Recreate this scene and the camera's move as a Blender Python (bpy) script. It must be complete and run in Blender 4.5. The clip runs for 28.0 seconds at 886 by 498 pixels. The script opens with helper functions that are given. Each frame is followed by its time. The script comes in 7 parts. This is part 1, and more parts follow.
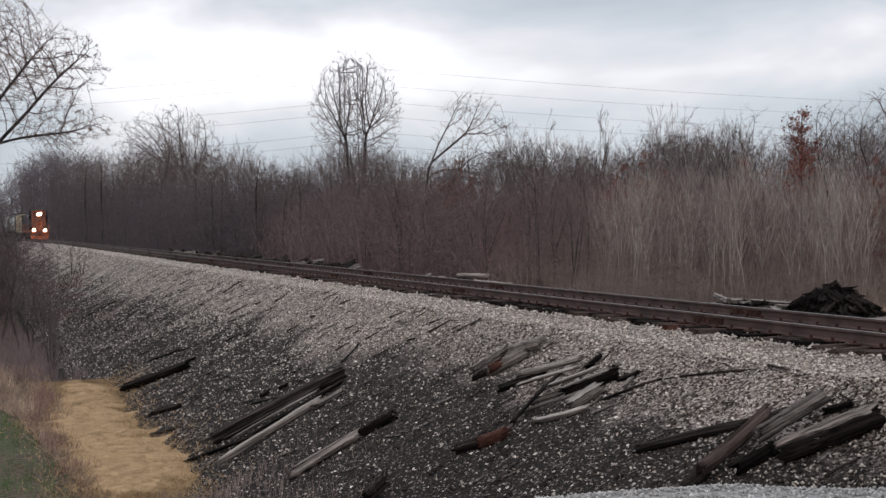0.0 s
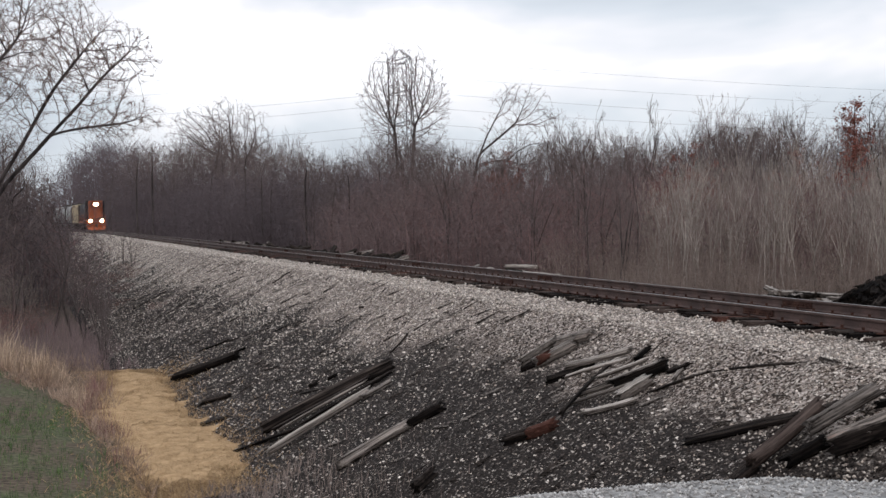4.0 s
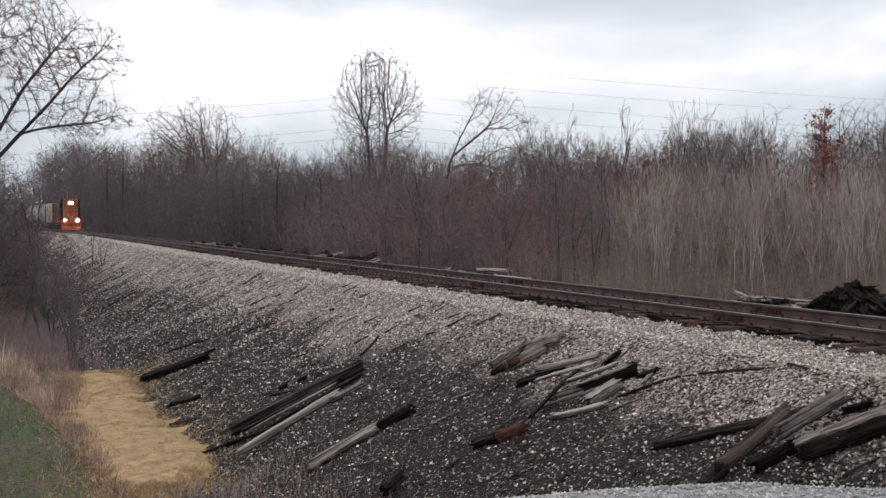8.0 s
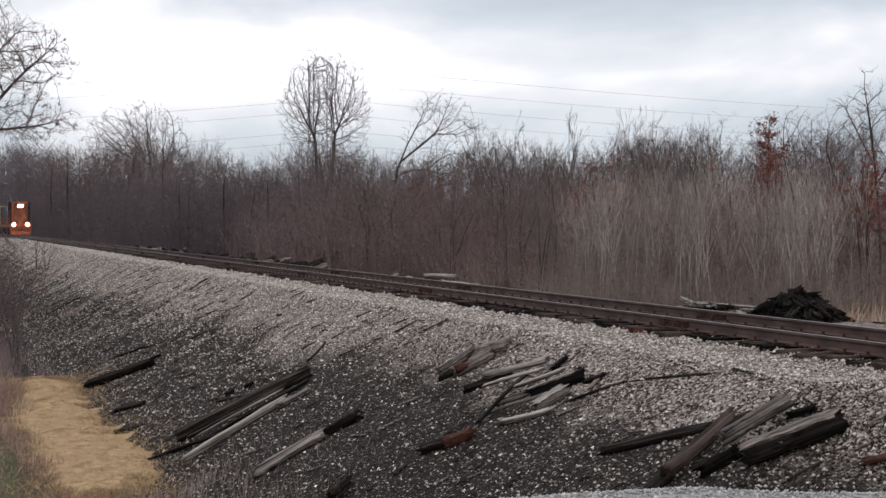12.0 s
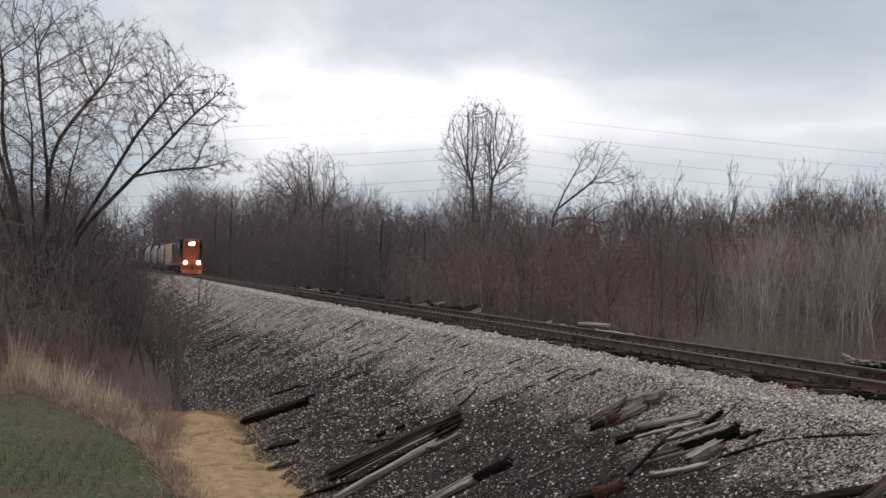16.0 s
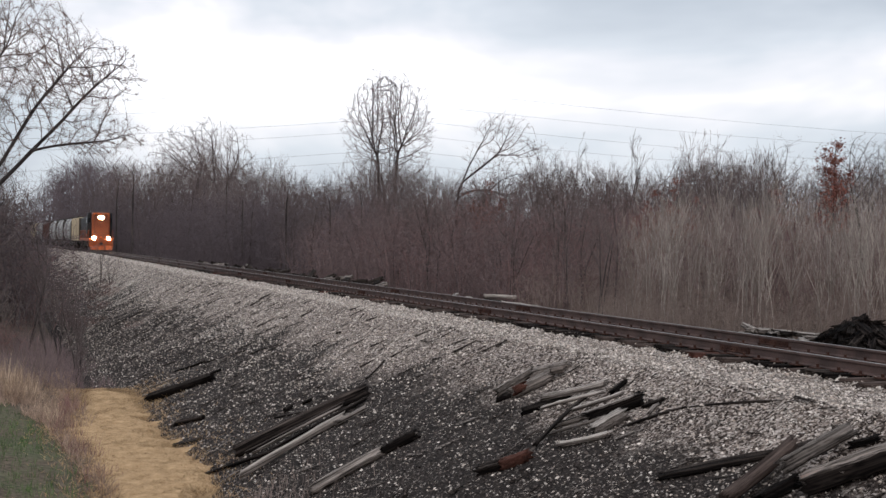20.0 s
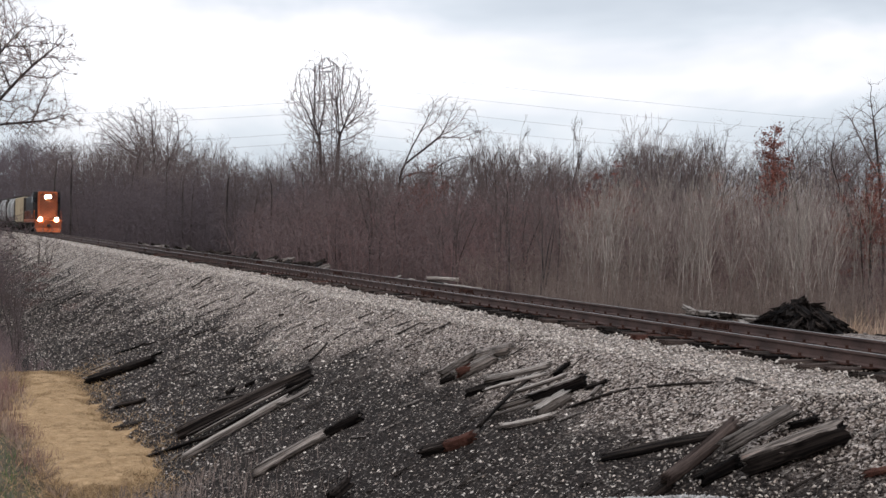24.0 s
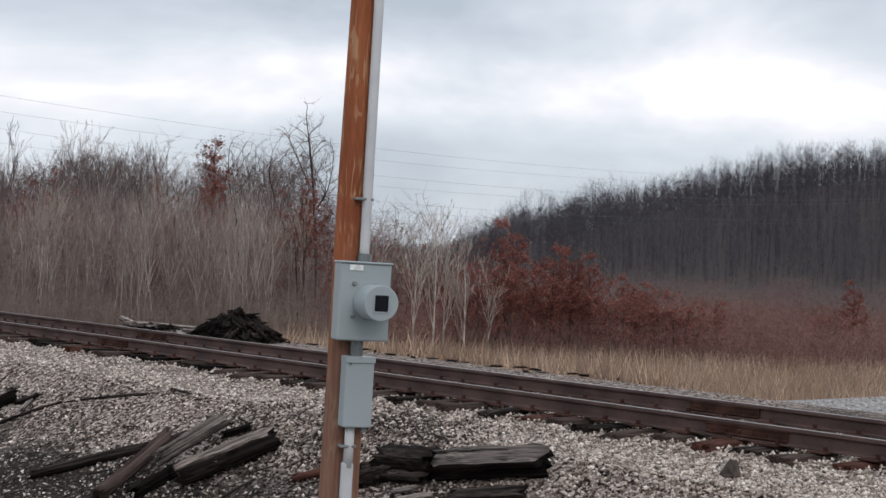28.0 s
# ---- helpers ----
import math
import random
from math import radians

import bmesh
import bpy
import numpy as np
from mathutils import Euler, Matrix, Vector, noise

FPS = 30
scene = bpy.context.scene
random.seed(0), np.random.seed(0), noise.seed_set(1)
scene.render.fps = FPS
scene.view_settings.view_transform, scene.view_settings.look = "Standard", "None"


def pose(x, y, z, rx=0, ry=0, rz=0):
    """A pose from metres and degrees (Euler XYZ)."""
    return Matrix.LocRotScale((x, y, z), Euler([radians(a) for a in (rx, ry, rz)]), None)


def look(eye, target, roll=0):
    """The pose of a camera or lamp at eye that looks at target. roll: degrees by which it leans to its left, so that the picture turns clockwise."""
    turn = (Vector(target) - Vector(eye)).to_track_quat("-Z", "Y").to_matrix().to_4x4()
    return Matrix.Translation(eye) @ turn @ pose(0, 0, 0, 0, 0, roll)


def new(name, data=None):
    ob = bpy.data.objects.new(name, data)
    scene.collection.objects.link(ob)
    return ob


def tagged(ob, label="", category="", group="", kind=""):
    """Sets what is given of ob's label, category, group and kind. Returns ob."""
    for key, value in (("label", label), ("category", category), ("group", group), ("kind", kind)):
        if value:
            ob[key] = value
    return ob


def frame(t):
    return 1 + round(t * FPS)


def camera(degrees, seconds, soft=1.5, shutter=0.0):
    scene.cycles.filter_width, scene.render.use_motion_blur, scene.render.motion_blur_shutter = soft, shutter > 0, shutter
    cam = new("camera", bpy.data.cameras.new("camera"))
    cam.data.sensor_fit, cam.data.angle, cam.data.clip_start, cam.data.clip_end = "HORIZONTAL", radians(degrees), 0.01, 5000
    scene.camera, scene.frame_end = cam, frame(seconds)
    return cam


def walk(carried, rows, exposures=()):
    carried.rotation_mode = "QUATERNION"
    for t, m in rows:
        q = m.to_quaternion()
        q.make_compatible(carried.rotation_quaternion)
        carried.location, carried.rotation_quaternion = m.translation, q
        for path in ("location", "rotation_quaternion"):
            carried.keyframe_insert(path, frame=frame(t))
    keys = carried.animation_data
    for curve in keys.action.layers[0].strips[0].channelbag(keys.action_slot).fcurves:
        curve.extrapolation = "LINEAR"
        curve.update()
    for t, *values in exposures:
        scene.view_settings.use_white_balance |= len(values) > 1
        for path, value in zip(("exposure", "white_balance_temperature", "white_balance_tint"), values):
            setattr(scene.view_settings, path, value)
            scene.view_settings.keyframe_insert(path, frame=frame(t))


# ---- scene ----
cam = camera(35.65, 28.0, soft=1.5)
PATH = [
    (0.0, pose(0.000, -0.000, 1.471, 89.022, 0.730, -19.047)),
    (0.5, pose(0.000, -0.000, 1.471, 89.028, 0.800, -18.680)),
    (1.0, pose(0.000, -0.000, 1.471, 89.034, 0.889, -16.518)),
    (1.5, pose(0.000, -0.000, 1.471, 88.941, 0.996, -16.652)),
    (2.0, pose(0.000, -0.000, 1.471, 88.758, 0.847, -17.041)),
    (2.5, pose(0.000, -0.000, 1.471, 88.705, 0.846, -16.896)),
    (3.0, pose(0.000, -0.000, 1.471, 88.695, 0.844, -16.895)),
    (3.5, pose(0.000, -0.000, 1.471, 88.660, 0.769, -16.936)),
    (5.5, pose(0.000, -0.000, 1.471, 88.773, 0.337, -17.401)),
    (6.0, pose(0.000, -0.000, 1.471, 88.751, 0.284, -17.581)),
    (6.5, pose(0.000, -0.000, 1.471, 88.783, 0.267, -17.598)),
    (7.0, pose(0.000, -0.000, 1.471, 88.760, 0.212, -17.673)),
    (7.5, pose(0.000, -0.000, 1.471, 88.799, 0.161, -18.074)),
    (8.0, pose(0.000, -0.000, 1.471, 88.792, 0.110, -18.207)),
    (8.5, pose(0.000, -0.000, 1.471, 88.758, 0.118, -18.289)),
    (9.0, pose(0.000, -0.000, 1.471, 88.758, 0.063, -18.644)),
    (9.5, pose(0.000, -0.000, 1.471, 88.744, -0.012, -18.760)),
    (10.0, pose(0.000, -0.000, 1.471, 88.607, 0.096, -18.877)),
    (10.5, pose(0.000, -0.000, 1.471, 88.476, 0.075, -18.982)),
    (11.0, pose(0.000, -0.000, 1.471, 88.435, 0.039, -19.111)),
    (11.5, pose(0.000, -0.000, 1.471, 88.418, 0.122, -19.225)),
    (13.5, pose(-0.027, 0.013, 1.471, 92.419, -1.573, -25.666)),
    (13.6, pose(0.000, -0.000, 1.471, 92.294, -1.511, -25.438)),
    (13.7, pose(0.000, -0.000, 1.471, 92.166, -1.445, -25.016)),
    (13.8, pose(0.000, -0.000, 1.471, 92.027, -1.355, -23.713)),
    (13.9, pose(-0.019, 0.007, 1.471, 91.868, -1.218, -20.585)),
    (14.0, pose(0.000, -0.000, 1.471, 91.362, -1.143, -17.444)),
    (14.1, pose(0.000, -0.000, 1.471, 91.263, -1.141, -15.157)),
    (14.2, pose(0.000, -0.000, 1.471, 91.170, -1.153, -13.369)),
    (14.3, pose(0.000, -0.000, 1.471, 91.086, -1.193, -12.622)),
    (14.5, pose(0.000, -0.000, 1.471, 90.928, -1.307, -12.379)),
    (15.0, pose(0.000, -0.000, 1.471, 90.953, -1.358, -12.888)),
    (15.5, pose(0.000, -0.000, 1.471, 90.988, -1.395, -13.270)),
    (16.0, pose(0.000, -0.000, 1.471, 90.872, -1.533, -13.944)),
    (16.5, pose(0.000, -0.000, 1.471, 90.904, -1.431, -14.889)),
    (17.0, pose(0.000, -0.000, 1.471, 90.753, -1.268, -15.188)),
    (17.5, pose(0.000, -0.000, 1.471, 90.310, -1.125, -15.636)),
    (18.0, pose(0.000, -0.000, 1.471, 90.177, -1.166, -16.158)),
    (18.5, pose(0.000, -0.000, 1.471, 90.081, -1.103, -16.555)),
    (19.0, pose(0.000, -0.000, 1.471, 90.007, -1.106, -16.921)),
    (19.5, pose(0.000, -0.000, 1.471, 89.983, -1.050, -17.483)),
    (20.0, pose(0.000, -0.000, 1.471, 89.843, -1.081, -17.853)),
    (20.5, pose(0.000, -0.000, 1.471, 89.706, -1.096, -18.233)),
    (21.0, pose(0.000, -0.000, 1.471, 89.646, -1.093, -18.715)),
    (21.5, pose(0.000, -0.000, 1.471, 89.616, -1.050, -19.305)),
    (22.0, pose(0.000, -0.000, 1.471, 89.610, -1.048, -20.007)),
    (22.5, pose(-0.009, 0.003, 1.471, 89.578, -0.946, -20.379)),
    (24.5, pose(-0.042, 0.016, 1.471, 88.912, -1.396, -20.358)),
    (25.0, pose(-0.041, 0.018, 1.471, 88.727, -1.324, -23.646)),
    (25.5, pose(-0.026, 0.014, 1.471, 89.480, -1.475, -28.699)),
    (26.0, pose(-0.013, 0.008, 1.471, 89.857, -1.490, -31.255)),
    (26.5, pose(0.000, -0.000, 1.471, 90.273, -1.637, -37.575)),
    (27.0, pose(0.000, -0.000, 1.471, 90.311, -2.365, -42.985)),
    (27.5, pose(0.000, -0.000, 1.471, 90.240, -2.246, -43.300)),
    (28.0, pose(0.000, -0.000, 1.471, 90.307, -2.210, -43.229)),
]

EXPOSURES = [(0.0, -0.2, 6500, 15), (0.8, -0.02, 6500, 15), (3.0, 0.03, 6500, 15), (11.5, 0.0, 6500, 15), (13.5, -0.5, 6500, 15), (14.1, -0.55, 6500, 15), (14.8, -0.35, 6500, 15), (15.3, -0.32, 6500, 15), (16.2, -0.2, 6500, 15), (18.5, -0.05, 6500, 15), (21.0, 0.06, 6500, 15), (24.5, 0.1, 6500, 15), (26.0, 0.14, 6500, 15), (27.1, 0.02, 6500, 15), (28.0, 0.0, 6500, 15)]
walk(cam, PATH, EXPOSURES)

# ---- world and sun: a bright overcast sky ----
SUN_ELEV, SUN_ROT = radians(34), radians(200)
world = bpy.data.worlds.new("overcast_sky")
scene.world = world
world.use_nodes = True
wn, wl = world.node_tree.nodes, world.node_tree.links
wn.clear()
w_out = wn.new("ShaderNodeOutputWorld")
w_mix = wn.new("ShaderNodeMixShader")
w_sky = wn.new("ShaderNodeTexSky")
w_sky.sky_type, w_sky.sun_disc, w_sky.sun_elevation, w_sky.sun_rotation = "NISHITA", False, SUN_ELEV, SUN_ROT
w_clear = wn.new("ShaderNodeBackground")
w_clear.inputs["Strength"].default_value = 0.12
w_cloud = wn.new("ShaderNodeBackground")
w_cloud.inputs["Strength"].default_value = 1.0
w_co = wn.new("ShaderNodeTexCoord")
w_map = wn.new("ShaderNodeMapping")
w_map.inputs["Location"].default_value = (0.35, 0.1, 0.62)
w_map.inputs["Scale"].default_value = (2.3, 2.3, 4.6)
w_noise = wn.new("ShaderNodeTexNoise")
w_noise.inputs["Scale"].default_value, w_noise.inputs["Detail"].default_value = 1.25, 5.0
w_noise.inputs["Roughness"].default_value = 0.55
w_noise.inputs["Distortion"].default_value = 0.2
w_ramp = wn.new("ShaderNodeValToRGB")
w_ramp.color_ramp.elements[0].position, w_ramp.color_ramp.elements[0].color = 0.34, (1.35, 1.385, 1.41, 1)
w_ramp.color_ramp.elements[1].position, w_ramp.color_ramp.elements[1].color = 0.85, (0.50, 0.575, 0.635, 1)
w_ramp.color_ramp.elements.new(0.50).color = (0.945, 0.975, 1.0, 1)
w_ramp.color_ramp.elements.new(0.62).color = (0.725, 0.80, 0.85, 1)
w_sep = wn.new("ShaderNodeSeparateXYZ")
w_high = wn.new("ShaderNodeValToRGB")
for place, value in ((0.0, 0.68), (0.05, 0.69), (0.08, 0.62), (0.108, 0.42), (0.135, 0.42), (0.158, 0.58), (0.20, 0.68), (0.40, 0.60), (1.0, 0.48)):
    el = w_high.color_ramp.elements.new(place)
    el.color = (value, value, value, 1)
w_high.color_ramp.elements.remove(w_high.color_ramp.elements[0])
w_high.color_ramp.elements.remove(w_high.color_ramp.elements[-1])
w_amp = wn.new("ShaderNodeMath")
w_amp.operation = "MULTIPLY_ADD"
w_amp.inputs[1].default_value, w_amp.inputs[2].default_value = 1.25, -0.62
w_side = wn.new("ShaderNodeMapRange")
w_side.inputs["From Min"].default_value, w_side.inputs["From Max"].default_value = 0.5, 0.85
w_side.inputs["To Min"].default_value, w_side.inputs["To Max"].default_value = -0.62, -0.52
wl.new(w_sep.outputs[0], w_side.inputs[0])
wl.new(w_side.outputs[0], w_amp.inputs[2])
w_sum = wn.new("ShaderNodeMath")
w_mix.inputs[0].default_value = 0.93
# an overcast sky is brighter overhead than near the horizon
w_zen = wn.new("ShaderNodeMapRange")
w_zen.inputs["From Min"].default_value, w_zen.inputs["From Max"].default_value = 0.22, 0.9
w_zen.inputs["To Min"].default_value, w_zen.inputs["To Max"].default_value = 1.0, 2.3
wl.new(w_sep.outputs[2], w_zen.inputs[0])
wl.new(w_zen.outputs[0], w_cloud.inputs["Strength"])
for a, b in ((w_sky.outputs[0], w_clear.inputs[0]), (w_co.outputs["Generated"], w_map.inputs[0]), (w_map.outputs[0], w_noise.inputs[0]),
             (w_co.outputs["Generated"], w_sep.inputs[0]), (w_sep.outputs[2], w_high.inputs[0]),
             (w_noise.outputs[0], w_amp.inputs[0]), (w_amp.outputs[0], w_sum.inputs[0]), (w_high.outputs[0], w_sum.inputs[1]), (w_sum.outputs[0], w_ramp.inputs[0]), (w_ramp.outputs[0], w_cloud.inputs[0]), (w_clear.outputs[0], w_mix.inputs[1]),
             (w_cloud.outputs[0], w_mix.inputs[2]), (w_mix.outputs[0], w_out.inputs[0])):
    wl.new(a, b)
sun = new("sun", bpy.data.lights.new("sun", "SUN"))
sun.data.energy, sun.data.angle, sun.data.color = 0.6, radians(25), (1.0, 0.96, 0.9)
sun.matrix_world = look((0, 0, 60), (0 + 30 * math.sin(SUN_ROT) * -1, 30 * math.cos(SUN_ROT) * -1, 60 - 30 * math.tan(SUN_ELEV)))


# ---- materials ----
def surf(name, a, b, scale=3.0, rough=0.85, metal=0.0, bump=0.3, bscale=40.0, stretch=(1, 1, 1), vary="", spread=0.35, mid=0.5, width=0.25, third=None, rub=0.4, spec=0.08):
    """Two-scale surface: a and b mixed by a broad noise, grain and relief by a fine one; vary: island or object random brightness."""
    m = bpy.data.materials.new(name)
    m.use_nodes = True
    n, l = m.node_tree.nodes, m.node_tree.links
    bsdf = n["Principled BSDF"]
    bsdf.inputs["Roughness"].default_value, bsdf.inputs["Metallic"].default_value = rough, metal
    bsdf.inputs["Specular IOR Level"].default_value = spec
    co, mp = n.new("ShaderNodeTexCoord"), n.new("ShaderNodeMapping")
    mp.inputs["Scale"].default_value = stretch
    l.new(co.outputs["Object"], mp.inputs[0])
    big, fine = n.new("ShaderNodeTexNoise"), n.new("ShaderNodeTexNoise")
    big.inputs["Scale"].default_value, big.inputs["Detail"].default_value = scale, 5
    fine.inputs["Scale"].default_value, fine.inputs["Detail"].default_value = bscale, 3
    l.new(mp.outputs[0], big.inputs[0]), l.new(mp.outputs[0], fine.inputs[0])
    ramp = n.new("ShaderNodeValToRGB")
    ramp.color_ramp.elements[0].position, ramp.color_ramp.elements[1].position = mid - width / 2, mid + width / 2
    ramp.color_ramp.elements[0].color, ramp.color_ramp.elements[1].color = (*a, 1), (*b, 1)
    if third:
        ramp.color_ramp.elements.new(min(0.98, mid + width)).color = (*third, 1)
    l.new(big.outputs[0], ramp.inputs[0])
    grain = n.new("ShaderNodeMapRange")
    grain.inputs["To Min"].default_value, grain.inputs["To Max"].default_value = 1 - rub, 1 + rub
    l.new(fine.outputs[0], grain.inputs[0])
    mul = n.new("ShaderNodeMix")
    mul.data_type, mul.blend_type = "RGBA", "MULTIPLY"
    mul.inputs[0].default_value = 1.0
    l.new(ramp.outputs[0], mul.inputs[6]), l.new(grain.outputs[0], mul.inputs[7])
    last = mul.outputs[2]
    if vary:
        rnd = n.new("ShaderNodeNewGeometry") if vary == "island" else n.new("ShaderNodeObjectInfo")
        out = rnd.outputs["Random Per Island"] if vary == "island" else rnd.outputs["Random"]
        rr = n.new("ShaderNodeMapRange")
        rr.inputs["To Min"].default_value, rr.inputs["To Max"].default_value = 1 - spread, 1 + spread
        l.new(out, rr.inputs[0])
        mv = n.new("ShaderNodeMix")
        mv.data_type, mv.blend_type = "RGBA", "MULTIPLY"
        mv.inputs[0].default_value = 1.0
        l.new(last, mv.inputs[6]), l.new(rr.outputs[0], mv.inputs[7])
        last = mv.outputs[2]
    l.new(last, bsdf.inputs["Base Color"])
    if bump:
        bp = n.new("ShaderNodeBump")
        bp.inputs["Strength"].default_value, bp.inputs["Distance"].default_value = bump, 0.02
        l.new(fine.outputs[0], bp.inputs["Height"]), l.new(bp.outputs[0], bsdf.inputs["Normal"])
    return m


def glow(name, colour, strength):
    m = bpy.data.materials.new(name)
    m.use_nodes = True
    bsdf = m.node_tree.nodes["Principled BSDF"]
    bsdf.inputs["Base Color"].default_value = (*colour, 1)
    bsdf.inputs["Emission Color"].default_value = (*colour, 1)
    bsdf.inputs["Emission Strength"].default_value = strength
    return m


def glassy(name, colour, rough=0.08):
    m = bpy.data.materials.new(name)
    m.use_nodes = True
    bsdf = m.node_tree.nodes["Principled BSDF"]
    bsdf.inputs["Base Color"].default_value, bsdf.inputs["Roughness"].default_value = (*colour, 1), rough
    return m


M_STRAW = surf("straw", (0.30, 0.182, 0.092), (0.475, 0.31, 0.168), 2.2, 0.9, bump=0.9, bscale=26, stretch=(2.2, 2.2, 1), vary="island", spread=0.5, width=0.5)
M_PAD = surf("crushed_limestone", (0.20, 0.186, 0.174), (0.34, 0.318, 0.3), 12, 0.95, bump=0.9, bscale=45)
M_CHIPS = surf("limestone_chip", (0.30, 0.278, 0.26), (0.47, 0.44, 0.415), 12, 0.95, bump=0.2, bscale=45, vary="island", spread=0.4)
M_ROAD = surf("asphalt", (0.045, 0.045, 0.047), (0.065, 0.064, 0.062), 1.2, 0.9, bump=0.4, bscale=120)
M_STONE = surf("ballast_stone", (0.29, 0.228, 0.186), (0.50, 0.432, 0.375), 7, 0.9, bump=0.3, bscale=60, vary="island", spread=0.65)
M_CINDER = surf("cinder_lump", (0.026, 0.02, 0.0175), (0.078, 0.061, 0.053), 7, 0.9, bump=0.3, bscale=60, vary="island", spread=0.7, spec=0.1)
M_CHAR = surf("charcoal", (0.006, 0.005, 0.005), (0.022, 0.018, 0.016), 8, 0.9, bump=1.0, bscale=20)
M_GRIT = surf("mixed_grit", (0.022, 0.017, 0.0145), (0.115, 0.09, 0.077), 6, 0.9, bump=0.3, bscale=60, vary="island", spread=0.75, width=0.5)
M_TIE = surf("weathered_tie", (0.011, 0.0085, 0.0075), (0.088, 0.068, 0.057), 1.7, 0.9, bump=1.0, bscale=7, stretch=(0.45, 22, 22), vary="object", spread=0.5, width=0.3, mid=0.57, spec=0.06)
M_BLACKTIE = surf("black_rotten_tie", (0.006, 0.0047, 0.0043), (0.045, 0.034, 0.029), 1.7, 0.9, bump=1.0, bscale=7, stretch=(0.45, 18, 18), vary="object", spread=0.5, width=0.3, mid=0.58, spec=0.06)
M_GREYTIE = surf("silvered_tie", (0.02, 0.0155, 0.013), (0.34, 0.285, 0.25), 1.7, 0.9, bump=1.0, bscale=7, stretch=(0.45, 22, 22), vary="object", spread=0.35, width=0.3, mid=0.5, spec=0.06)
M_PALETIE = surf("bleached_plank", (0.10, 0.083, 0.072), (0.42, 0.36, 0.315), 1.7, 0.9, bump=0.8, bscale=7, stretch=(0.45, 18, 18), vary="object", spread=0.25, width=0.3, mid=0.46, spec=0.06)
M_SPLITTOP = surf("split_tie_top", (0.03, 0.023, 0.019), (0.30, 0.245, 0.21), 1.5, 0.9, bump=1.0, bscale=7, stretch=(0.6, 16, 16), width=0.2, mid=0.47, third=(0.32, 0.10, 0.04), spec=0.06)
M_RUSTTIE = surf("rusty_tie", (0.05, 0.022, 0.016), (0.13, 0.055, 0.04), 3, 0.9, bump=0.9, bscale=30, stretch=(1, 6, 6), width=0.4)
M_BROWNTIE = surf("brown_log", (0.018, 0.012, 0.010), (0.125, 0.09, 0.076), 1.6, 0.9, bump=1.0, bscale=7, stretch=(0.5, 18, 18), width=0.4, spec=0.06)
M_RAIL = surf("rail_steel_brown", (0.058, 0.036, 0.031), (0.105, 0.064, 0.054), 2.5, 0.6, 0.3, spec=0.3, bump=0.3, bscale=70)
M_RAILTOP = surf("rail_head_worn", (0.15, 0.125, 0.115), (0.22, 0.19, 0.17), 3, 0.42, 0.6, bump=0.1, bscale=80)
M_BAR = surf("rusty_joint_bar", (0.045, 0.022, 0.017), (0.08, 0.04, 0.03), 5, 0.75, 0.3, bump=0.4, bscale=60)
M_BARK = surf("grey_bark", (0.038, 0.03, 0.029), (0.09, 0.073, 0.068), 3, 0.95, bump=0.7, bscale=18, stretch=(1, 1, 0.25), vary="object", spread=0.25)
M_TWIG = surf("brown_twig", (0.115, 0.087, 0.081), (0.17, 0.132, 0.122), 1, 0.95, bump=0, vary="object", spread=0.3)
M_BUDS = surf("budding_twig", (0.13, 0.097, 0.086), (0.2, 0.152, 0.134), 1, 0.95, bump=0)
M_BUD = surf("red_brown_bud", (0.17, 0.11, 0.088), (0.27, 0.18, 0.145), 1, 0.9, bump=0, vary="island", spread=0.4)
M_PALE = surf("pale_sapling_bark", (0.25, 0.208, 0.178), (0.42, 0.356, 0.304), 2, 0.9, bump=0.3, bscale=25, vary="object", spread=0.45)
M_BRUSH = surf("brush_stems", (0.128, 0.088, 0.084), (0.195, 0.138, 0.13), 0.6, 0.95, bump=0, vary="island", spread=0.22)
M_GREYBRUSH = surf("grey_brush_stems", (0.15, 0.118, 0.102), (0.22, 0.178, 0.152), 0.6, 0.95, bump=0, vary="island", spread=0.45)
M_TANBRUSH = surf("tan_brush_stems", (0.16, 0.118, 0.10), (0.255, 0.193, 0.162), 0.6, 0.95, bump=0, vary="island", spread=0.35)
M_REDBRUSH = surf("red_brush_stems", (0.155, 0.08, 0.067), (0.228, 0.125, 0.104), 0.6, 0.95, bump=0, vary="island", spread=0.4)
M_DUNBRUSH = surf("dun_brush_stems", (0.14, 0.082, 0.076), (0.208, 0.128, 0.118), 0.6, 0.95, bump=0, vary="island", spread=0.22)
M_OAK = surf("dry_oak_leaf", (0.18, 0.062, 0.048), (0.315, 0.116, 0.086), 0.8, 0.8, bump=0, vary="island", spread=0.45)
M_DULLOAK = surf("dull_oak_leaf", (0.15, 0.056, 0.043), (0.25, 0.094, 0.07), 0.8, 0.8, bump=0, vary="island", spread=0.35)
M_REED = surf("dry_reed", (0.20, 0.128, 0.09), (0.32, 0.218, 0.158), 0.8, 0.9, bump=0, vary="island", spread=0.4)
M_CATTAIL = surf("pale_reed", (0.30, 0.20, 0.13), (0.47, 0.34, 0.235), 0.8, 0.9, bump=0, vary="island", spread=0.5)
M_GRASS = surf("winter_wheat", (0.052, 0.078, 0.03), (0.09, 0.124, 0.047), 0.6, 0.9, bump=0, vary="island", spread=0.45)
M_TOWER = surf("galvanised_lattice", (0.10, 0.10, 0.105), (0.15, 0.15, 0.155), 3, 0.6, 0.2, bump=0)
M_WIRE = surf("wire", (0.10, 0.105, 0.11), (0.14, 0.145, 0.15), 1, 0.6, 0.0, bump=0)


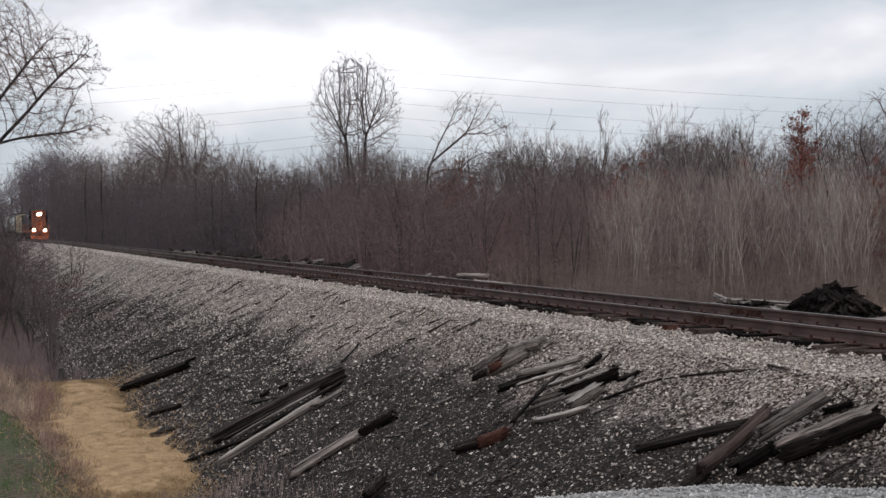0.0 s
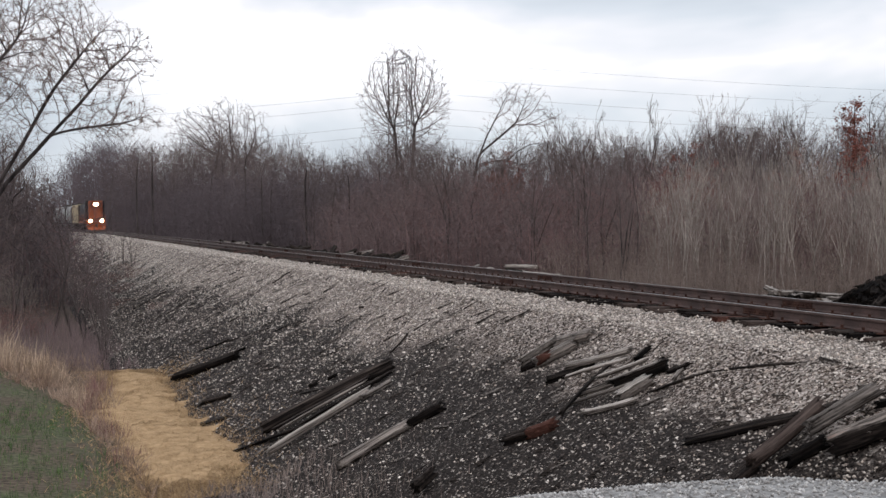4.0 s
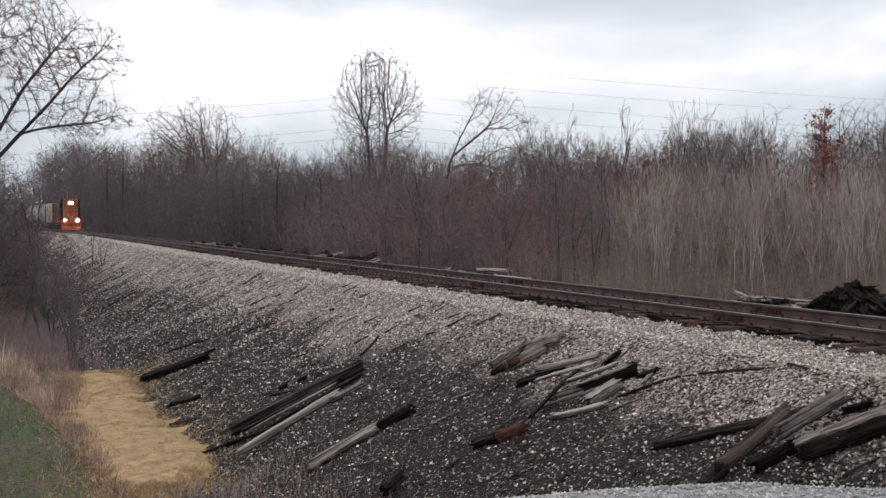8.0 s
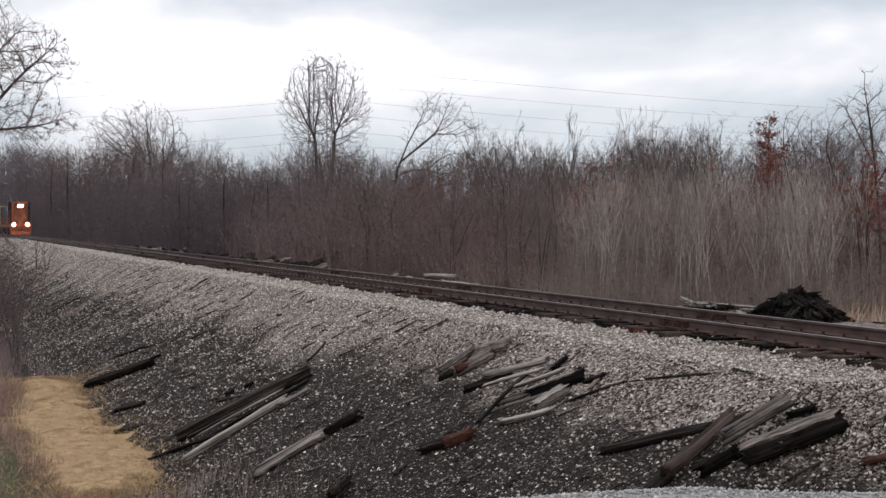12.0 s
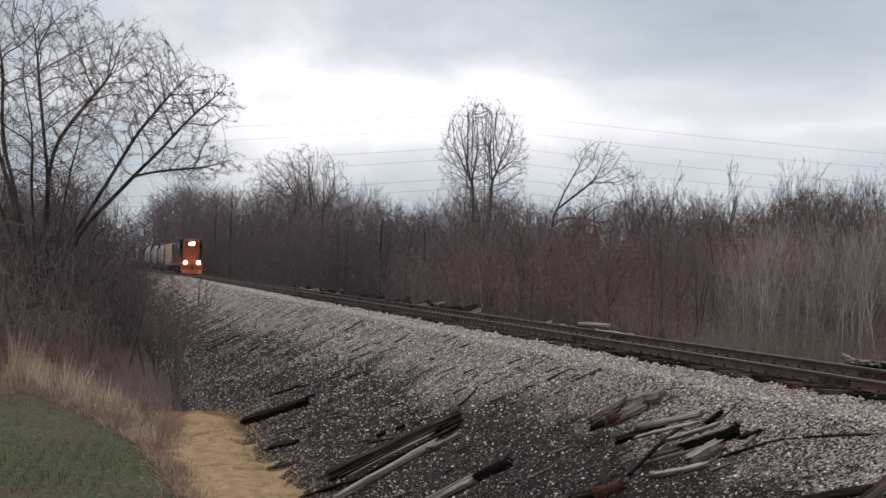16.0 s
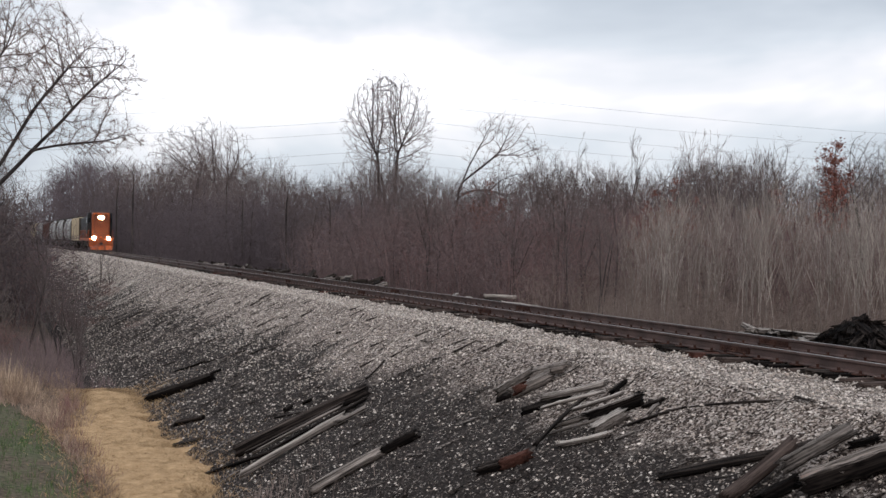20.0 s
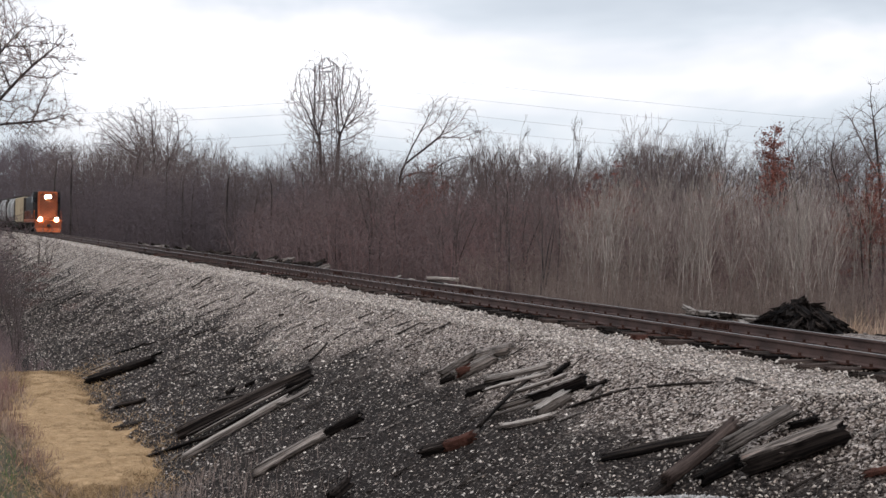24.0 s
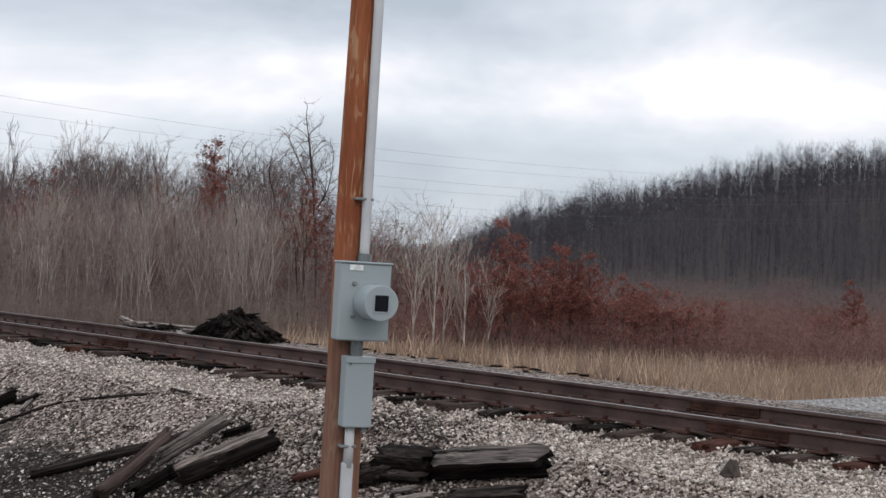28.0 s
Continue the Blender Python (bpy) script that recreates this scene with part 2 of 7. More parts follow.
# ---- mesh builders ----
class Shape:
    """Collects points and faces of one mesh."""

    def __init__(self):
        self.v, self.f, self.mi = [], [], []

    def add(self, verts, faces, mi=0):
        k = len(self.v)
        self.v.extend(verts)
        self.f.extend([tuple(i + k for i in f) for f in faces])
        self.mi.extend([mi] * len(faces))
        return self

    def box(self, size, m=None, chamfer=0.0, mi=0):
        sx, sy, sz = (s / 2 for s in size)
        if chamfer <= 0:
            pts = [Vector((x, y, z)) for x in (-sx, sx) for y in (-sy, sy) for z in (-sz, sz)]
            fs = [(0, 1, 3, 2), (4, 6, 7, 5), (0, 4, 5, 1), (2, 3, 7, 6), (0, 2, 6, 4), (1, 5, 7, 3)]
        else:
            bm = bmesh.new()
            bmesh.ops.create_cube(bm, size=1, matrix=Matrix.Diagonal((*size, 1)))
            bmesh.ops.bevel(bm, geom=bm.edges[:], offset=chamfer, segments=1, affect="EDGES")
            bm.verts.index_update()
            pts = [v.co.copy() for v in bm.verts]
            fs = [tuple(v.index for v in f.verts) for f in bm.faces]
            bm.free()
        if m is not None:
            pts = [m @ p for p in pts]
        return self.add(pts, fs, mi)

    def tube(self, pts, radii, sides=6, caps=True, mi=0):
        """A round bar along pts."""
        pts = [Vector(p) for p in pts]
        rings = []
        for i, p in enumerate(pts):
            d = (pts[min(i + 1, len(pts) - 1)] - pts[max(i - 1, 0)]).normalized()
            side = d.cross(Vector((0, 0, 1)) if abs(d.z) < 0.95 else Vector((1, 0, 0))).normalized()
            up = side.cross(d)
            rings.append([p + radii[i] * (math.cos(a) * side + math.sin(a) * up) for a in (2 * math.pi * k / sides for k in range(sides))])
        vs = [p for r in rings for p in r]
        fs = [(i * sides + k, i * sides + (k + 1) % sides, (i + 1) * sides + (k + 1) % sides, (i + 1) * sides + k) for i in range(len(pts) - 1) for k in range(sides)]
        if caps:
            fs += [tuple(range(sides))[::-1], tuple(range((len(pts) - 1) * sides, len(pts) * sides))]
        return self.add(vs, fs, mi)

    def disc(self, m, r, depth, sides=24, chamfer=0.0, mi=0):
        """A drum along z of m."""
        rr = [(r - chamfer, 0), (r, chamfer), (r, depth - chamfer), (r - chamfer, depth)] if chamfer else [(r, 0), (r, depth)]
        vs = [m @ Vector((q * math.cos(2 * math.pi * k / sides), q * math.sin(2 * math.pi * k / sides), z)) for q, z in rr for k in range(sides)]
        fs = [(i * sides + k, i * sides + (k + 1) % sides, (i + 1) * sides + (k + 1) % sides, (i + 1) * sides + k) for i in range(len(rr) - 1) for k in range(sides)]
        fs += [tuple(range(sides))[::-1], tuple(range((len(rr) - 1) * sides, len(rr) * sides))]
        return self.add(vs, fs, mi)

    def mesh(self, name, *mats, smooth=False):
        me = bpy.data.meshes.new(name)
        me.from_pydata([tuple(p) for p in self.v], [], self.f)
        for m in mats:
            me.materials.append(m)
        if len(mats) > 1:
            me.polygons.foreach_set("material_index", self.mi)
        if smooth:
            me.polygons.foreach_set("use_smooth", [True] * len(me.polygons))
        me.update()
        return me


def quick_mesh(name, verts, tris, mat, smooth=False):
    """A mesh of triangles from number arrays."""
    me = bpy.data.meshes.new(name)
    verts, tris = np.asarray(verts, np.float32), np.asarray(tris, np.int32)
    me.vertices.add(len(verts)), me.loops.add(tris.size), me.polygons.add(len(tris))
    me.vertices.foreach_set("co", verts.ravel())
    me.loops.foreach_set("vertex_index", tris.ravel())
    me.polygons.foreach_set("loop_start", np.arange(0, tris.size, 3, dtype=np.int32))
    me.polygons.foreach_set("loop_total", np.full(len(tris), 3, np.int32))
    me.materials.append(mat)
    me.update(calc_edges=True)
    if smooth:
        me.polygons.foreach_set("use_smooth", [True] * len(me.polygons))
    return me


def part(name, mesh, parent=None, label="", at=None):
    ob = new(name, mesh)
    if parent is not None:
        ob.parent = parent
    if at is not None:
        ob.matrix_basis = at
    if label:
        ob["label"] = label
    return ob


def thing(name, label, category, group="", at=None, mesh=None, kind=""):
    ob = new(name, mesh)
    if at is not None:
        ob.matrix_basis = at
    return tagged(ob, label, category, group, kind)


def fbm(x, y, s):
    return noise.noise(Vector((x * s, y * s, 3.7))) + 0.5 * noise.noise(Vector((x * s * 2.1, y * s * 2.1, 9.1)))


def ease(a, b, x):
    t = min(1.0, max(0.0, (x - a) / (b - a)))
    return t * t * (3 - 2 * t)


# ---- the land: track along y, rail heads at z = 0 ----
TRACK_X, GAUGE = 11.96, 1.505
SLOPE = math.tan(radians(29))


def bend(y):
    """How far the line swings towards the field: straight at first, then a wide curve."""
    return max(0.0, y - 150.0) ** 2 / 6000.0


def bank_z(x, y):
    """Embankment of ballast and cinders under the track."""
    x += bend(y)
    if x <= 9.3:
        z = -0.30 - (9.3 - x) * SLOPE
    elif x <= 11.3:
        z = -0.30 + 0.05 * ease(10.0, 10.7, x)
    else:
        # the far shoulder is wider and higher by the road
        near = ease(25, 20, y)
        edge, drop = 15.3 + 0.8 * near, 0.09 - 0.07 * near
        z = -0.25 - drop * ease(13.6, 15.0, x) - max(0.0, x - edge) * 0.42
    bump = 0.05 if x < 9.3 else 0.012
    return z + bump * fbm(x, y, 0.9) + (0.10 * fbm(x, y, 0.28) if x < 8.8 else 0)


def hill_top(az):
    """Skyline of the wooded hill, degrees above the level, by degrees to the right of the track's line."""
    return 1.3 + 1.0 * ease(43, 47, az) + 0.5 * ease(47, 49.5, az) + 1.6 * ease(48, 56, az) + 1.35 * ease(54, 65, az)


def land_z(x, y):
    """The land beneath: low field on one side, a flat of scrub on the other, the road's bank before the camera, a hill far off."""
    left = -2.95 + 0.10 * fbm(x, y, 0.05)
    left -= 0.3 * ease(-1.5, 2.5, x) * (1 - ease(4.5, 6.0, x))
    right = -1.25 + 0.1 * fbm(x, y, 0.06)
    if x > 60:
        az, r = math.degrees(math.atan2(x, max(y, 1.0))), math.hypot(x, y)
        right += (1.4 + 500 * math.tan(radians(hill_top(az) - 1.45))) * ease(210, 500, r) * ease(38, 46, az)
    z = left + (right - left) * ease(12.5, 16.5, x)
    road = -0.62
    return z + (road - z) * (1 - ease(3.2, 8.0, abs(y - 2.5)))


def sheet(name, xs, ys, zf, mat, label, category, kind="structure", smooth=True, shift=lambda y: 0.0):
    nx, ny = len(xs), len(ys)
    vs = [(x - shift(y), y, zf(x - shift(y), y)) for y in ys for x in xs]
    ts = []
    for j in range(ny - 1):
        for i in range(nx - 1):
            a = j * nx + i
            ts += [(a, a + 1, a + nx + 1), (a, a + nx + 1, a + nx)]
    ob = new(name, quick_mesh(name, vs, ts, mat, smooth))
    return tagged(ob, label, category, "", kind)


def spaced(*runs):
    """Numbers from start to stop by step, run after run."""
    out = []
    for a, b, s in runs:
        n = max(1, round((b - a) / s))
        out += [a + (b - a) * i / n for i in range(n)]
    return out + [runs[-1][1]]


def ground_z(x, y):
    z = land_z(x, y)
    if 2.6 < x + bend(y) < 17.4 and y > 9:
        z = min(z, bank_z(x, y) - 0.35)
    return z


def ground_mat():
    """Field green near the ditch, brown scrub land elsewhere: one mix by place."""
    m = surf("ground_earth", (0.06, 0.044, 0.034), (0.105, 0.074, 0.052), 0.25, 0.95, bump=0.7, bscale=7)
    n, l = m.node_tree.nodes, m.node_tree.links
    bsdf = n["Principled BSDF"]
    base = bsdf.inputs["Base Color"].links[0].from_socket
    co, sep = n.new("ShaderNodeTexCoord"), n.new("ShaderNodeSeparateXYZ")
    l.new(co.outputs["Object"], sep.inputs[0])
    wob = n.new("ShaderNodeTexNoise")
    wob.inputs["Scale"].default_value, wob.inputs["Detail"].default_value = 0.8, 4
    l.new(co.outputs["Object"], wob.inputs[0])
    edge = n.new("ShaderNodeMath")
    edge.operation = "MULTIPLY_ADD"
    edge.inputs[1].default_value = 5.0
    skew = n.new("ShaderNodeMath")
    skew.operation = "MULTIPLY_ADD"
    skew.inputs[1].default_value = 3.4
    l.new(sep.outputs[0], skew.inputs[0]), l.new(sep.outputs[1], skew.inputs[2])
    l.new(wob.outputs[0], edge.inputs[0]), l.new(skew.outputs[0], edge.inputs[2])
    near = n.new("ShaderNodeMapRange")
    near.inputs["From Min"].default_value, near.inputs["From Max"].default_value = 44.5, 40.5
    l.new(edge.outputs[0], near.inputs[0])
    side = n.new("ShaderNodeMapRange")
    side.inputs["From Min"].default_value, side.inputs["From Max"].default_value = 3.0, 1.5
    l.new(sep.outputs[0], side.inputs[0])
    both = n.new("ShaderNodeMath")
    both.operation = "MULTIPLY"
    l.new(near.outputs[0], both.inputs[0]), l.new(side.outputs[0], both.inputs[1])
    green = n.new("ShaderNodeValToRGB")
    green.color_ramp.elements[0].color, green.color_ramp.elements[1].color = (0.088, 0.066, 0.046, 1), (0.074, 0.078, 0.042, 1)
    green.color_ramp.elements[0].position, green.color_ramp.elements[1].position = 0.42, 0.68
    l.new(wob.outputs[0], green.inputs[0])
    mix = n.new("ShaderNodeMix")
    mix.data_type = "RGBA"
    l.new(both.outputs[0], mix.inputs[0]), l.new(base, mix.inputs[6]), l.new(green.outputs[0], mix.inputs[7])
    clod = n.new("ShaderNodeTexNoise")
    clod.inputs["Scale"].default_value, clod.inputs["Detail"].default_value = 9.0, 6
    l.new(co.outputs["Object"], clod.inputs[0])
    tone = n.new("ShaderNodeMapRange")
    tone.inputs["From Min"].default_value, tone.inputs["From Max"].default_value = 0.3, 0.7
    tone.inputs["To Min"].default_value, tone.inputs["To Max"].default_value = 0.45, 1.55
    l.new(clod.outputs[0], tone.inputs[0])
    rough = n.new("ShaderNodeMix")
    rough.data_type, rough.blend_type = "RGBA", "MULTIPLY"
    rough.inputs[0].default_value = 1.0
    l.new(mix.outputs[2], rough.inputs[6]), l.new(tone.outputs[0], rough.inputs[7])
    # leaf litter under the hill's woods, its colour darkened for shade among the trunks
    away = n.new("ShaderNodeMapRange")
    away.inputs["From Min"].default_value, away.inputs["From Max"].default_value = 95.0, 150.0
    l.new(sep.outputs[0], away.inputs[0])
    shaded_litter = n.new("ShaderNodeMix")
    shaded_litter.data_type = "RGBA"
    shaded_litter.inputs[7].default_value = (0.042, 0.034, 0.031, 1)
    l.new(away.outputs[0], shaded_litter.inputs[0]), l.new(rough.outputs[2], shaded_litter.inputs[6])
    l.new(shaded_litter.outputs[2], bsdf.inputs["Base Color"])
    return m


sheet("ground", spaced((-2600, -200, 200), (-200, -30, 10), (-30, 40, 1.0), (40, 400, 8), (400, 2600, 200)),
      spaced((-2600, -100, 250), (-100, -20, 8), (-20, 80, 1.0), (80, 400, 8), (400, 2600, 220)), ground_z, ground_mat(),
      "brown scrubby land with a thin green winter crop on the low field", "ground")


def pebbles(n, l, co, scale, stops):
    """Small stones as cells, each of one random tone out of stops (place, colour)."""
    cell, sep, ramp = n.new("ShaderNodeTexVoronoi"), n.new("ShaderNodeSeparateColor"), n.new("ShaderNodeValToRGB")
    cell.inputs["Scale"].default_value = scale
    l.new(co.outputs["Object"], cell.inputs["Vector"])
    l.new(cell.outputs["Color"], sep.inputs[0]), l.new(sep.outputs[0], ramp.inputs[0])
    for k, (place, tone) in enumerate(stops):
        el = ramp.color_ramp.elements[k] if k < 2 else ramp.color_ramp.elements.new(place)
        el.position, el.color = place, (*tone, 1)
    return ramp.outputs[0], cell.outputs["Distance"]


def bank_mat():
    """Grey ballast above, black cinders lower down, with streaks that run down the slope."""
    m = surf("ballast_bed", (0.028, 0.021, 0.017), (0.17, 0.138, 0.118), 16, 0.95, bump=1.0, bscale=30, width=0.35)
    n, l = m.node_tree.nodes, m.node_tree.links
    bsdf = n["Principled BSDF"]
    where = n.new("ShaderNodeTexCoord")
    base, far_in = pebbles(n, l, where, 30, ((0.0, (0.018, 0.013, 0.010)), (1.0, (0.45, 0.38, 0.335)), (0.3, (0.058, 0.041, 0.033)), (0.6, (0.21, 0.163, 0.136))))
    l.new(far_in, n["Bump"].inputs["Height"])
    co, mp, sep = n.new("ShaderNodeTexCoord"), n.new("ShaderNodeMapping"), n.new("ShaderNodeSeparateXYZ")
    mp.inputs["Scale"].default_value = (0.22, 0.5, 0.22)
    l.new(co.outputs["Object"], mp.inputs[0]), l.new(co.outputs["Object"], sep.inputs[0])
    patch = n.new("ShaderNodeTexNoise")
    patch.inputs["Scale"].default_value, patch.inputs["Detail"].default_value = 1.0, 6
    l.new(mp.outputs[0], patch.inputs[0])
    low = n.new("ShaderNodeMapRange")
    low.inputs["From Min"].default_value, low.inputs["From Max"].default_value = 9.1, 6.8
    low.inputs["To Min"].default_value, low.inputs["To Max"].default_value = -0.25, 0.35
    l.new(sep.outputs[0], low.inputs[0])
    far = n.new("ShaderNodeMapRange")
    far.inputs["From Min"].default_value, far.inputs["From Max"].default_value = 26.0, 50.0
    far.inputs["To Min"].default_value, far.inputs["To Max"].default_value = 0.0, -0.18
    l.new(sep.outputs[1], far.inputs[0])
    s1, s2 = n.new("ShaderNodeMath"), n.new("ShaderNodeMath")
    l.new(patch.outputs[0], s1.inputs[0]), l.new(low.outputs[0], s1.inputs[1])
    nigh = n.new("ShaderNodeMapRange")
    nigh.inputs["From Min"].default_value, nigh.inputs["From Max"].default_value = 17.0, 11.0
    nigh.inputs["To Min"].default_value, nigh.inputs["To Max"].default_value = 0.0, 0.16
    l.new(sep.outputs[1], nigh.inputs[0])
    s3 = n.new("ShaderNodeMath")
    l.new(s1.outputs[0], s3.inputs[0]), l.new(nigh.outputs[0], s3.inputs[1])
    l.new(s3.outputs[0], s2.inputs[0]), l.new(far.outputs[0], s2.inputs[1])
    ramp = n.new("ShaderNodeValToRGB")
    ramp.color_ramp.elements[0].position, ramp.color_ramp.elements[1].position = 0.48, 0.62
    l.new(s2.outputs[0], ramp.inputs[0])
    dark, _ = pebbles(n, l, where, 36, ((0.0, (0.015, 0.0118, 0.0108)), (1.0, (0.36, 0.31, 0.275)), (0.74, (0.028, 0.022, 0.019)), (0.9, (0.055, 0.043, 0.036)), (0.96, (0.2, 0.168, 0.145))))
    mix = n.new("ShaderNodeMix")
    mix.data_type = "RGBA"
    l.new(ramp.outputs[0], mix.inputs[0]), l.new(base, mix.inputs[6]), l.new(dark, mix.inputs[7])
    l.new(mix.outputs[2], bsdf.inputs["Base Color"])
    return m


sheet("embankment", spaced((1.5, 9.0, 0.3), (9.0, 10.4, 0.14), (10.4, 13.8, 0.5), (13.8, 17.8, 0.4)), spaced((-60, 4, 2.0), (4, 60, 0.35), (60, 120, 0.8), (120, 540, 4.0)),
      bank_z, bank_mat(), "railway embankment of grey ballast over black cinders", "embankment", shift=bend)


def straw_z(x, y):
    return max(land_z(x, y), bank_z(x, y)) + 0.07 + 0.03 * fbm(x, y, 1.5)


def straw_sheet():
    """The strip of loose straw laid along the ditch, with a wandering outline."""
    ys = spaced((23.6, 44, 0.3))
    rows = []
    for y in ys:
        mid = 2.78 + 0.012 * (y - 30) + 0.25 * math.sin(y * 0.5)
        half = (0.55 + 0.62 * math.sin((y - 20) / 24 * math.pi)) * (0.15 + 0.85 * ease(22.8, 27, y)) * (1 - ease(41.5, 44.5, y) * 0.8) + 0.22 + 0.3 * fbm(y, 0, 1.3)
        rows.append([(mid + half * (k / 10 - 1) + 0.6 * fbm(y, (k > 10) * 9.0, 2.2) * abs(k / 10 - 1) ** 2, y) for k in range(21)])
    vs = [(x, y, straw_z(x, y) - 0.35 * (1 - ease(23.6, 25.0, y)) - 0.2 * abs(k / 10 - 1) ** 5 + 0.03 * fbm(x, y, 3.5)) for r in rows for k, (x, y) in enumerate(r)]
    ts = []
    for j in range(len(rows) - 1):
        for i in range(20):
            a = j * 21 + i
            ts += [(a, a + 1, a + 22), (a, a + 22, a + 21)]
    tagged(new("straw_strip", quick_mesh("straw_strip", vs, ts, M_STRAW, True)), "strip of loose yellow straw laid along the ditch", "straw", "", "structure")


straw_sheet()


def road_z(x, y):
    return -0.30 + 0.29 * ease(4.5, 10.0, x) * (1 - ease(14.0, 20.0, x))


sheet("road", spaced((-400, -20, 20), (-20, 30, 1.0), (30, 400, 20)), spaced((0.5, 4.55, 0.45)), road_z, M_ROAD, "narrow grey asphalt road over the track", "road")


def pad_z(x, y):
    edge = 9.35 + 0.12 * fbm(x, 0, 0.7) - 1.0 * ease(4.8, 7.2, x) - 0.6 * (1 - ease(1.5, 4.0, x))
    z = -0.36 - 0.10 * ease(5.2, 7.0, y) - 0.5 * ease(7.2, 8.4, x) + 0.02 * fbm(x, y, 1.2)
    if y > edge - 0.6:
        d = y - edge + 0.6
        z -= 0.62 * max(0, d - 0.6) + 0.25 * min(d, 0.6) ** 2
    return z


sheet("gravel_shoulder", spaced((-30, -4, 2), (-4, 8.4, 0.25)), spaced((4.5, 7.5, 0.4), (7.5, 13.6, 0.25)), pad_z, M_PAD, "pale crushed-stone shoulder beside the road", "gravel")


def lot_z(x, y):
    return -0.36 - 0.02 * (x - 16) + 0.03 * fbm(x, y, 0.6) - 0.35 * ease(10.2 + 0.10 * (x - 16), 11.8 + 0.10 * (x - 16), y)


sheet("gravel_lot", spaced((14.3, 40, 0.6)), spaced((4.5, 13.4, 0.35)), lot_z, M_PAD, "pale gravel lot beyond the track", "gravel")


# ---- the track ----
RAIL_PROFILE = [(-0.035, 0.0), (0.035, 0.0), (0.037, -0.03), (0.032, -0.042), (0.009, -0.05), (0.009, -0.14), (0.03, -0.15), (0.07, -0.158), (0.07, -0.17),
                (-0.07, -0.17), (-0.07, -0.158), (-0.03, -0.15), (-0.009, -0.14), (-0.009, -0.05), (-0.032, -0.042), (-0.037, -0.03)]


def rail_mesh(length):
    """One rail length along y, worn bright on its head, with a slight wave in its line."""
    s = Shape()
    n, k = 8, len(RAIL_PROFILE)
    vs = [(x, length * i / n, z) for i in range(n + 1) for x, z in RAIL_PROFILE]
    s.v = [Vector(v) for v in vs]
    for i in range(n):
        for j in range(k):
            s.f.append((i * k + j, i * k + (j + 1) % k, (i + 1) * k + (j + 1) % k, (i + 1) * k + j))
            s.mi.append(1 if j == 0 else 0)
    s.f += [tuple(range(k))[::-1], tuple(range(n * k, n * k + k))]
    s.mi += [0, 0]
    return s.mesh("rail", M_RAIL, M_RAILTOP)


def joint_bar_mesh():
    s = Shape()
    for side in (-1, 1):
        s.box((0.022, 0.92, 0.075), pose(side * 0.022, 0, -0.095), 0.006)
        s.box((0.03, 0.92, 0.02), pose(side * 0.03, 0, -0.132, 0, side * 30, 0), 0.004)
        s.box((0.02, 0.92, 0.016), pose(side * 0.03, 0, -0.052), 0.004)
        for i in range(6):
            s.disc(pose(side * 0.03, -0.375 + i * 0.15, -0.095, 0, side * 90, 0), 0.019, 0.022, 6)
    return s.mesh("joint_bar", M_BAR)


def crooked_tie(length, w, h, seed, worn=0.012, rot=0.0, square=True, gouge=1.0):
    """A weathered timber along x: grooved and split along its grain, knocked edges, jagged ends."""
    rng = random.Random(seed)
    ring = []
    for k in range(5):
        ring.append((-w / 2 + w * k / 5, -h / 2))
    for k in range(4):
        ring.append((w / 2, -h / 2 + h * k / 4))
    for k in range(5):
        ring.append((w / 2 - w * k / 5, h / 2))
    for k in range(4):
        ring.append((-w / 2, h / 2 - h * k / 4))
    if not square:
        ring = [(w / 2 * math.cos(a), h / 2 * math.sin(a)) for a in (2 * math.pi * (i + 0.5) / 18 - 2.6 for i in range(18))]
    n, k = 9, len(ring)
    groove = [1 - gouge * (rng.uniform(0.16, 0.34) if rng.random() < 0.38 else rng.uniform(0, 0.07)) - (0.08 if i in (0, 5, 9, 14) else 0) for i in range(k)]
    ends = [[rng.uniform(-0.5, 1) * (0.05 + rot) for _ in range(k)] for _ in range(2)]
    bow, vs = rng.uniform(-0.02, 0.02) * length, []
    for i in range(n + 1):
        u = i / n * 2 - 1
        fade = 1 - rng.uniform(0, 0.1)
        for j, (y, z) in enumerate(ring):
            g = groove[j] * fade + rng.gauss(0, 0.025)
            x = u * length / 2 - (ends[0][j] * -1 if i == 0 else ends[1][j] if i == n else 0)
            vs.append((x, y * g + rng.gauss(0, worn * 0.3), z * g + bow * (u * u - 0.5) + rng.gauss(0, worn * 0.3)))
    vs += [(-length / 2 + 0.05, 0, 0), (length / 2 - 0.05, 0, 0)]
    ts = []
    for i in range(n):
        for j in range(k):
            p, q = i * k + j, i * k + (j + 1) % k
            ts += [(p, q, q + k), (p, q + k, p + k)]
    for j in range(k):
        ts += [((j + 1) % k, j, (n + 1) * k), (n * k + j, n * k + (j + 1) % k, (n + 1) * k + 1)]
    me = quick_mesh("tie", vs, ts, M_TIE)
    me.materials.clear()
    # top faces take the second material, sides and ends the first
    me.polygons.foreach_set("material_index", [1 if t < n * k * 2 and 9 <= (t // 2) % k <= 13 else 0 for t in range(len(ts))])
    return me


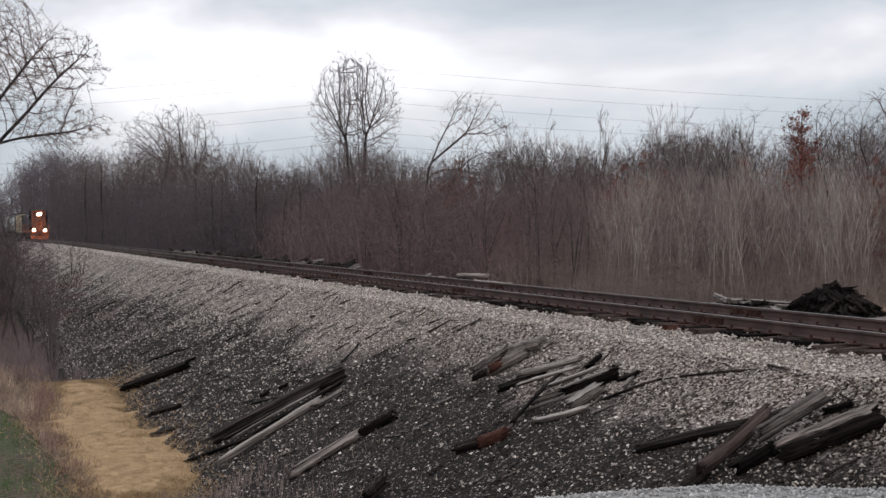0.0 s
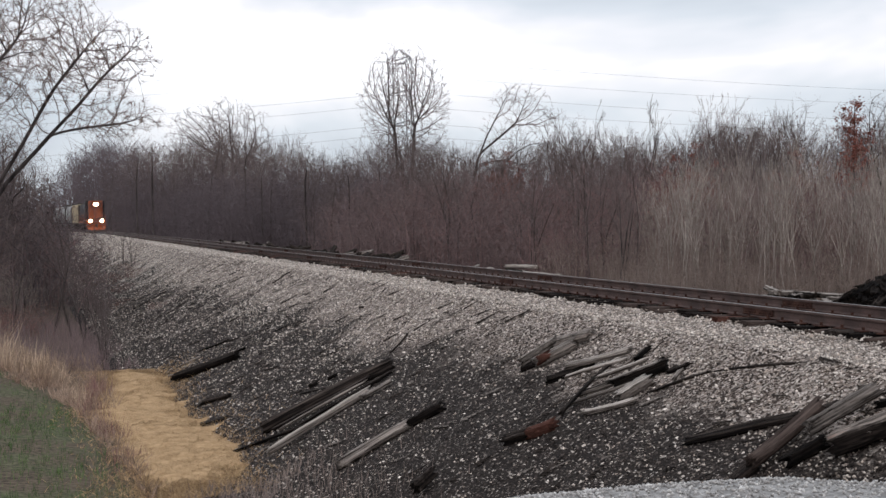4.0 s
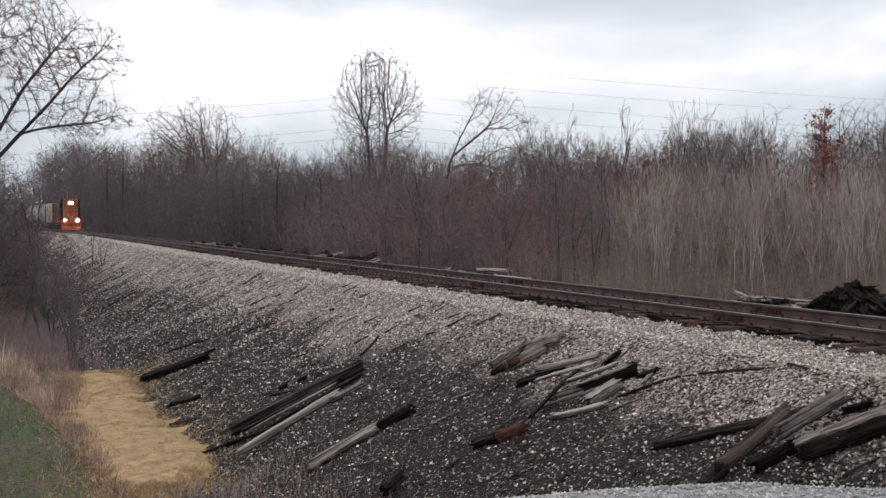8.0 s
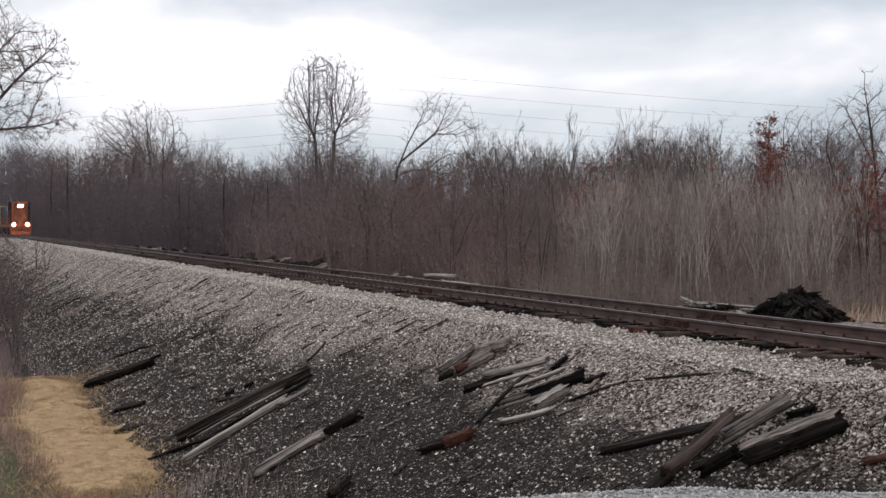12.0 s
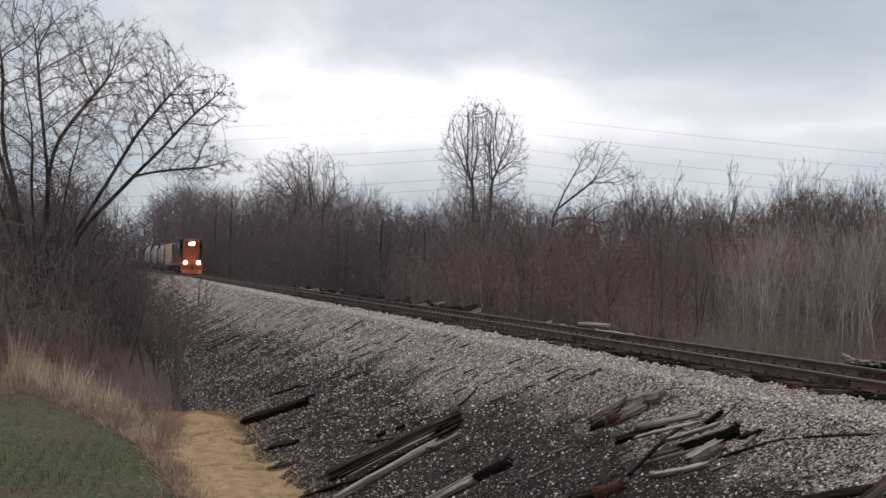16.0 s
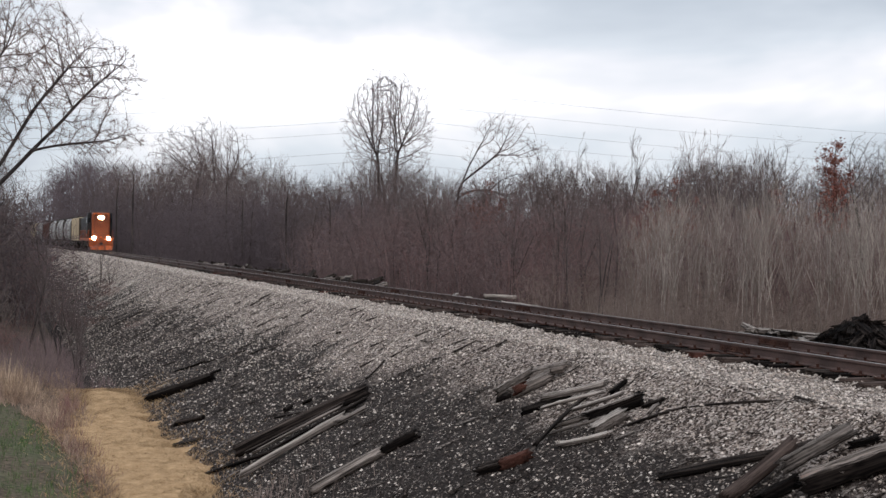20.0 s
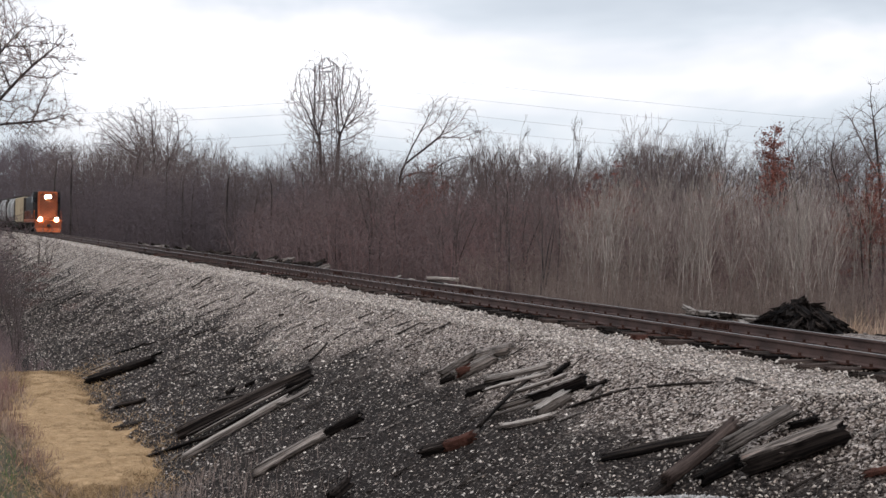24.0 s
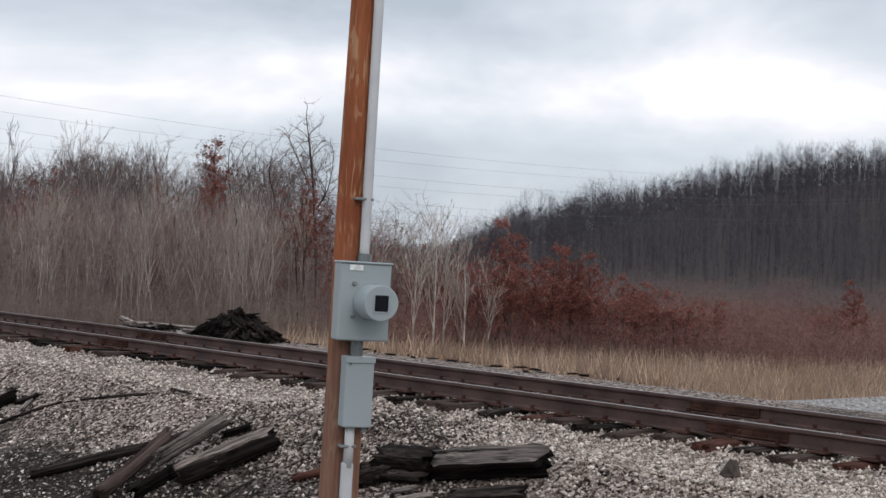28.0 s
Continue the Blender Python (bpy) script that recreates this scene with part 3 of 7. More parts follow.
def track():
    line = thing("railway_track", "single railway track of worn rusty rails on wooden ties", "railway track", at=pose(TRACK_X, 0, 0), kind="structure")
    long = rail_mesh(11.89)
    bar = joint_bar_mesh()
    joints = {-1: 7.56, 1: 8.88}
    for side in (-1, 1):
        y = joints[side] - 11.89 * 4
        x = side * GAUGE / 2
        while y < 520:
            rail = part("rail", long, line, "rust-brown rail with a worn head", pose(x - bend(y), y + 0.003, 0, 0, 0, math.degrees(math.atan2(bend(y + 11.89) - bend(y), 11.89))))
            if -10 < y < 120:
                part("joint_bar", bar, rail, "rusty bolted joint bar", pose(0, 0, 0))
            y += 11.893
    ties = [crooked_tie(2.6, 0.23, 0.18, 40 + i, 0.012, 0.06, gouge=0.3) for i in range(8)]
    for i, me in enumerate(ties):
        for _ in range(2):
            me.materials.append(M_RUSTTIE if i == 3 else M_BROWNTIE if i in (1, 5, 6) else M_TIE)
    rng = random.Random(5)
    y, count = 5.7, 0
    rest = Shape()
    while y < 520:
        m = pose(rng.uniform(-0.12, 0.12) - 0.05 - bend(y), y, -0.268 + rng.uniform(-0.012, 0.012), rng.uniform(-2, 2), rng.uniform(-0.4, 0.4), rng.uniform(-2.5, 2.5))
        if count < 285:
            part("tie", rng.choice(ties), line, at=m)
        else:
            rest.box((2.6, 0.23, 0.18), m)
        count += 1
        y += 0.515 + rng.uniform(-0.06, 0.06)
    tagged(part("far_ties", rest.mesh("far_ties", M_TIE), line), kind="stuff")
    plates = Shape()
    y = 5.7
    rng = random.Random(5)
    while y < 75:
        rng.uniform(0, 1)
        for side in (-1, 1):
            x = side * GAUGE / 2
            plates.box((0.34, 0.19, 0.016), pose(x, y, -0.172), 0)
            for dx in (-0.085, 0.085):
                plates.box((0.035, 0.03, 0.05), pose(x + dx, y + rng.uniform(-0.06, 0.06), -0.145), 0)
        y += 0.515
    tagged(part("plates_and_spikes", plates.mesh("plates_and_spikes", M_BAR), line, "rusty tie plates and spikes"), kind="stuff")


track()


# ---- loose stones of the ballast ----
def stones(name, spots, mat, label, parent=None):
    """Angular stones, each of eight faces; spots: rows of x, y, z, size."""
    rng = np.random.default_rng(11)
    spots = np.asarray(spots)
    n = len(spots)
    base = np.array([(1, 0, 0), (-1, 0, 0), (0, 1, 0), (0, -1, 0), (0, 0, 1), (0, 0, -1)], float)
    v = base[None] * rng.uniform(0.45, 1.15, (n, 6, 1)) + rng.normal(0, 0.22, (n, 6, 3))
    a = rng.uniform(0, 6.28, n)
    b = rng.uniform(-0.6, 0.6, n)
    ca, sa, cb, sb = np.cos(a), np.sin(a), np.cos(b), np.sin(b)
    x, y, z = v[..., 0], v[..., 1], v[..., 2] * 0.8
    y, z = y * cb[:, None] - z * sb[:, None], y * sb[:, None] + z * cb[:, None]
    x, y = x * ca[:, None] - y * sa[:, None], x * sa[:, None] + y * ca[:, None]
    v = np.stack([x, y, z], -1) * spots[:, None, 3:4] + spots[:, None, :3]
    f = np.array([(0, 2, 4), (2, 1, 4), (1, 3, 4), (3, 0, 4), (2, 0, 5), (1, 2, 5), (3, 1, 5), (0, 3, 5)])
    tris = (f[None] + 6 * np.arange(n)[:, None, None])
    # far stones lie sunk to their middle: their undersides are left off
    near = spots[:, 1] < 13
    tris = np.concatenate([tris[:, :4].reshape(-1, 3), tris[near][:, 4:].reshape(-1, 3)])
    ob = new(name, quick_mesh(name, v.reshape(-1, 3), tris, mat))
    tagged(ob, label, "stones", "", "stuff")
    return ob


def scatter_ballast():
    rng = random.Random(3)
    light, dark, grit = [], [], []
    for i in range(285000):
        y = 4.7 + 190 * rng.random() ** 3.0
        x = rng.uniform(3.2, 10.75)
        if y < 9.2 and x < 7.6:
            continue
        low = (9.2 - x) / 4.2
        n = fbm(x * 0.4, y, 0.55) * 0.9
        spill = math.exp(-((x - 6.3) / 1.3) ** 2 - ((y - 20.5) / 4.2) ** 2)
        share = 1.0 - max(0.0, min(0.76 + 0.16 * spill, 0.7 * spill + (8.5 + 0.6 * ease(17, 11, y) - x) * 0.75 + n * 1.9 - min(0.95, max(0, y - 22) * 0.034)))
        size = rng.uniform(0.009, 0.025) * (1 + y / 75)
        z = bank_z(x, y) + size * (0.35 if y < 13 else 0.1)
        if rng.random() < share:
            light.append((x, y, z, size * (1.15 if share < 0.45 else 1.0)))
        elif rng.random() < 0.4:
            dark.append((x, y, z, size * 1.15))
        elif rng.random() > 0.6 * spill:
            grit.append((x, y, z, size * 0.85))
    for i in range(30000):
        y = 4 + 50 * rng.random() ** 2
        x = rng.uniform(10.6, 14.5)
        size = rng.uniform(0.014, 0.03) * (1 + y / 80)
        light.append((x, y, bank_z(x, y) + rng.uniform(0.0, 0.035), size))
    stones("ballast_stones", light, M_STONE, "loose angular grey and tan ballast stones on the bank")
    stones("cinder_lumps", dark, M_CINDER, "black cinder and coal lumps on the lower bank")
    stones("mixed_grit", grit, M_GRIT, "brown and grey grit among the cinders")
    pad = []
    for i in range(15000):
        x, y = rng.uniform(-1, 8.3), rng.uniform(7.4, 10.4)
        pad.append((x, y, pad_z(x, y) + 0.006, rng.uniform(0.009, 0.024)))
    for i in range(9000):
        x, y = rng.uniform(14.6, 27), rng.uniform(5.3, 12.6)
        pad.append((x, y, lot_z(x, y) + 0.004, rng.uniform(0.012, 0.03)))
    stones("crushed_stone", pad, M_CHIPS, "fine pale crushed stone on the shoulder and the lot")


scatter_ballast()


def splinters():
    """Slivers of rotten tie strewn down the bank."""
    rng = random.Random(61)
    for mat, count, label in ((M_TIE, 260, "dark slivers of rotten tie strewn on the bank"), (M_GREYTIE, 150, "bleached grey slivers of tie strewn on the bank")):
        s = Shape()
        for i in range(count):
            y = 10 + 60 * rng.random() ** 1.5
            x = rng.uniform(4.2, 9.3)
            ln, w = rng.uniform(0.08, 0.42) * (1 + y / 80), rng.uniform(0.010, 0.03) * (1 + y / 60)
            turn = rng.gauss(-25, 36)
            m = pose(x, y, bank_z(x, y) + 0.02) @ pose(0, 0, 0, 0, -29 * math.cos(radians(turn)), turn)
            tip = rng.uniform(0.2, 0.7)
            s.add([m @ Vector(p) for p in ((-ln / 2, -w, 0), (-ln / 2, w * 0.6, 0), (-ln / 2, 0, w), (ln / 2, -w * tip, w * 0.3), (ln / 2, w * tip, 0), (ln / 2, 0, w * tip))],
                  [(0, 2, 1), (3, 4, 5), (0, 1, 4, 3), (1, 2, 5, 4), (2, 0, 3, 5)])
        ob = new("wood_splinters", s.mesh("wood_splinters", mat))
        tagged(ob, label, "wood debris", "", "stuff")


splinters()


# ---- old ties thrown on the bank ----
# material of the sides, material of the top faces (often paler), label
TIE_LOOKS = {"d": (M_BLACKTIE, M_TIE, "black rotten railroad tie lying on the bank"), "D": (M_BLACKTIE, M_SPLITTOP, "black squared tie with a paler split top"),
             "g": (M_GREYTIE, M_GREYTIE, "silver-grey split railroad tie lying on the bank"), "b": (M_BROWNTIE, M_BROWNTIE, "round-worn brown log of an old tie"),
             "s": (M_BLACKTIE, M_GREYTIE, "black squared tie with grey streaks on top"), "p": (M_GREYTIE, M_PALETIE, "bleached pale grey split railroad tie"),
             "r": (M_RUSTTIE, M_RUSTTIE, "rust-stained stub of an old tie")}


def lie_tie(look_key, x, y, x2, y2, w, lift, seed):
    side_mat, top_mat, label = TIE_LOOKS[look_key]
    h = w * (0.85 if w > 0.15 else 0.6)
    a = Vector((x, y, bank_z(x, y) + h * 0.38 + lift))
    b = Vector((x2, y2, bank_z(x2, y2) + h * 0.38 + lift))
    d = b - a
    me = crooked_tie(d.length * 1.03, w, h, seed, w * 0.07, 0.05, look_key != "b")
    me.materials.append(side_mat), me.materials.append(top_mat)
    up = Vector((-SLOPE, 0, 1)).normalized()
    ax = d.normalized()
    side = up.cross(ax).normalized()
    up = ax.cross(side)
    m = Matrix((ax, side, up)).transposed().to_4x4()
    m.translation = (a + b) / 2
    if d.length < 0.5 or w < 0.12:
        label = label.replace("railroad tie", "piece of tie")
    thing("old_tie", label, "railroad tie", "discarded ties on the bank", m @ pose(0, 0, 0, random.Random(seed).uniform(-10, 10), 0, 0), me)


HEAP_A = [
    ('p', 7.75, 21.14, 8.43, 21.20, 0.18, 0.10), ('g', 7.91, 20.84, 8.50, 20.57, 0.20, 0.04), ('r', 7.90, 20.75, 8.12, 20.71, 0.17, 0.09),
    # the sunken 'd' from 7.73, 19.75 is added as the shadow under the pile
    ('g', 8.37, 21.02, 8.72, 20.41, 0.20, 0.10), ('d', 7.73, 19.75, 8.29, 19.25, 0.16, -0.02), ('d', 7.82, 21.13, 8.15, 20.83, 0.16, -0.03),
    ('p', 7.96, 19.59, 8.63, 18.71, 0.15, 0.12), ('p', 7.90, 18.38, 8.51, 17.93, 0.10, 0.16), ('p', 7.93, 17.99, 8.56, 17.58, 0.10, 0.16),
    ('d', 7.99, 17.98, 8.66, 17.57, 0.22, 0.03), ('d', 7.21, 17.99, 8.28, 18.72, 0.07, 0.14), ('p', 7.80, 17.38, 8.30, 17.36, 0.19, 0.05),
    ('p', 7.44, 17.76, 7.93, 17.06, 0.10, 0.03), ('d', 8.56, 18.43, 8.86, 18.58, 0.12, 0.05), ('g', 7.68, 18.51, 8.16, 18.18, 0.14, 0.00), ('p', 7.75, 19.2, 8.45, 18.5, 0.07, 0.14), ('g', 7.5, 18.3, 8.2, 17.7, 0.06, 0.06),
    ('d', 8.54, 17.39, 8.75, 17.11, 0.10, 0.02), ('g', 8.44, 16.96, 8.63, 17.09, 0.07, 0.03),
]
HEAP_R = [
    ('d', 7.53, 14.80, 8.33, 13.66, 0.15, 0.00), ('b', 7.43, 13.11, 8.44, 13.37, 0.21, 0.10), ('g', 8.03, 12.91, 8.74, 12.73, 0.20, 0.16),
    ('D', 7.98, 12.42, 8.72, 11.74, 0.26, 0.08), ('d', 7.67, 12.82, 8.11, 12.73, 0.16, 0.03), ('d', 7.26, 13.18, 7.55, 13.21, 0.16, 0.00),
    ('d', 7.98, 11.68, 8.32, 11.54, 0.03, 0.02), ('d', 8.49, 13.45, 8.68, 13.33, 0.10, 0.04), ('d', 8.72, 12.72, 8.88, 12.44, 0.12, 0.03),
    ('g', 7.94, 12.41, 8.22, 12.09, 0.10, 0.20),
]
HEAP_C = [
    ('d', 4.62, 27.65, 7.02, 26.70, 0.30, 0.05), ('d', 4.75, 27.09, 6.51, 26.43, 0.12, 0.12), ('d', 4.03, 27.66, 5.50, 25.82, 0.12, 0.02),
    ('p', 4.42, 25.85, 6.3, 25.5, 0.16, 0.08), ('g', 4.8, 26.9, 6.4, 26.25, 0.09, 0.14), ('d', 5.1, 26.5, 6.9, 26.1, 0.12, 0.05), ('g', 4.5, 28.3, 5.6, 27.9, 0.07, 0.05), ('g', 6.11, 25.34, 6.71, 25.43, 0.15, 0.06), ('g', 4.95, 22.22, 6.10, 22.04, 0.20, 0.04),
    ('d', 6.10, 22.08, 6.65, 21.84, 0.20, 0.02), ('g', 6.20, 22.02, 6.62, 21.80, 0.06, 0.10), ('d', 5.85, 29.02, 6.03, 29.13, 0.14, 0.05),
    ('d', 6.18, 28.67, 6.33, 28.52, 0.12, 0.05), ('d', 7.34, 27.80, 7.87, 28.32, 0.05, 0.04),
]
HEAP_X = [
    ('d', 4.12, 39.59, 5.55, 37.46, 0.26, 0.05), ('p', 4.1, 41.2, 4.5, 40.1, 0.09, 0.05), ('p', 4.3, 41.6, 4.75, 40.9, 0.06, 0.04), ('d', 4.9, 39.4, 5.9, 38.2, 0.12, 0.03), ('d', 4.22, 34.45, 4.76, 33.38, 0.16, 0.02), ('d', 3.87, 32.31, 4.33, 30.96, 0.14, 0.00),
    ('d', 5.29, 18.82, 5.61, 18.99, 0.24, 0.10), ('d', 6.54, 18.49, 6.91, 18.06, 0.17, 0.02), ('r', 6.76, 18.19, 7.09, 17.91, 0.20, 0.03),
]
HEAP_F = [
    ('d', 8.63, 9.95, 8.74, 9.28, 0.28, 0.08), ('s', 8.71, 9.26, 9.05, 8.20, 0.26, 0.08), ('g', 8.39, 9.52, 8.52, 9.31, 0.08, 0.06),
    ('g', 8.31, 9.38, 8.48, 9.04, 0.07, 0.08), ('d', 8.47, 10.06, 8.63, 9.80, 0.24, 0.00), ('d', 8.47, 8.81, 8.73, 8.13, 0.20, 0.02),
    ('d', 8.59, 9.75, 8.70, 9.33, 0.20, 0.00), ('r', 8.39, 10.98, 8.57, 10.66, 0.10, 0.02),
]
LONE_STICKS = [
    ("d", 6.75, 38.55, 7.37, 37.65, 0.06, 0.0), ("d", 5.19, 42.54, 5.93, 41.47, 0.10, 0.0), ("d", 5.88, 41.38, 6.79, 39.27, 0.08, 0.0), ("d", 4.90, 65.59, 5.60, 65.93, 0.10, 0.02),
    ("d", 5.58, 66.08, 6.43, 65.40, 0.08, 0.0), ("d", 8.13, 17.15, 8.71, 16.45, 0.06, 0.0), ("d", 8.71, 16.45, 9.21, 14.89, 0.05, 0.0), ("d", 5.69, 29.07, 6.22, 27.88, 0.08, 0.0), ("g", 4.50, 42.22, 5.08, 41.70, 0.08, 0.02)]
for i, row in enumerate(HEAP_A + HEAP_R + HEAP_C + HEAP_X + HEAP_F + LONE_STICKS):
    lie_tie(*row, 100 + i)


thing("black_rock", "lone black lump of coal on the pale ballast", "rock", at=pose(9.72, 6.72, -0.27, 0, 0, 30),
      mesh=Shape().add([(0.13, 0, 0), (-0.1, 0.03, 0), (0.02, 0.1, 0.0), (0.0, -0.09, 0), (0.03, 0.01, 0.14), (0.0, 0.0, -0.06), (0.08, -0.05, 0.1)],
                       [(0, 2, 4), (2, 1, 4), (1, 3, 4), (3, 6, 4), (0, 4, 6), (3, 0, 6), (2, 0, 5), (1, 2, 5), (3, 1, 5), (0, 3, 5)]).mesh("black_rock", M_CINDER))

# ---- the leaning pole with meter boxes ----
M_POLE = surf("stained_pole_wood", (0.185, 0.053, 0.027), (0.32, 0.108, 0.048), 1.0, 0.8, bump=0.7, bscale=9, stretch=(9, 9, 1.1), width=0.3, mid=0.45, rub=0.3)


def fade_pole():
    """The stain is worn off towards the foot of the pole, down to grey-brown wood."""
    n, l = M_POLE.node_tree.nodes, M_POLE.node_tree.links
    bsdf = n["Principled BSDF"]
    base = bsdf.inputs["Base Color"].links[0].from_socket
    # pale wavy flakes where the stained skin has split along the grain
    where, figure, patch = n.new("ShaderNodeTexCoord"), n.new("ShaderNodeTexNoise"), n.new("ShaderNodeTexNoise")
    grain = n.new("ShaderNodeMapping")
    grain.inputs["Scale"].default_value = (11, 11, 1.9)
    figure.inputs["Scale"].default_value, figure.inputs["Detail"].default_value, figure.inputs["Distortion"].default_value = 1.0, 3, 0.5
    patch.inputs["Scale"].default_value, patch.inputs["Detail"].default_value = 5.0, 2
    l.new(where.outputs["Object"], grain.inputs[0]), l.new(grain.outputs[0], figure.inputs[0]), l.new(where.outputs["Object"], patch.inputs[0])
    line = n.new("ShaderNodeValToRGB")
    stops = line.color_ramp.elements
    stops[0].position, stops[0].color, stops[1].position, stops[1].color = 0.5, (0, 0, 0, 1), 0.517, (1, 1, 1, 1)
    stops.new(0.538).color = (1, 1, 1, 1)
    stops.new(0.555).color = (0, 0, 0, 1)
    l.new(figure.outputs[0], line.inputs[0])
    some = n.new("ShaderNodeMapRange")
    some.inputs["From Min"].default_value, some.inputs["From Max"].default_value, some.inputs["To Max"].default_value = 0.44, 0.58, 0.8
    l.new(patch.outputs[0], some.inputs[0])
    flakes = n.new("ShaderNodeMath")
    flakes.operation = "MULTIPLY"
    l.new(line.outputs[0], flakes.inputs[0]), l.new(some.outputs[0], flakes.inputs[1])
    skin = n.new("ShaderNodeMix")
    skin.data_type = "RGBA"
    skin.inputs[7].default_value = (0.44, 0.25, 0.145, 1)
    l.new(flakes.outputs[0], skin.inputs[0]), l.new(base, skin.inputs[6])
    base = skin.outputs[2]
    co, sep, wob = n.new("ShaderNodeTexCoord"), n.new("ShaderNodeSeparateXYZ"), n.new("ShaderNodeTexNoise")
    wob.inputs["Scale"].default_value, wob.inputs["Detail"].default_value = 1.0, 5
    streak = n.new("ShaderNodeMapping")
    streak.inputs["Scale"].default_value = (45, 45, 1.6)
    l.new(co.outputs["Object"], streak.inputs[0])
    l.new(co.outputs["Object"], sep.inputs[0]), l.new(streak.outputs[0], wob.inputs[0])
    add = n.new("ShaderNodeMath")
    add.operation = "MULTIPLY_ADD"
    add.inputs[1].default_value = 2.4
    l.new(wob.outputs[0], add.inputs[0]), l.new(sep.outputs[2], add.inputs[2])
    ramp = n.new("ShaderNodeMapRange")
    ramp.inputs["From Min"].default_value, ramp.inputs["From Max"].default_value = 3.3, 2.75
    ramp.inputs["To Max"].default_value = 0.7
    l.new(add.outputs[0], ramp.inputs[0])
    mix = n.new("ShaderNodeMix")
    mix.data_type, mix.blend_type = "RGBA", "MIX"
    grey = n.new("ShaderNodeMix")
    grey.data_type = "RGBA"
    grey.inputs[6].default_value, grey.inputs[7].default_value = (0.03, 0.016, 0.011, 1), (0.30, 0.205, 0.16, 1)
    l.new(wob.outputs[0], grey.inputs[0])
    l.new(ramp.outputs[0], mix.inputs[0]), l.new(base, mix.inputs[6]), l.new(grey.outputs[2], mix.inputs[7])
    l.new(mix.outputs[2], bsdf.inputs["Base Color"])


fade_pole()
M_BOX = surf("grey_enamel", (0.275, 0.312, 0.315), (0.30, 0.338, 0.342), 2, 0.45, 0.0, bump=0.02, bscale=90, rub=0.03, spec=0.4)
M_PIPE = surf("grey_conduit", (0.42, 0.42, 0.42), (0.50, 0.50, 0.495), 3, 0.5, bump=0.02, bscale=60, rub=0.06, spec=0.4)
M_LABEL = surf("paper_label", (0.6, 0.6, 0.58), (0.7, 0.7, 0.68), 20, 0.7, bump=0)
M_FITTING = surf("dull_zinc", (0.16, 0.17, 0.17), (0.26, 0.27, 0.27), 8, 0.5, 0.6, bump=0.1)
M_LENS = glassy("dark_window", (0.006, 0.007, 0.012))


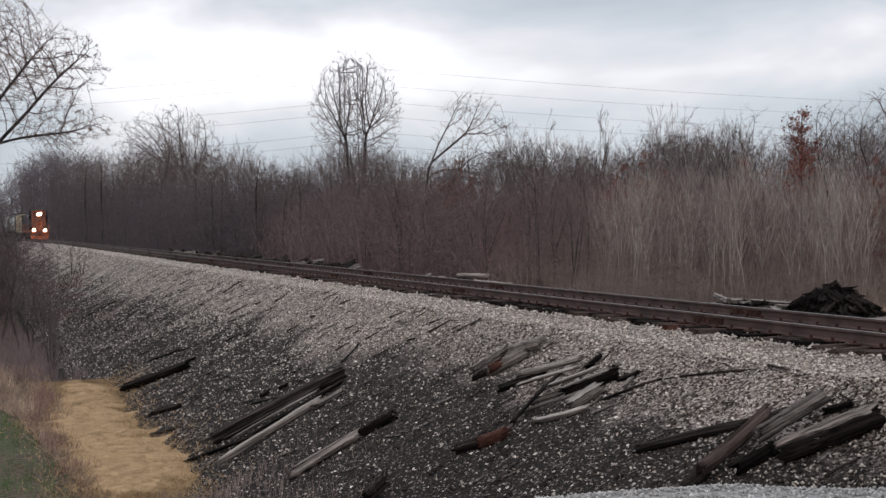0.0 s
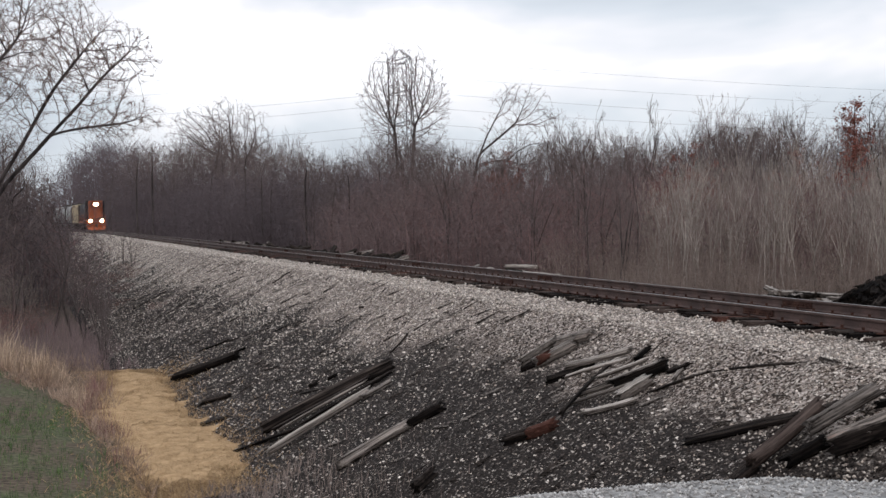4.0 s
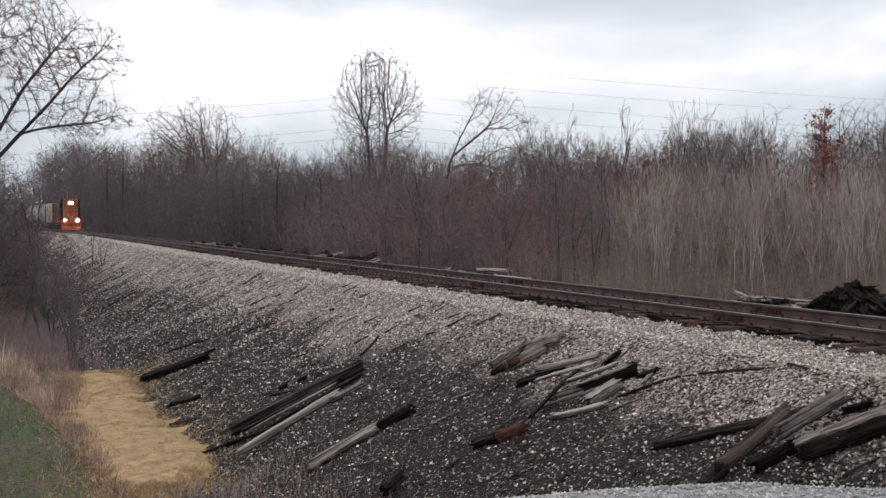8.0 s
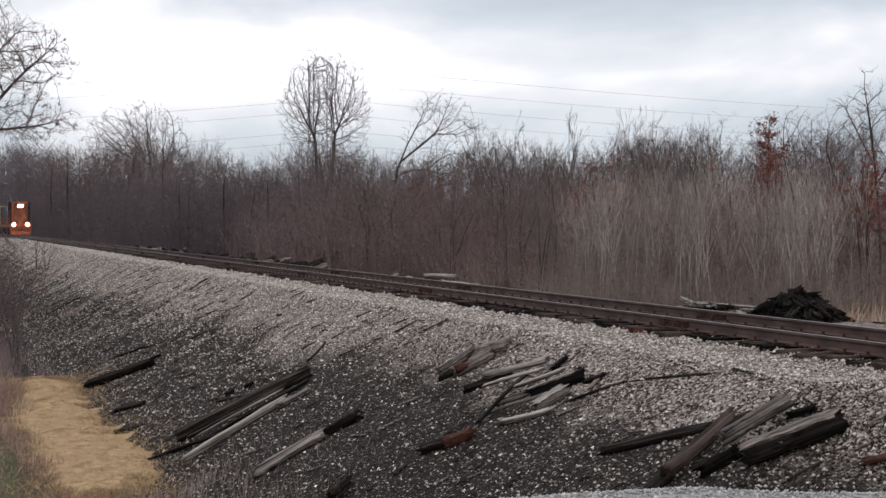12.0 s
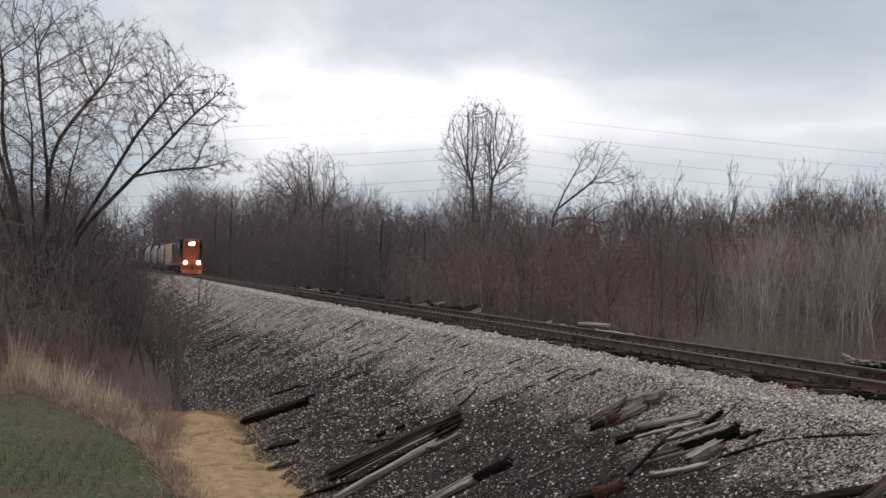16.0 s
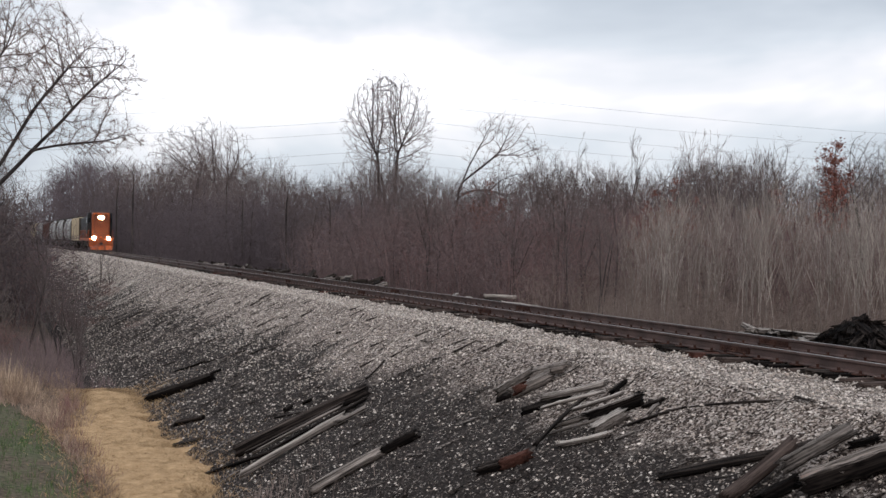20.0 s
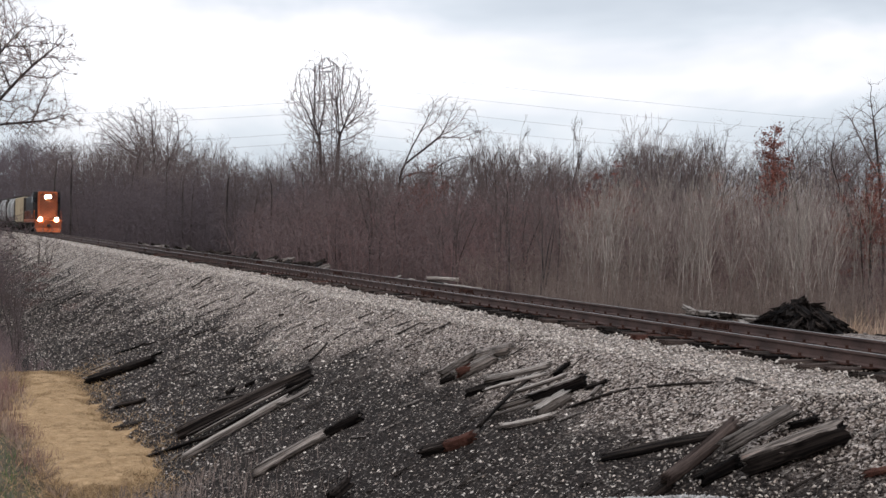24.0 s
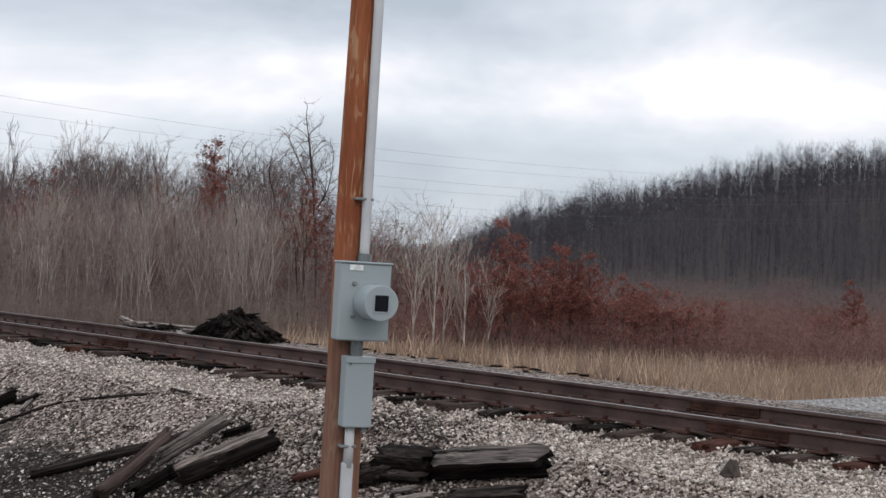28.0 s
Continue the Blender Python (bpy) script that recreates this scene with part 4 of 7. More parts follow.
def meter_pole():
    bx, by, base, h = 4.722, 5.86, -0.55, 7.4
    lean = Vector((0.021, -0.016, 1)).normalized()
    pole = thing("utility_pole", "leaning brown-stained wooden service pole with grey meter boxes", "utility pole", at=pose(bx, by, base))
    s = Shape()
    pts = [lean * (h * i / 12) + Vector((0.008 * math.sin(i * 1.3), 0.006 * math.cos(i), 0)) for i in range(13)]
    s.tube(pts, [0.078 - 0.012 * i / 12 for i in range(13)], 14)
    part("post", s.mesh("post", M_POLE, smooth=True), pole)
    # frame of the fittings: faces the road, turned a little
    face = Matrix.Rotation(radians(-22), 4, "Z")
    tilt = Matrix.Rotation(radians(1.2), 4, "Y")

    def on(z, dx=0.0, dy=0.0):
        """A place on the pole's face, z above the base, dx along the face, dy out from it."""
        return Matrix.Translation(lean * z) @ face @ tilt @ pose(dx, -dy, 0)

    box = part("meter_box", Shape().box((0.287, 0.115, 0.414), on(1.762, 0.052, 0.135), 0.008).mesh("meter_box", M_BOX), pole, "grey enamelled meter box")
    s = Shape().box((0.297, 0.13, 0.012), on(1.972, 0.052, 0.135), 0.004)
    part("lid", s.mesh("lid", M_BOX), box)
    tube = on(1.77, 0.08, 0.192) @ pose(0, 0, -0.005, 90, 0, 0)
    part("meter_collar", Shape().disc(tube, 0.094, 0.20, 40, 0.004).mesh("meter_collar", M_BOX), box, "round grey meter cover")
    part("window", Shape().box((0.074, 0.084, 0.006), tube @ pose(0.0, 0.0, 0.202), 0.004).mesh("window", M_LENS), box, "small dark square window")
    rim = Shape()
    for dx, dz, sx, sz in ((0, 0.046, 0.088, 0.007), (0, -0.046, 0.088, 0.007), (0.041, 0, 0.007, 0.098), (-0.041, 0, 0.007, 0.098)):
        rim.box((sx, sz, 0.008), tube @ pose(dx, dz, 0.2005), 0.001)
    part("window_rim", rim.mesh("window_rim", M_BOX), box)
    part("label_plate", Shape().box((0.075, 0.004, 0.03), on(1.945, -0.005, 0.194)).mesh("label_plate", M_LABEL), box, "white printed label")
    for dx, dz in ((0.035, 0.09), (0.035, -0.085)):
        part("clip", Shape().disc(on(1.77 + dz, dx - 0.045, 0.188) @ pose(0, 0, 0, 90, 0, 0), 0.013, 0.018, 10, 0.003).mesh("clip", M_FITTING), box)
    part("nipple", Shape().disc(on(1.465, 0.05, 0.115), 0.034, 0.10, 20).mesh("nipple", M_FITTING), pole, "zinc pipe fitting")
    low = part("switch_box", Shape().box((0.158, 0.10, 0.368), on(1.275, 0.058, 0.13), 0.006).mesh("switch_box", M_BOX), pole, "smaller grey switch box below the meter")
    part("cover", Shape().box((0.163, 0.11, 0.035), on(1.452, 0.058, 0.132), 0.004).mesh("cover", M_BOX), low)
    part("screw", Shape().disc(on(1.432, 0.0, 0.186) @ pose(0, 0, 0, 90, 0, 0), 0.006, 0.006, 8).mesh("screw", M_FITTING), low)
    part("hasp", Shape().box((0.03, 0.02, 0.04), on(1.08, 0.11, 0.135), 0.003).mesh("hasp", M_FITTING), low)
    s = Shape()
    s.tube([on(1.975, 0.062, 0.105).translation, on(2.05, 0.062, 0.10).translation, on(7.0, 0.04, 0.075).translation], [0.027, 0.027, 0.027], 16)
    up_pipe = part("conduit", s.mesh("conduit", M_PIPE, smooth=True), pole, "pale grey plastic conduit")
    part("coupling", Shape().disc(on(1.972, 0.062, 0.105), 0.036, 0.05, 18, 0.004).mesh("coupling", M_FITTING), up_pipe)
    part("strap", Shape().box((0.10, 0.05, 0.014), on(2.315, 0.04, 0.098), 0.003).mesh("strap", M_FITTING), up_pipe)
    part("strap", Shape().box((0.10, 0.05, 0.014), on(4.3, 0.03, 0.088), 0.003).mesh("strap", M_FITTING), up_pipe)
    s = Shape().tube([on(0.87, 0.04, 0.12).translation, on(1.09, 0.04, 0.12).translation], [0.026, 0.026], 16)
    down = part("conduit", s.mesh("conduit", M_PIPE, smooth=True), pole, "pale grey plastic conduit")
    part("guard", Shape().box((0.062, 0.05, 0.88), on(0.46, 0.04, 0.12), 0.012).mesh("guard", M_PIPE), down, "square conduit guard")
    part("strap", Shape().box((0.09, 0.06, 0.014), on(0.985, 0.03, 0.115), 0.003).mesh("strap", M_FITTING), down)
    part("board", Shape().box((0.05, 0.03, 1.12), on(0.56, 0.10, 0.065), 0.004).mesh("board", M_POLE), pole, "weathered wooden backing strip")
    return pole


meter_pole()


# ---- trees and brush ----
def limbs_mesh(name, lines, mat, smooth=True, thin=False):
    """One mesh of tapered round limbs; lines: (points, radii)."""
    vs, ts = [], []
    for pts, radii in lines:
        sides = 3 if thin else 7 if radii[0] > 0.07 else 5 if radii[0] > 0.03 else 3
        k0 = len(vs)
        n = len(pts)
        for i, p in enumerate(pts):
            d = (pts[min(i + 1, n - 1)] - pts[max(i - 1, 0)])
            d = d.normalized() if d.length > 1e-6 else Vector((0, 0, 1))
            side = d.cross(Vector((0.31, 0.17, 1)) if abs(d.z) < 0.9 else Vector((1, 0.2, 0))).normalized()
            up = side.cross(d)
            if i == n - 1 and sides == 3:
                vs.append(p)
                continue
            for k in range(sides):
                a = 2 * math.pi * k / sides
                vs.append(p + radii[i] * (math.cos(a) * side + math.sin(a) * up))
        for i in range(n - 1):
            for k in range(sides):
                a, b = k0 + i * sides + k, k0 + i * sides + (k + 1) % sides
                if i == n - 2 and sides == 3:
                    ts.append((a, b, k0 + (n - 1) * sides))
                else:
                    ts += [(a, b, b + sides), (a, b + sides, a + sides)]
    return quick_mesh(name, [tuple(v) for v in vs], ts, mat, smooth)


def grow(rng, out, p, d, length, r, level, kids, rise, spread, wob=0.18):
    """A limb and its side limbs, level by level; out[level] collects them."""
    n = 6 if level == 0 else 4 if level == 1 else 3
    pts, radii = [p.copy()], [r]
    q, dd = p.copy(), d.normalized()
    for i in range(n):
        dd = (dd + Vector((rng.gauss(0, wob), rng.gauss(0, wob), rng.gauss(0, wob * 0.6) + rise * 0.16))).normalized()
        q = q + dd * (length / n)
        pts.append(q.copy())
        radii.append(max(0.003, r * (1 - 0.78 * (i + 1) / n)))
    out[min(level, len(out) - 1)].append((pts, radii))
    if level >= len(kids):
        return
    for i in range(kids[level]):
        t = rng.uniform(0.28 if level == 0 else 0.15, 1.0)
        f = t * n
        j = min(n - 1, int(f))
        at = pts[j].lerp(pts[j + 1], f - j)
        along = (pts[j + 1] - pts[j]).normalized()
        side = Vector((rng.gauss(0, 1), rng.gauss(0, 1), rng.gauss(0, 0.55)))
        side = (side - along * side.dot(along)).normalized()
        nd = along * rng.uniform(0.55, 0.95) + side * spread * rng.uniform(0.6, 1.2) + Vector((0, 0, rise * 0.25))
        nl = length * rng.uniform(0.38, 0.62) * (1.15 - 0.55 * t)
        grow(rng, out, at, nd, nl, max(0.005, radii[j] * rng.uniform(0.38, 0.6)), level + 1, kids, rise, spread, wob)


def tree_meshes(seed, h, stems=1, kids=(9, 6, 5), rise=0.5, spread=0.75, lean=(0, 0), r=None, fan=0.35, twig_r=1.0, wob=0.16, bark=None, twig=None, length=0.8):
    """Trunk mesh and crown mesh of a leafless tree, foot at the origin."""
    rng = random.Random(seed)
    out = [[], [], [], []]
    for i in range(stems):
        a = 2 * math.pi * (i + rng.random() * 0.7) / stems
        f = fan if stems > 1 else 0.04
        d = Vector((math.cos(a) * f + lean[0], math.sin(a) * f + lean[1], 1))
        k = 1.0 if i == 0 else rng.uniform(0.7, 1.0)
        rad = (r or h * 0.016) * k
        grow(rng, out, Vector((math.cos(a) * rad * 0.8 * (stems > 1), math.sin(a) * rad * 0.8 * (stems > 1), -0.3)), d, h * length * k, rad, 0, kids, rise, spread, wob)
    trunk = limbs_mesh("trunk", out[0], bark or M_BARK)
    fine = [(p, [max(x, 0.004 * twig_r) for x in rr]) for lv in out[1:] for p, rr in lv]
    crown = limbs_mesh("crown", fine, twig or M_TWIG, False)
    zs = np.empty(len(crown.vertices) * 3, np.float32)
    crown.vertices.foreach_get("co", zs)
    return trunk, crown, float(np.percentile(zs[2::3], 99.5))


def colony_tree(seed, tips, env, stems, step=None, r_tip=0.008, twigs=3, twig_len=0.6, bark=None, twig=None, thick=0.045, power=0.46, up=0.22, jitter=0.14, hold=0.6, outward=0.22):
    """A leafless crown that fills an outline: every tip of the wood grows towards the free points of env(rng) nearest to it."""
    rng, wild = random.Random(seed), np.random.default_rng(seed)
    goal = np.array([tuple(env(rng)) for _ in range(tips)])
    span = goal.max(0) - goal.min(0)
    room = float((0.5 * span[0] * span[1] * span[2] / tips) ** (1 / 3))
    step, kill = step or 0.42 * room, 0.5 * room
    heart = goal.mean(0) - (0, 0, 0.32 * span[2])
    pos, par = np.zeros((tips * 14 + 600, 3)), []
    for st in stems:
        last = -1
        if par:
            gap = np.linalg.norm(pos[:len(par)] - np.array(st[0]), axis=1)
            if gap.min() < 0.6:
                last = int(gap.argmin())
        for p in st:
            pos[len(par)] = tuple(p)
            par.append(last)
            last = len(par) - 1
    n = len(par)
    shoots = np.zeros(len(pos), int)
    gap = np.linalg.norm(goal[:, None] - pos[None, :n], axis=2)
    who, far = gap.argmin(1), gap.min(1)
    free = far > kill
    for _ in range(220):
        idx = np.flatnonzero(free)
        if not len(idx) or n > len(pos) - 4000 and n > tips * 13:
            break
        close = far[idx] < 3.2 * room
        if close.any():
            idx = idx[close]
        pull = goal[idx] - pos[who[idx]]
        pull /= np.linalg.norm(pull, axis=1, keepdims=True) + 1e-9
        total = np.zeros((n, 3))
        np.add.at(total, who[idx], pull)
        ready = np.unique(who[idx])
        ready = ready[shoots[ready] < 5]
        if not len(ready) or n + len(ready) > len(pos):
            break
        mix = wild.permutation(len(idx))
        single = np.zeros((n, 3))
        single[who[idx][mix]] = pull[mix]
        way = total[ready] / (np.linalg.norm(total[ready], axis=1, keepdims=True) + 1e-9)
        again = shoots[ready] > 0
        way[again] = single[ready][again]
        back = np.array([par[i] if par[i] >= 0 else i for i in ready])
        own = pos[ready] - pos[back]
        own /= np.linalg.norm(own, axis=1, keepdims=True) + 1e-9
        out = pos[ready] - heart
        out /= np.linalg.norm(out, axis=1, keepdims=True) + 1e-9
        way += hold * own + outward * out + wild.normal(0, jitter, way.shape) + (0, 0, up)
        way /= np.linalg.norm(way, axis=1, keepdims=True)
        fresh = pos[ready] + way * step
        k = len(fresh)
        pos[n:n + k] = fresh
        par += [int(i) for i in ready]
        shoots[ready] += 1
        idx = np.flatnonzero(free)
        gap = np.linalg.norm(goal[idx][:, None] - fresh[None], axis=2)
        best, least = gap.argmin(1), gap.min(1)
        closer = least < far[idx]
        who[idx[closer]], far[idx[closer]] = n + best[closer], least[closer]
        free[idx[far[idx] < kill]] = False
        n += k
    load, kids = [0.0] * n, [[] for _ in range(n)]
    for i in range(n - 1, -1, -1):
        load[i] = load[i] or 1.0
        if par[i] >= 0:
            load[par[i]] += load[i]
            kids[par[i]].append(i)
    ends = [i for i in range(n) if not kids[i]]
    inner = np.array([i for i in range(n) if par[i] >= 0 and kids[i]])
    back = np.array(par)[inner]
    ahead = np.array([max(kids[i], key=lambda c: load[c]) for i in inner])
    for _ in range(2):
        src = pos[:n].copy()
        pos[inner] = 0.5 * src[inner] + 0.25 * src[back] + 0.25 * src[ahead]
    pts = [Vector(p) for p in pos[:n]]
    rad = [r_tip * max(1.0, w) ** power for w in load]
    big, fine = [], []
    heads = [(i, -1) for i in range(n) if par[i] < 0]
    while heads:
        i, p = heads.pop()
        line, rr = ([pts[p]], [min(rad[p], rad[i] * 1.25)]) if p >= 0 else ([], [])
        while True:
            line.append(pts[i]), rr.append(rad[i])
            if not kids[i]:
                break
            best = max(kids[i], key=lambda c: load[c])
            heads += [(c, i) for c in kids[i] if c != best]
            i = best
        if len(line) > 1:
            (big if rr[0] > thick else fine).append((line, rr))
    heart = Vector(heart)
    for e in ends:
        if par[e] < 0:
            continue
        way = (pts[e] - pts[par[e]]).normalized() + (pts[e] - heart).normalized()
        for k in range(twigs):
            v = way * 0.6 + Vector((rng.gauss(0, 0.7), rng.gauss(0, 0.7), rng.gauss(0, 0.6) + up))
            b = pts[par[e]].lerp(pts[e], rng.random())
            fine.append(([b, b + v.normalized() * twig_len * rng.uniform(0.5, 1.2)], [r_tip * 0.65, r_tip * 0.25]))
    return limbs_mesh("trunk", big, bark or M_BARK), limbs_mesh("crown", fine, twig or M_TWIG, False), float(np.percentile(pos[:n, 2], 99.8))


def any_of(*parts):
    """Points out of several outlines, each as often as its weight."""
    weights = [w for w, _ in parts]

    def env(rng):
        return rng.choices(parts, weights)[0][1](rng)
    return env


def dome(cx, cy, cz, rx, ry, rz, shell=0.6, low=-1.0):
    """Points in an egg round (cx, cy, cz), thicker towards its skin, none lower than low of its height."""
    def env(rng):
        while True:
            v = Vector((rng.gauss(0, 1), rng.gauss(0, 1), rng.gauss(0, 1))).normalized()
            if v.z < low:
                continue
            k = rng.random() ** (1 / (1 + 2 * shell)) * (1 + 0.1 * noise.noise(v * 2.5 + Vector((cx, cy, cz))))
            return Vector((cx + v.x * rx * k, cy + v.y * ry * k, cz + v.z * rz * k))
    return env


def stem(x, y, z, dx, dy, h, n=6, bend=0.0):
    """Points of one stem from its foot, leaning by dx, dy over its height."""
    return [(x + dx * t + bend * t * (1 - t), y + dy * t, z + h * t) for t in (i / (n - 1) for i in range(n))]


TREE_KINDS = {}


def bud_mesh(crown, count, size, mat, seed, name="foliage"):
    """Small folded leaves or buds, scattered along the twigs of a crown."""
    rng = np.random.default_rng(seed)
    co = np.empty(len(crown.vertices) * 3, np.float32)
    crown.vertices.foreach_get("co", co)
    co = co.reshape(-1, 3)
    pick = co[rng.integers(0, len(co), count)] + rng.normal(0, size * 1.5, (count, 3))
    a = rng.normal(0, 1, (count, 3, 3))
    a /= np.linalg.norm(a, axis=2, keepdims=True)
    v = pick[:, None] + a * size * rng.uniform(0.6, 1.3, (count, 1, 1))
    mid = pick[:, None] + rng.normal(0, size * 0.3, (count, 1, 3))
    v = np.concatenate([v, mid], 1)
    f = np.array([(0, 1, 3), (1, 2, 3), (2, 0, 3)])
    return quick_mesh(name, v.reshape(-1, 3), (f[None] + 4 * np.arange(count)[:, None, None]).reshape(-1, 3), mat)


def tree_kind(key, *args, leaves=None, made=None, **kw):
    trunk, crown, top = made or tree_meshes(*args, **kw)
    leaf = None
    if leaves:
        count, size, mat, seed = leaves
        leaf = bud_mesh(crown, count, size, mat, seed)
    TREE_KINDS[key] = (trunk, crown, leaf, top)


BACKDROP_TREES = []


def plant(key, x, y, height, label, group="", turn=0.0, z=None, name="bare_tree", category="tree", lean=0.0, join=False):
    trunk, crown, leaf, top = TREE_KINDS[key]
    k = height / top
    z = ground_z(x, y) if z is None else z
    if join:
        BACKDROP_TREES.append((key, Matrix.Translation((x, y, z - 0.05)) @ pose(0, 0, 0, 0, lean, turn) @ Matrix.Scale(k, 4)))
        return None
    ob = thing(name, label, category, group, Matrix.Translation((x, y, z - 0.05)) @ pose(0, 0, 0, 0, lean, turn) @ Matrix.Scale(k, 4))
    part("trunk", trunk, ob)
    part("crown", crown, ob)
    if leaf:
        part("foliage", leaf, ob, "rust-red dry leaves")
    return ob


def join_trees():
    """The trees too far back to tell apart, as one mesh."""
    vs, ts, mi, n = [], [], [], 0
    for key, m in BACKDROP_TREES:
        for slot, me in enumerate(TREE_KINDS[key][:2]):
            co = np.empty(len(me.vertices) * 3, np.float32)
            me.vertices.foreach_get("co", co)
            tri = np.empty(len(me.polygons) * 3, np.int32)
            me.polygons.foreach_get("vertices", tri)
            r = np.array(m)
            vs.append(co.reshape(-1, 3) @ r[:3, :3].T + r[:3, 3])
            ts.append(tri.reshape(-1, 3) + n)
            mi.append(np.full(len(me.polygons), slot, np.int32))
            n += len(me.vertices)
    me = quick_mesh("background_trees", np.concatenate(vs), np.concatenate(ts), M_BARK)
    me.materials.append(M_TWIG)
    me.polygons.foreach_set("material_index", np.concatenate(mi))
    tagged(new("background_trees", me), "leafless trees deep in the woods", "woods", "", "stuff")


def spot(az, r):
    """Place on the plan: az degrees to the right of the track's line, r metres from the camera."""
    return r * math.sin(radians(az)), r * math.cos(radians(az))


def rise_to(az, r, el):
    """Height of a thing at that place whose top stands el degrees above the level."""
    x, y = spot(az, r)
    return 1.47 + r * math.tan(radians(el)) - ground_z(x, y)


# kinds
for i in range(5):
    rng = random.Random(900 + i)
    st = [stem(0, 0, -0.4, rng.uniform(-0.6, 0.6), rng.uniform(-0.6, 0.6), rng.uniform(4.5, 6.0), 9, rng.uniform(-0.5, 0.5))]
    if i % 2:
        st.append(stem(0.1, 0.1, -0.4, rng.uniform(-1.5, 1.5), rng.uniform(-1.2, 1.2), 4.5, 8))
    if i > 2:
        tree_kind(f"wood{i}", 24 + i, 9.0, 1 + i % 2, (11, 6, 3), 0.55, 0.5, r=0.1, fan=0.12, wob=0.09, twig_r=1.7, length=0.92)
        continue
    tree_kind(f"wood{i}", made=colony_tree(20 + i, 210, dome(0, 0, 6.2, rng.uniform(1.7, 2.4), 2.1, 4.0, 1.0), st, r_tip=0.0076, twigs=4, twig_len=0.6, thick=0.04, power=0.39, up=0.25))
for i in range(3):
    rng = random.Random(950 + i)
    st = [stem(0, 0, -0.3, rng.uniform(-1.2, 1.2), rng.uniform(-1.2, 1.2), rng.uniform(2.5, 4.0), 5) for _ in range(5)]
    tree_kind(f"bushy{i}", made=colony_tree(30 + i, 240, dome(0, 0, 3.6, 2.6, 2.4, 3.0, 1.0), st, r_tip=0.0085, twigs=3, twig_len=0.55, thick=0.04, power=0.39))
for i in range(5):
    tree_kind(f"sapling{i}", 40 + i, 6, 1, (11, 3), 0.8, 0.42, twig_r=1.0, r=0.026, fan=0.05, bark=M_PALE, twig=M_PALE, wob=0.09, length=0.95)
tree_kind("vase", made=colony_tree(51, 2900, dome(0, 0, 13.2, 4.3, 4.2, 5.5, 1.1, -0.85), [stem(-0.5, 0, -0.4, -0.4, 0.3, 11.0, 22, 0.2), stem(0.5, 0.1, -0.4, 0.4, -0.3, 11.4, 22, -0.2), stem(-0.6, 0.2, 6.0, -0.9, 0.5, 2.4, 6), stem(0.6, -0.2, 6.0, 0.9, -0.4, 2.6, 6), stem(0.1, 0, 5.0, 0.2, 1.2, 3.5, 7)], r_tip=0.0108, twigs=4, twig_len=0.45, thick=0.06, power=0.395, outward=0.3))


def leaning_tree():
    """Three sweeping limbs, all to one side, from a slightly bent trunk."""
    ends = [dome(3.6, 0, 11.3, 2.1, 1.3, 1.4, 0.6), dome(4.8, 0, 9.9, 2.4, 1.4, 1.3, 0.6), dome(4.8, 0, 7.3, 2.6, 1.4, 1.4, 0.6), dome(2.4, 0, 8.8, 1.9, 1.1, 1.5, 0.5)]
    st = [[(0, 0, -0.4), (0, 0, 2.9), (0.05, 0, 4.6), (0.2, 0.1, 6.0), (0.45, 0.1, 7.3), (1.1, 0.1, 8.7), (2.0, 0, 10.1), (3.0, 0, 11.1), (3.9, 0, 11.9)],
          [(0.45, 0.1, 7.2), (1.1, 0, 7.7), (1.9, -0.1, 8.3), (3.2, -0.2, 9.4), (4.5, -0.2, 10.1), (5.7, -0.2, 10.5)],
          [(0.2, 0.1, 6.0), (0.8, 0.3, 6.6), (1.6, 0.4, 6.9), (2.7, 0.5, 6.7), (3.9, 0.5, 6.8), (5.2, 0.5, 7.1)]]
    return colony_tree(56, 620, lambda rng: ends[rng.choice((0, 0, 1, 1, 2, 2, 3))](rng), [p[:-2] for p in st], r_tip=0.0105, twigs=4, twig_len=0.5, thick=0.05, power=0.405, hold=0.8)


tree_kind("leaner", made=leaning_tree())

tree_kind("spreader", 57, 9.0, 6, (6, 4, 2), 0.25, 0.36, r=0.12, fan=0.5, wob=0.05, twig_r=2.6, length=0.95)
tree_kind("round", made=colony_tree(58, 1500, dome(0, 0, 7.2, 4.9, 4.5, 4.2, 1.0, -0.6), [stem(0, 0, -0.3, -0.6, 0.3, 5, 9), stem(0.1, 0, -0.3, 0.8, -0.4, 5, 9)], r_tip=0.0115, twigs=3, twig_len=0.55, thick=0.06, power=0.37))
tree_kind("slim", 59, 9.0, 2, (15, 6, 3), 0.7, 0.42, r=0.085, fan=0.08, wob=0.07, twig_r=1.8, length=0.95)
tree_kind("gnarl", made=colony_tree(61, 420, dome(0, 0, 6.6, 3.0, 2.6, 2.3, 1.0, -0.6), [stem(0, 0, -0.3, -0.5, 0.2, 5.0, 10, 0.5), stem(-0.1, 0, 2.8, 1.0, 0, 2.0, 5)], r_tip=0.0085, twigs=3, twig_len=0.45, thick=0.05, power=0.37))
tree_kind("crooked", made=colony_tree(62, 130, dome(-0.9, 0, 8.0, 1.5, 1.2, 1.7, 0.3), [stem(0, 0, -0.3, -0.7, 0, 8.3, 12, 0.9), stem(-0.2, 0, 5.5, -1.5, 0, 2.3, 5)], r_tip=0.011, twigs=3, twig_len=0.6, thick=0.05, power=0.42))
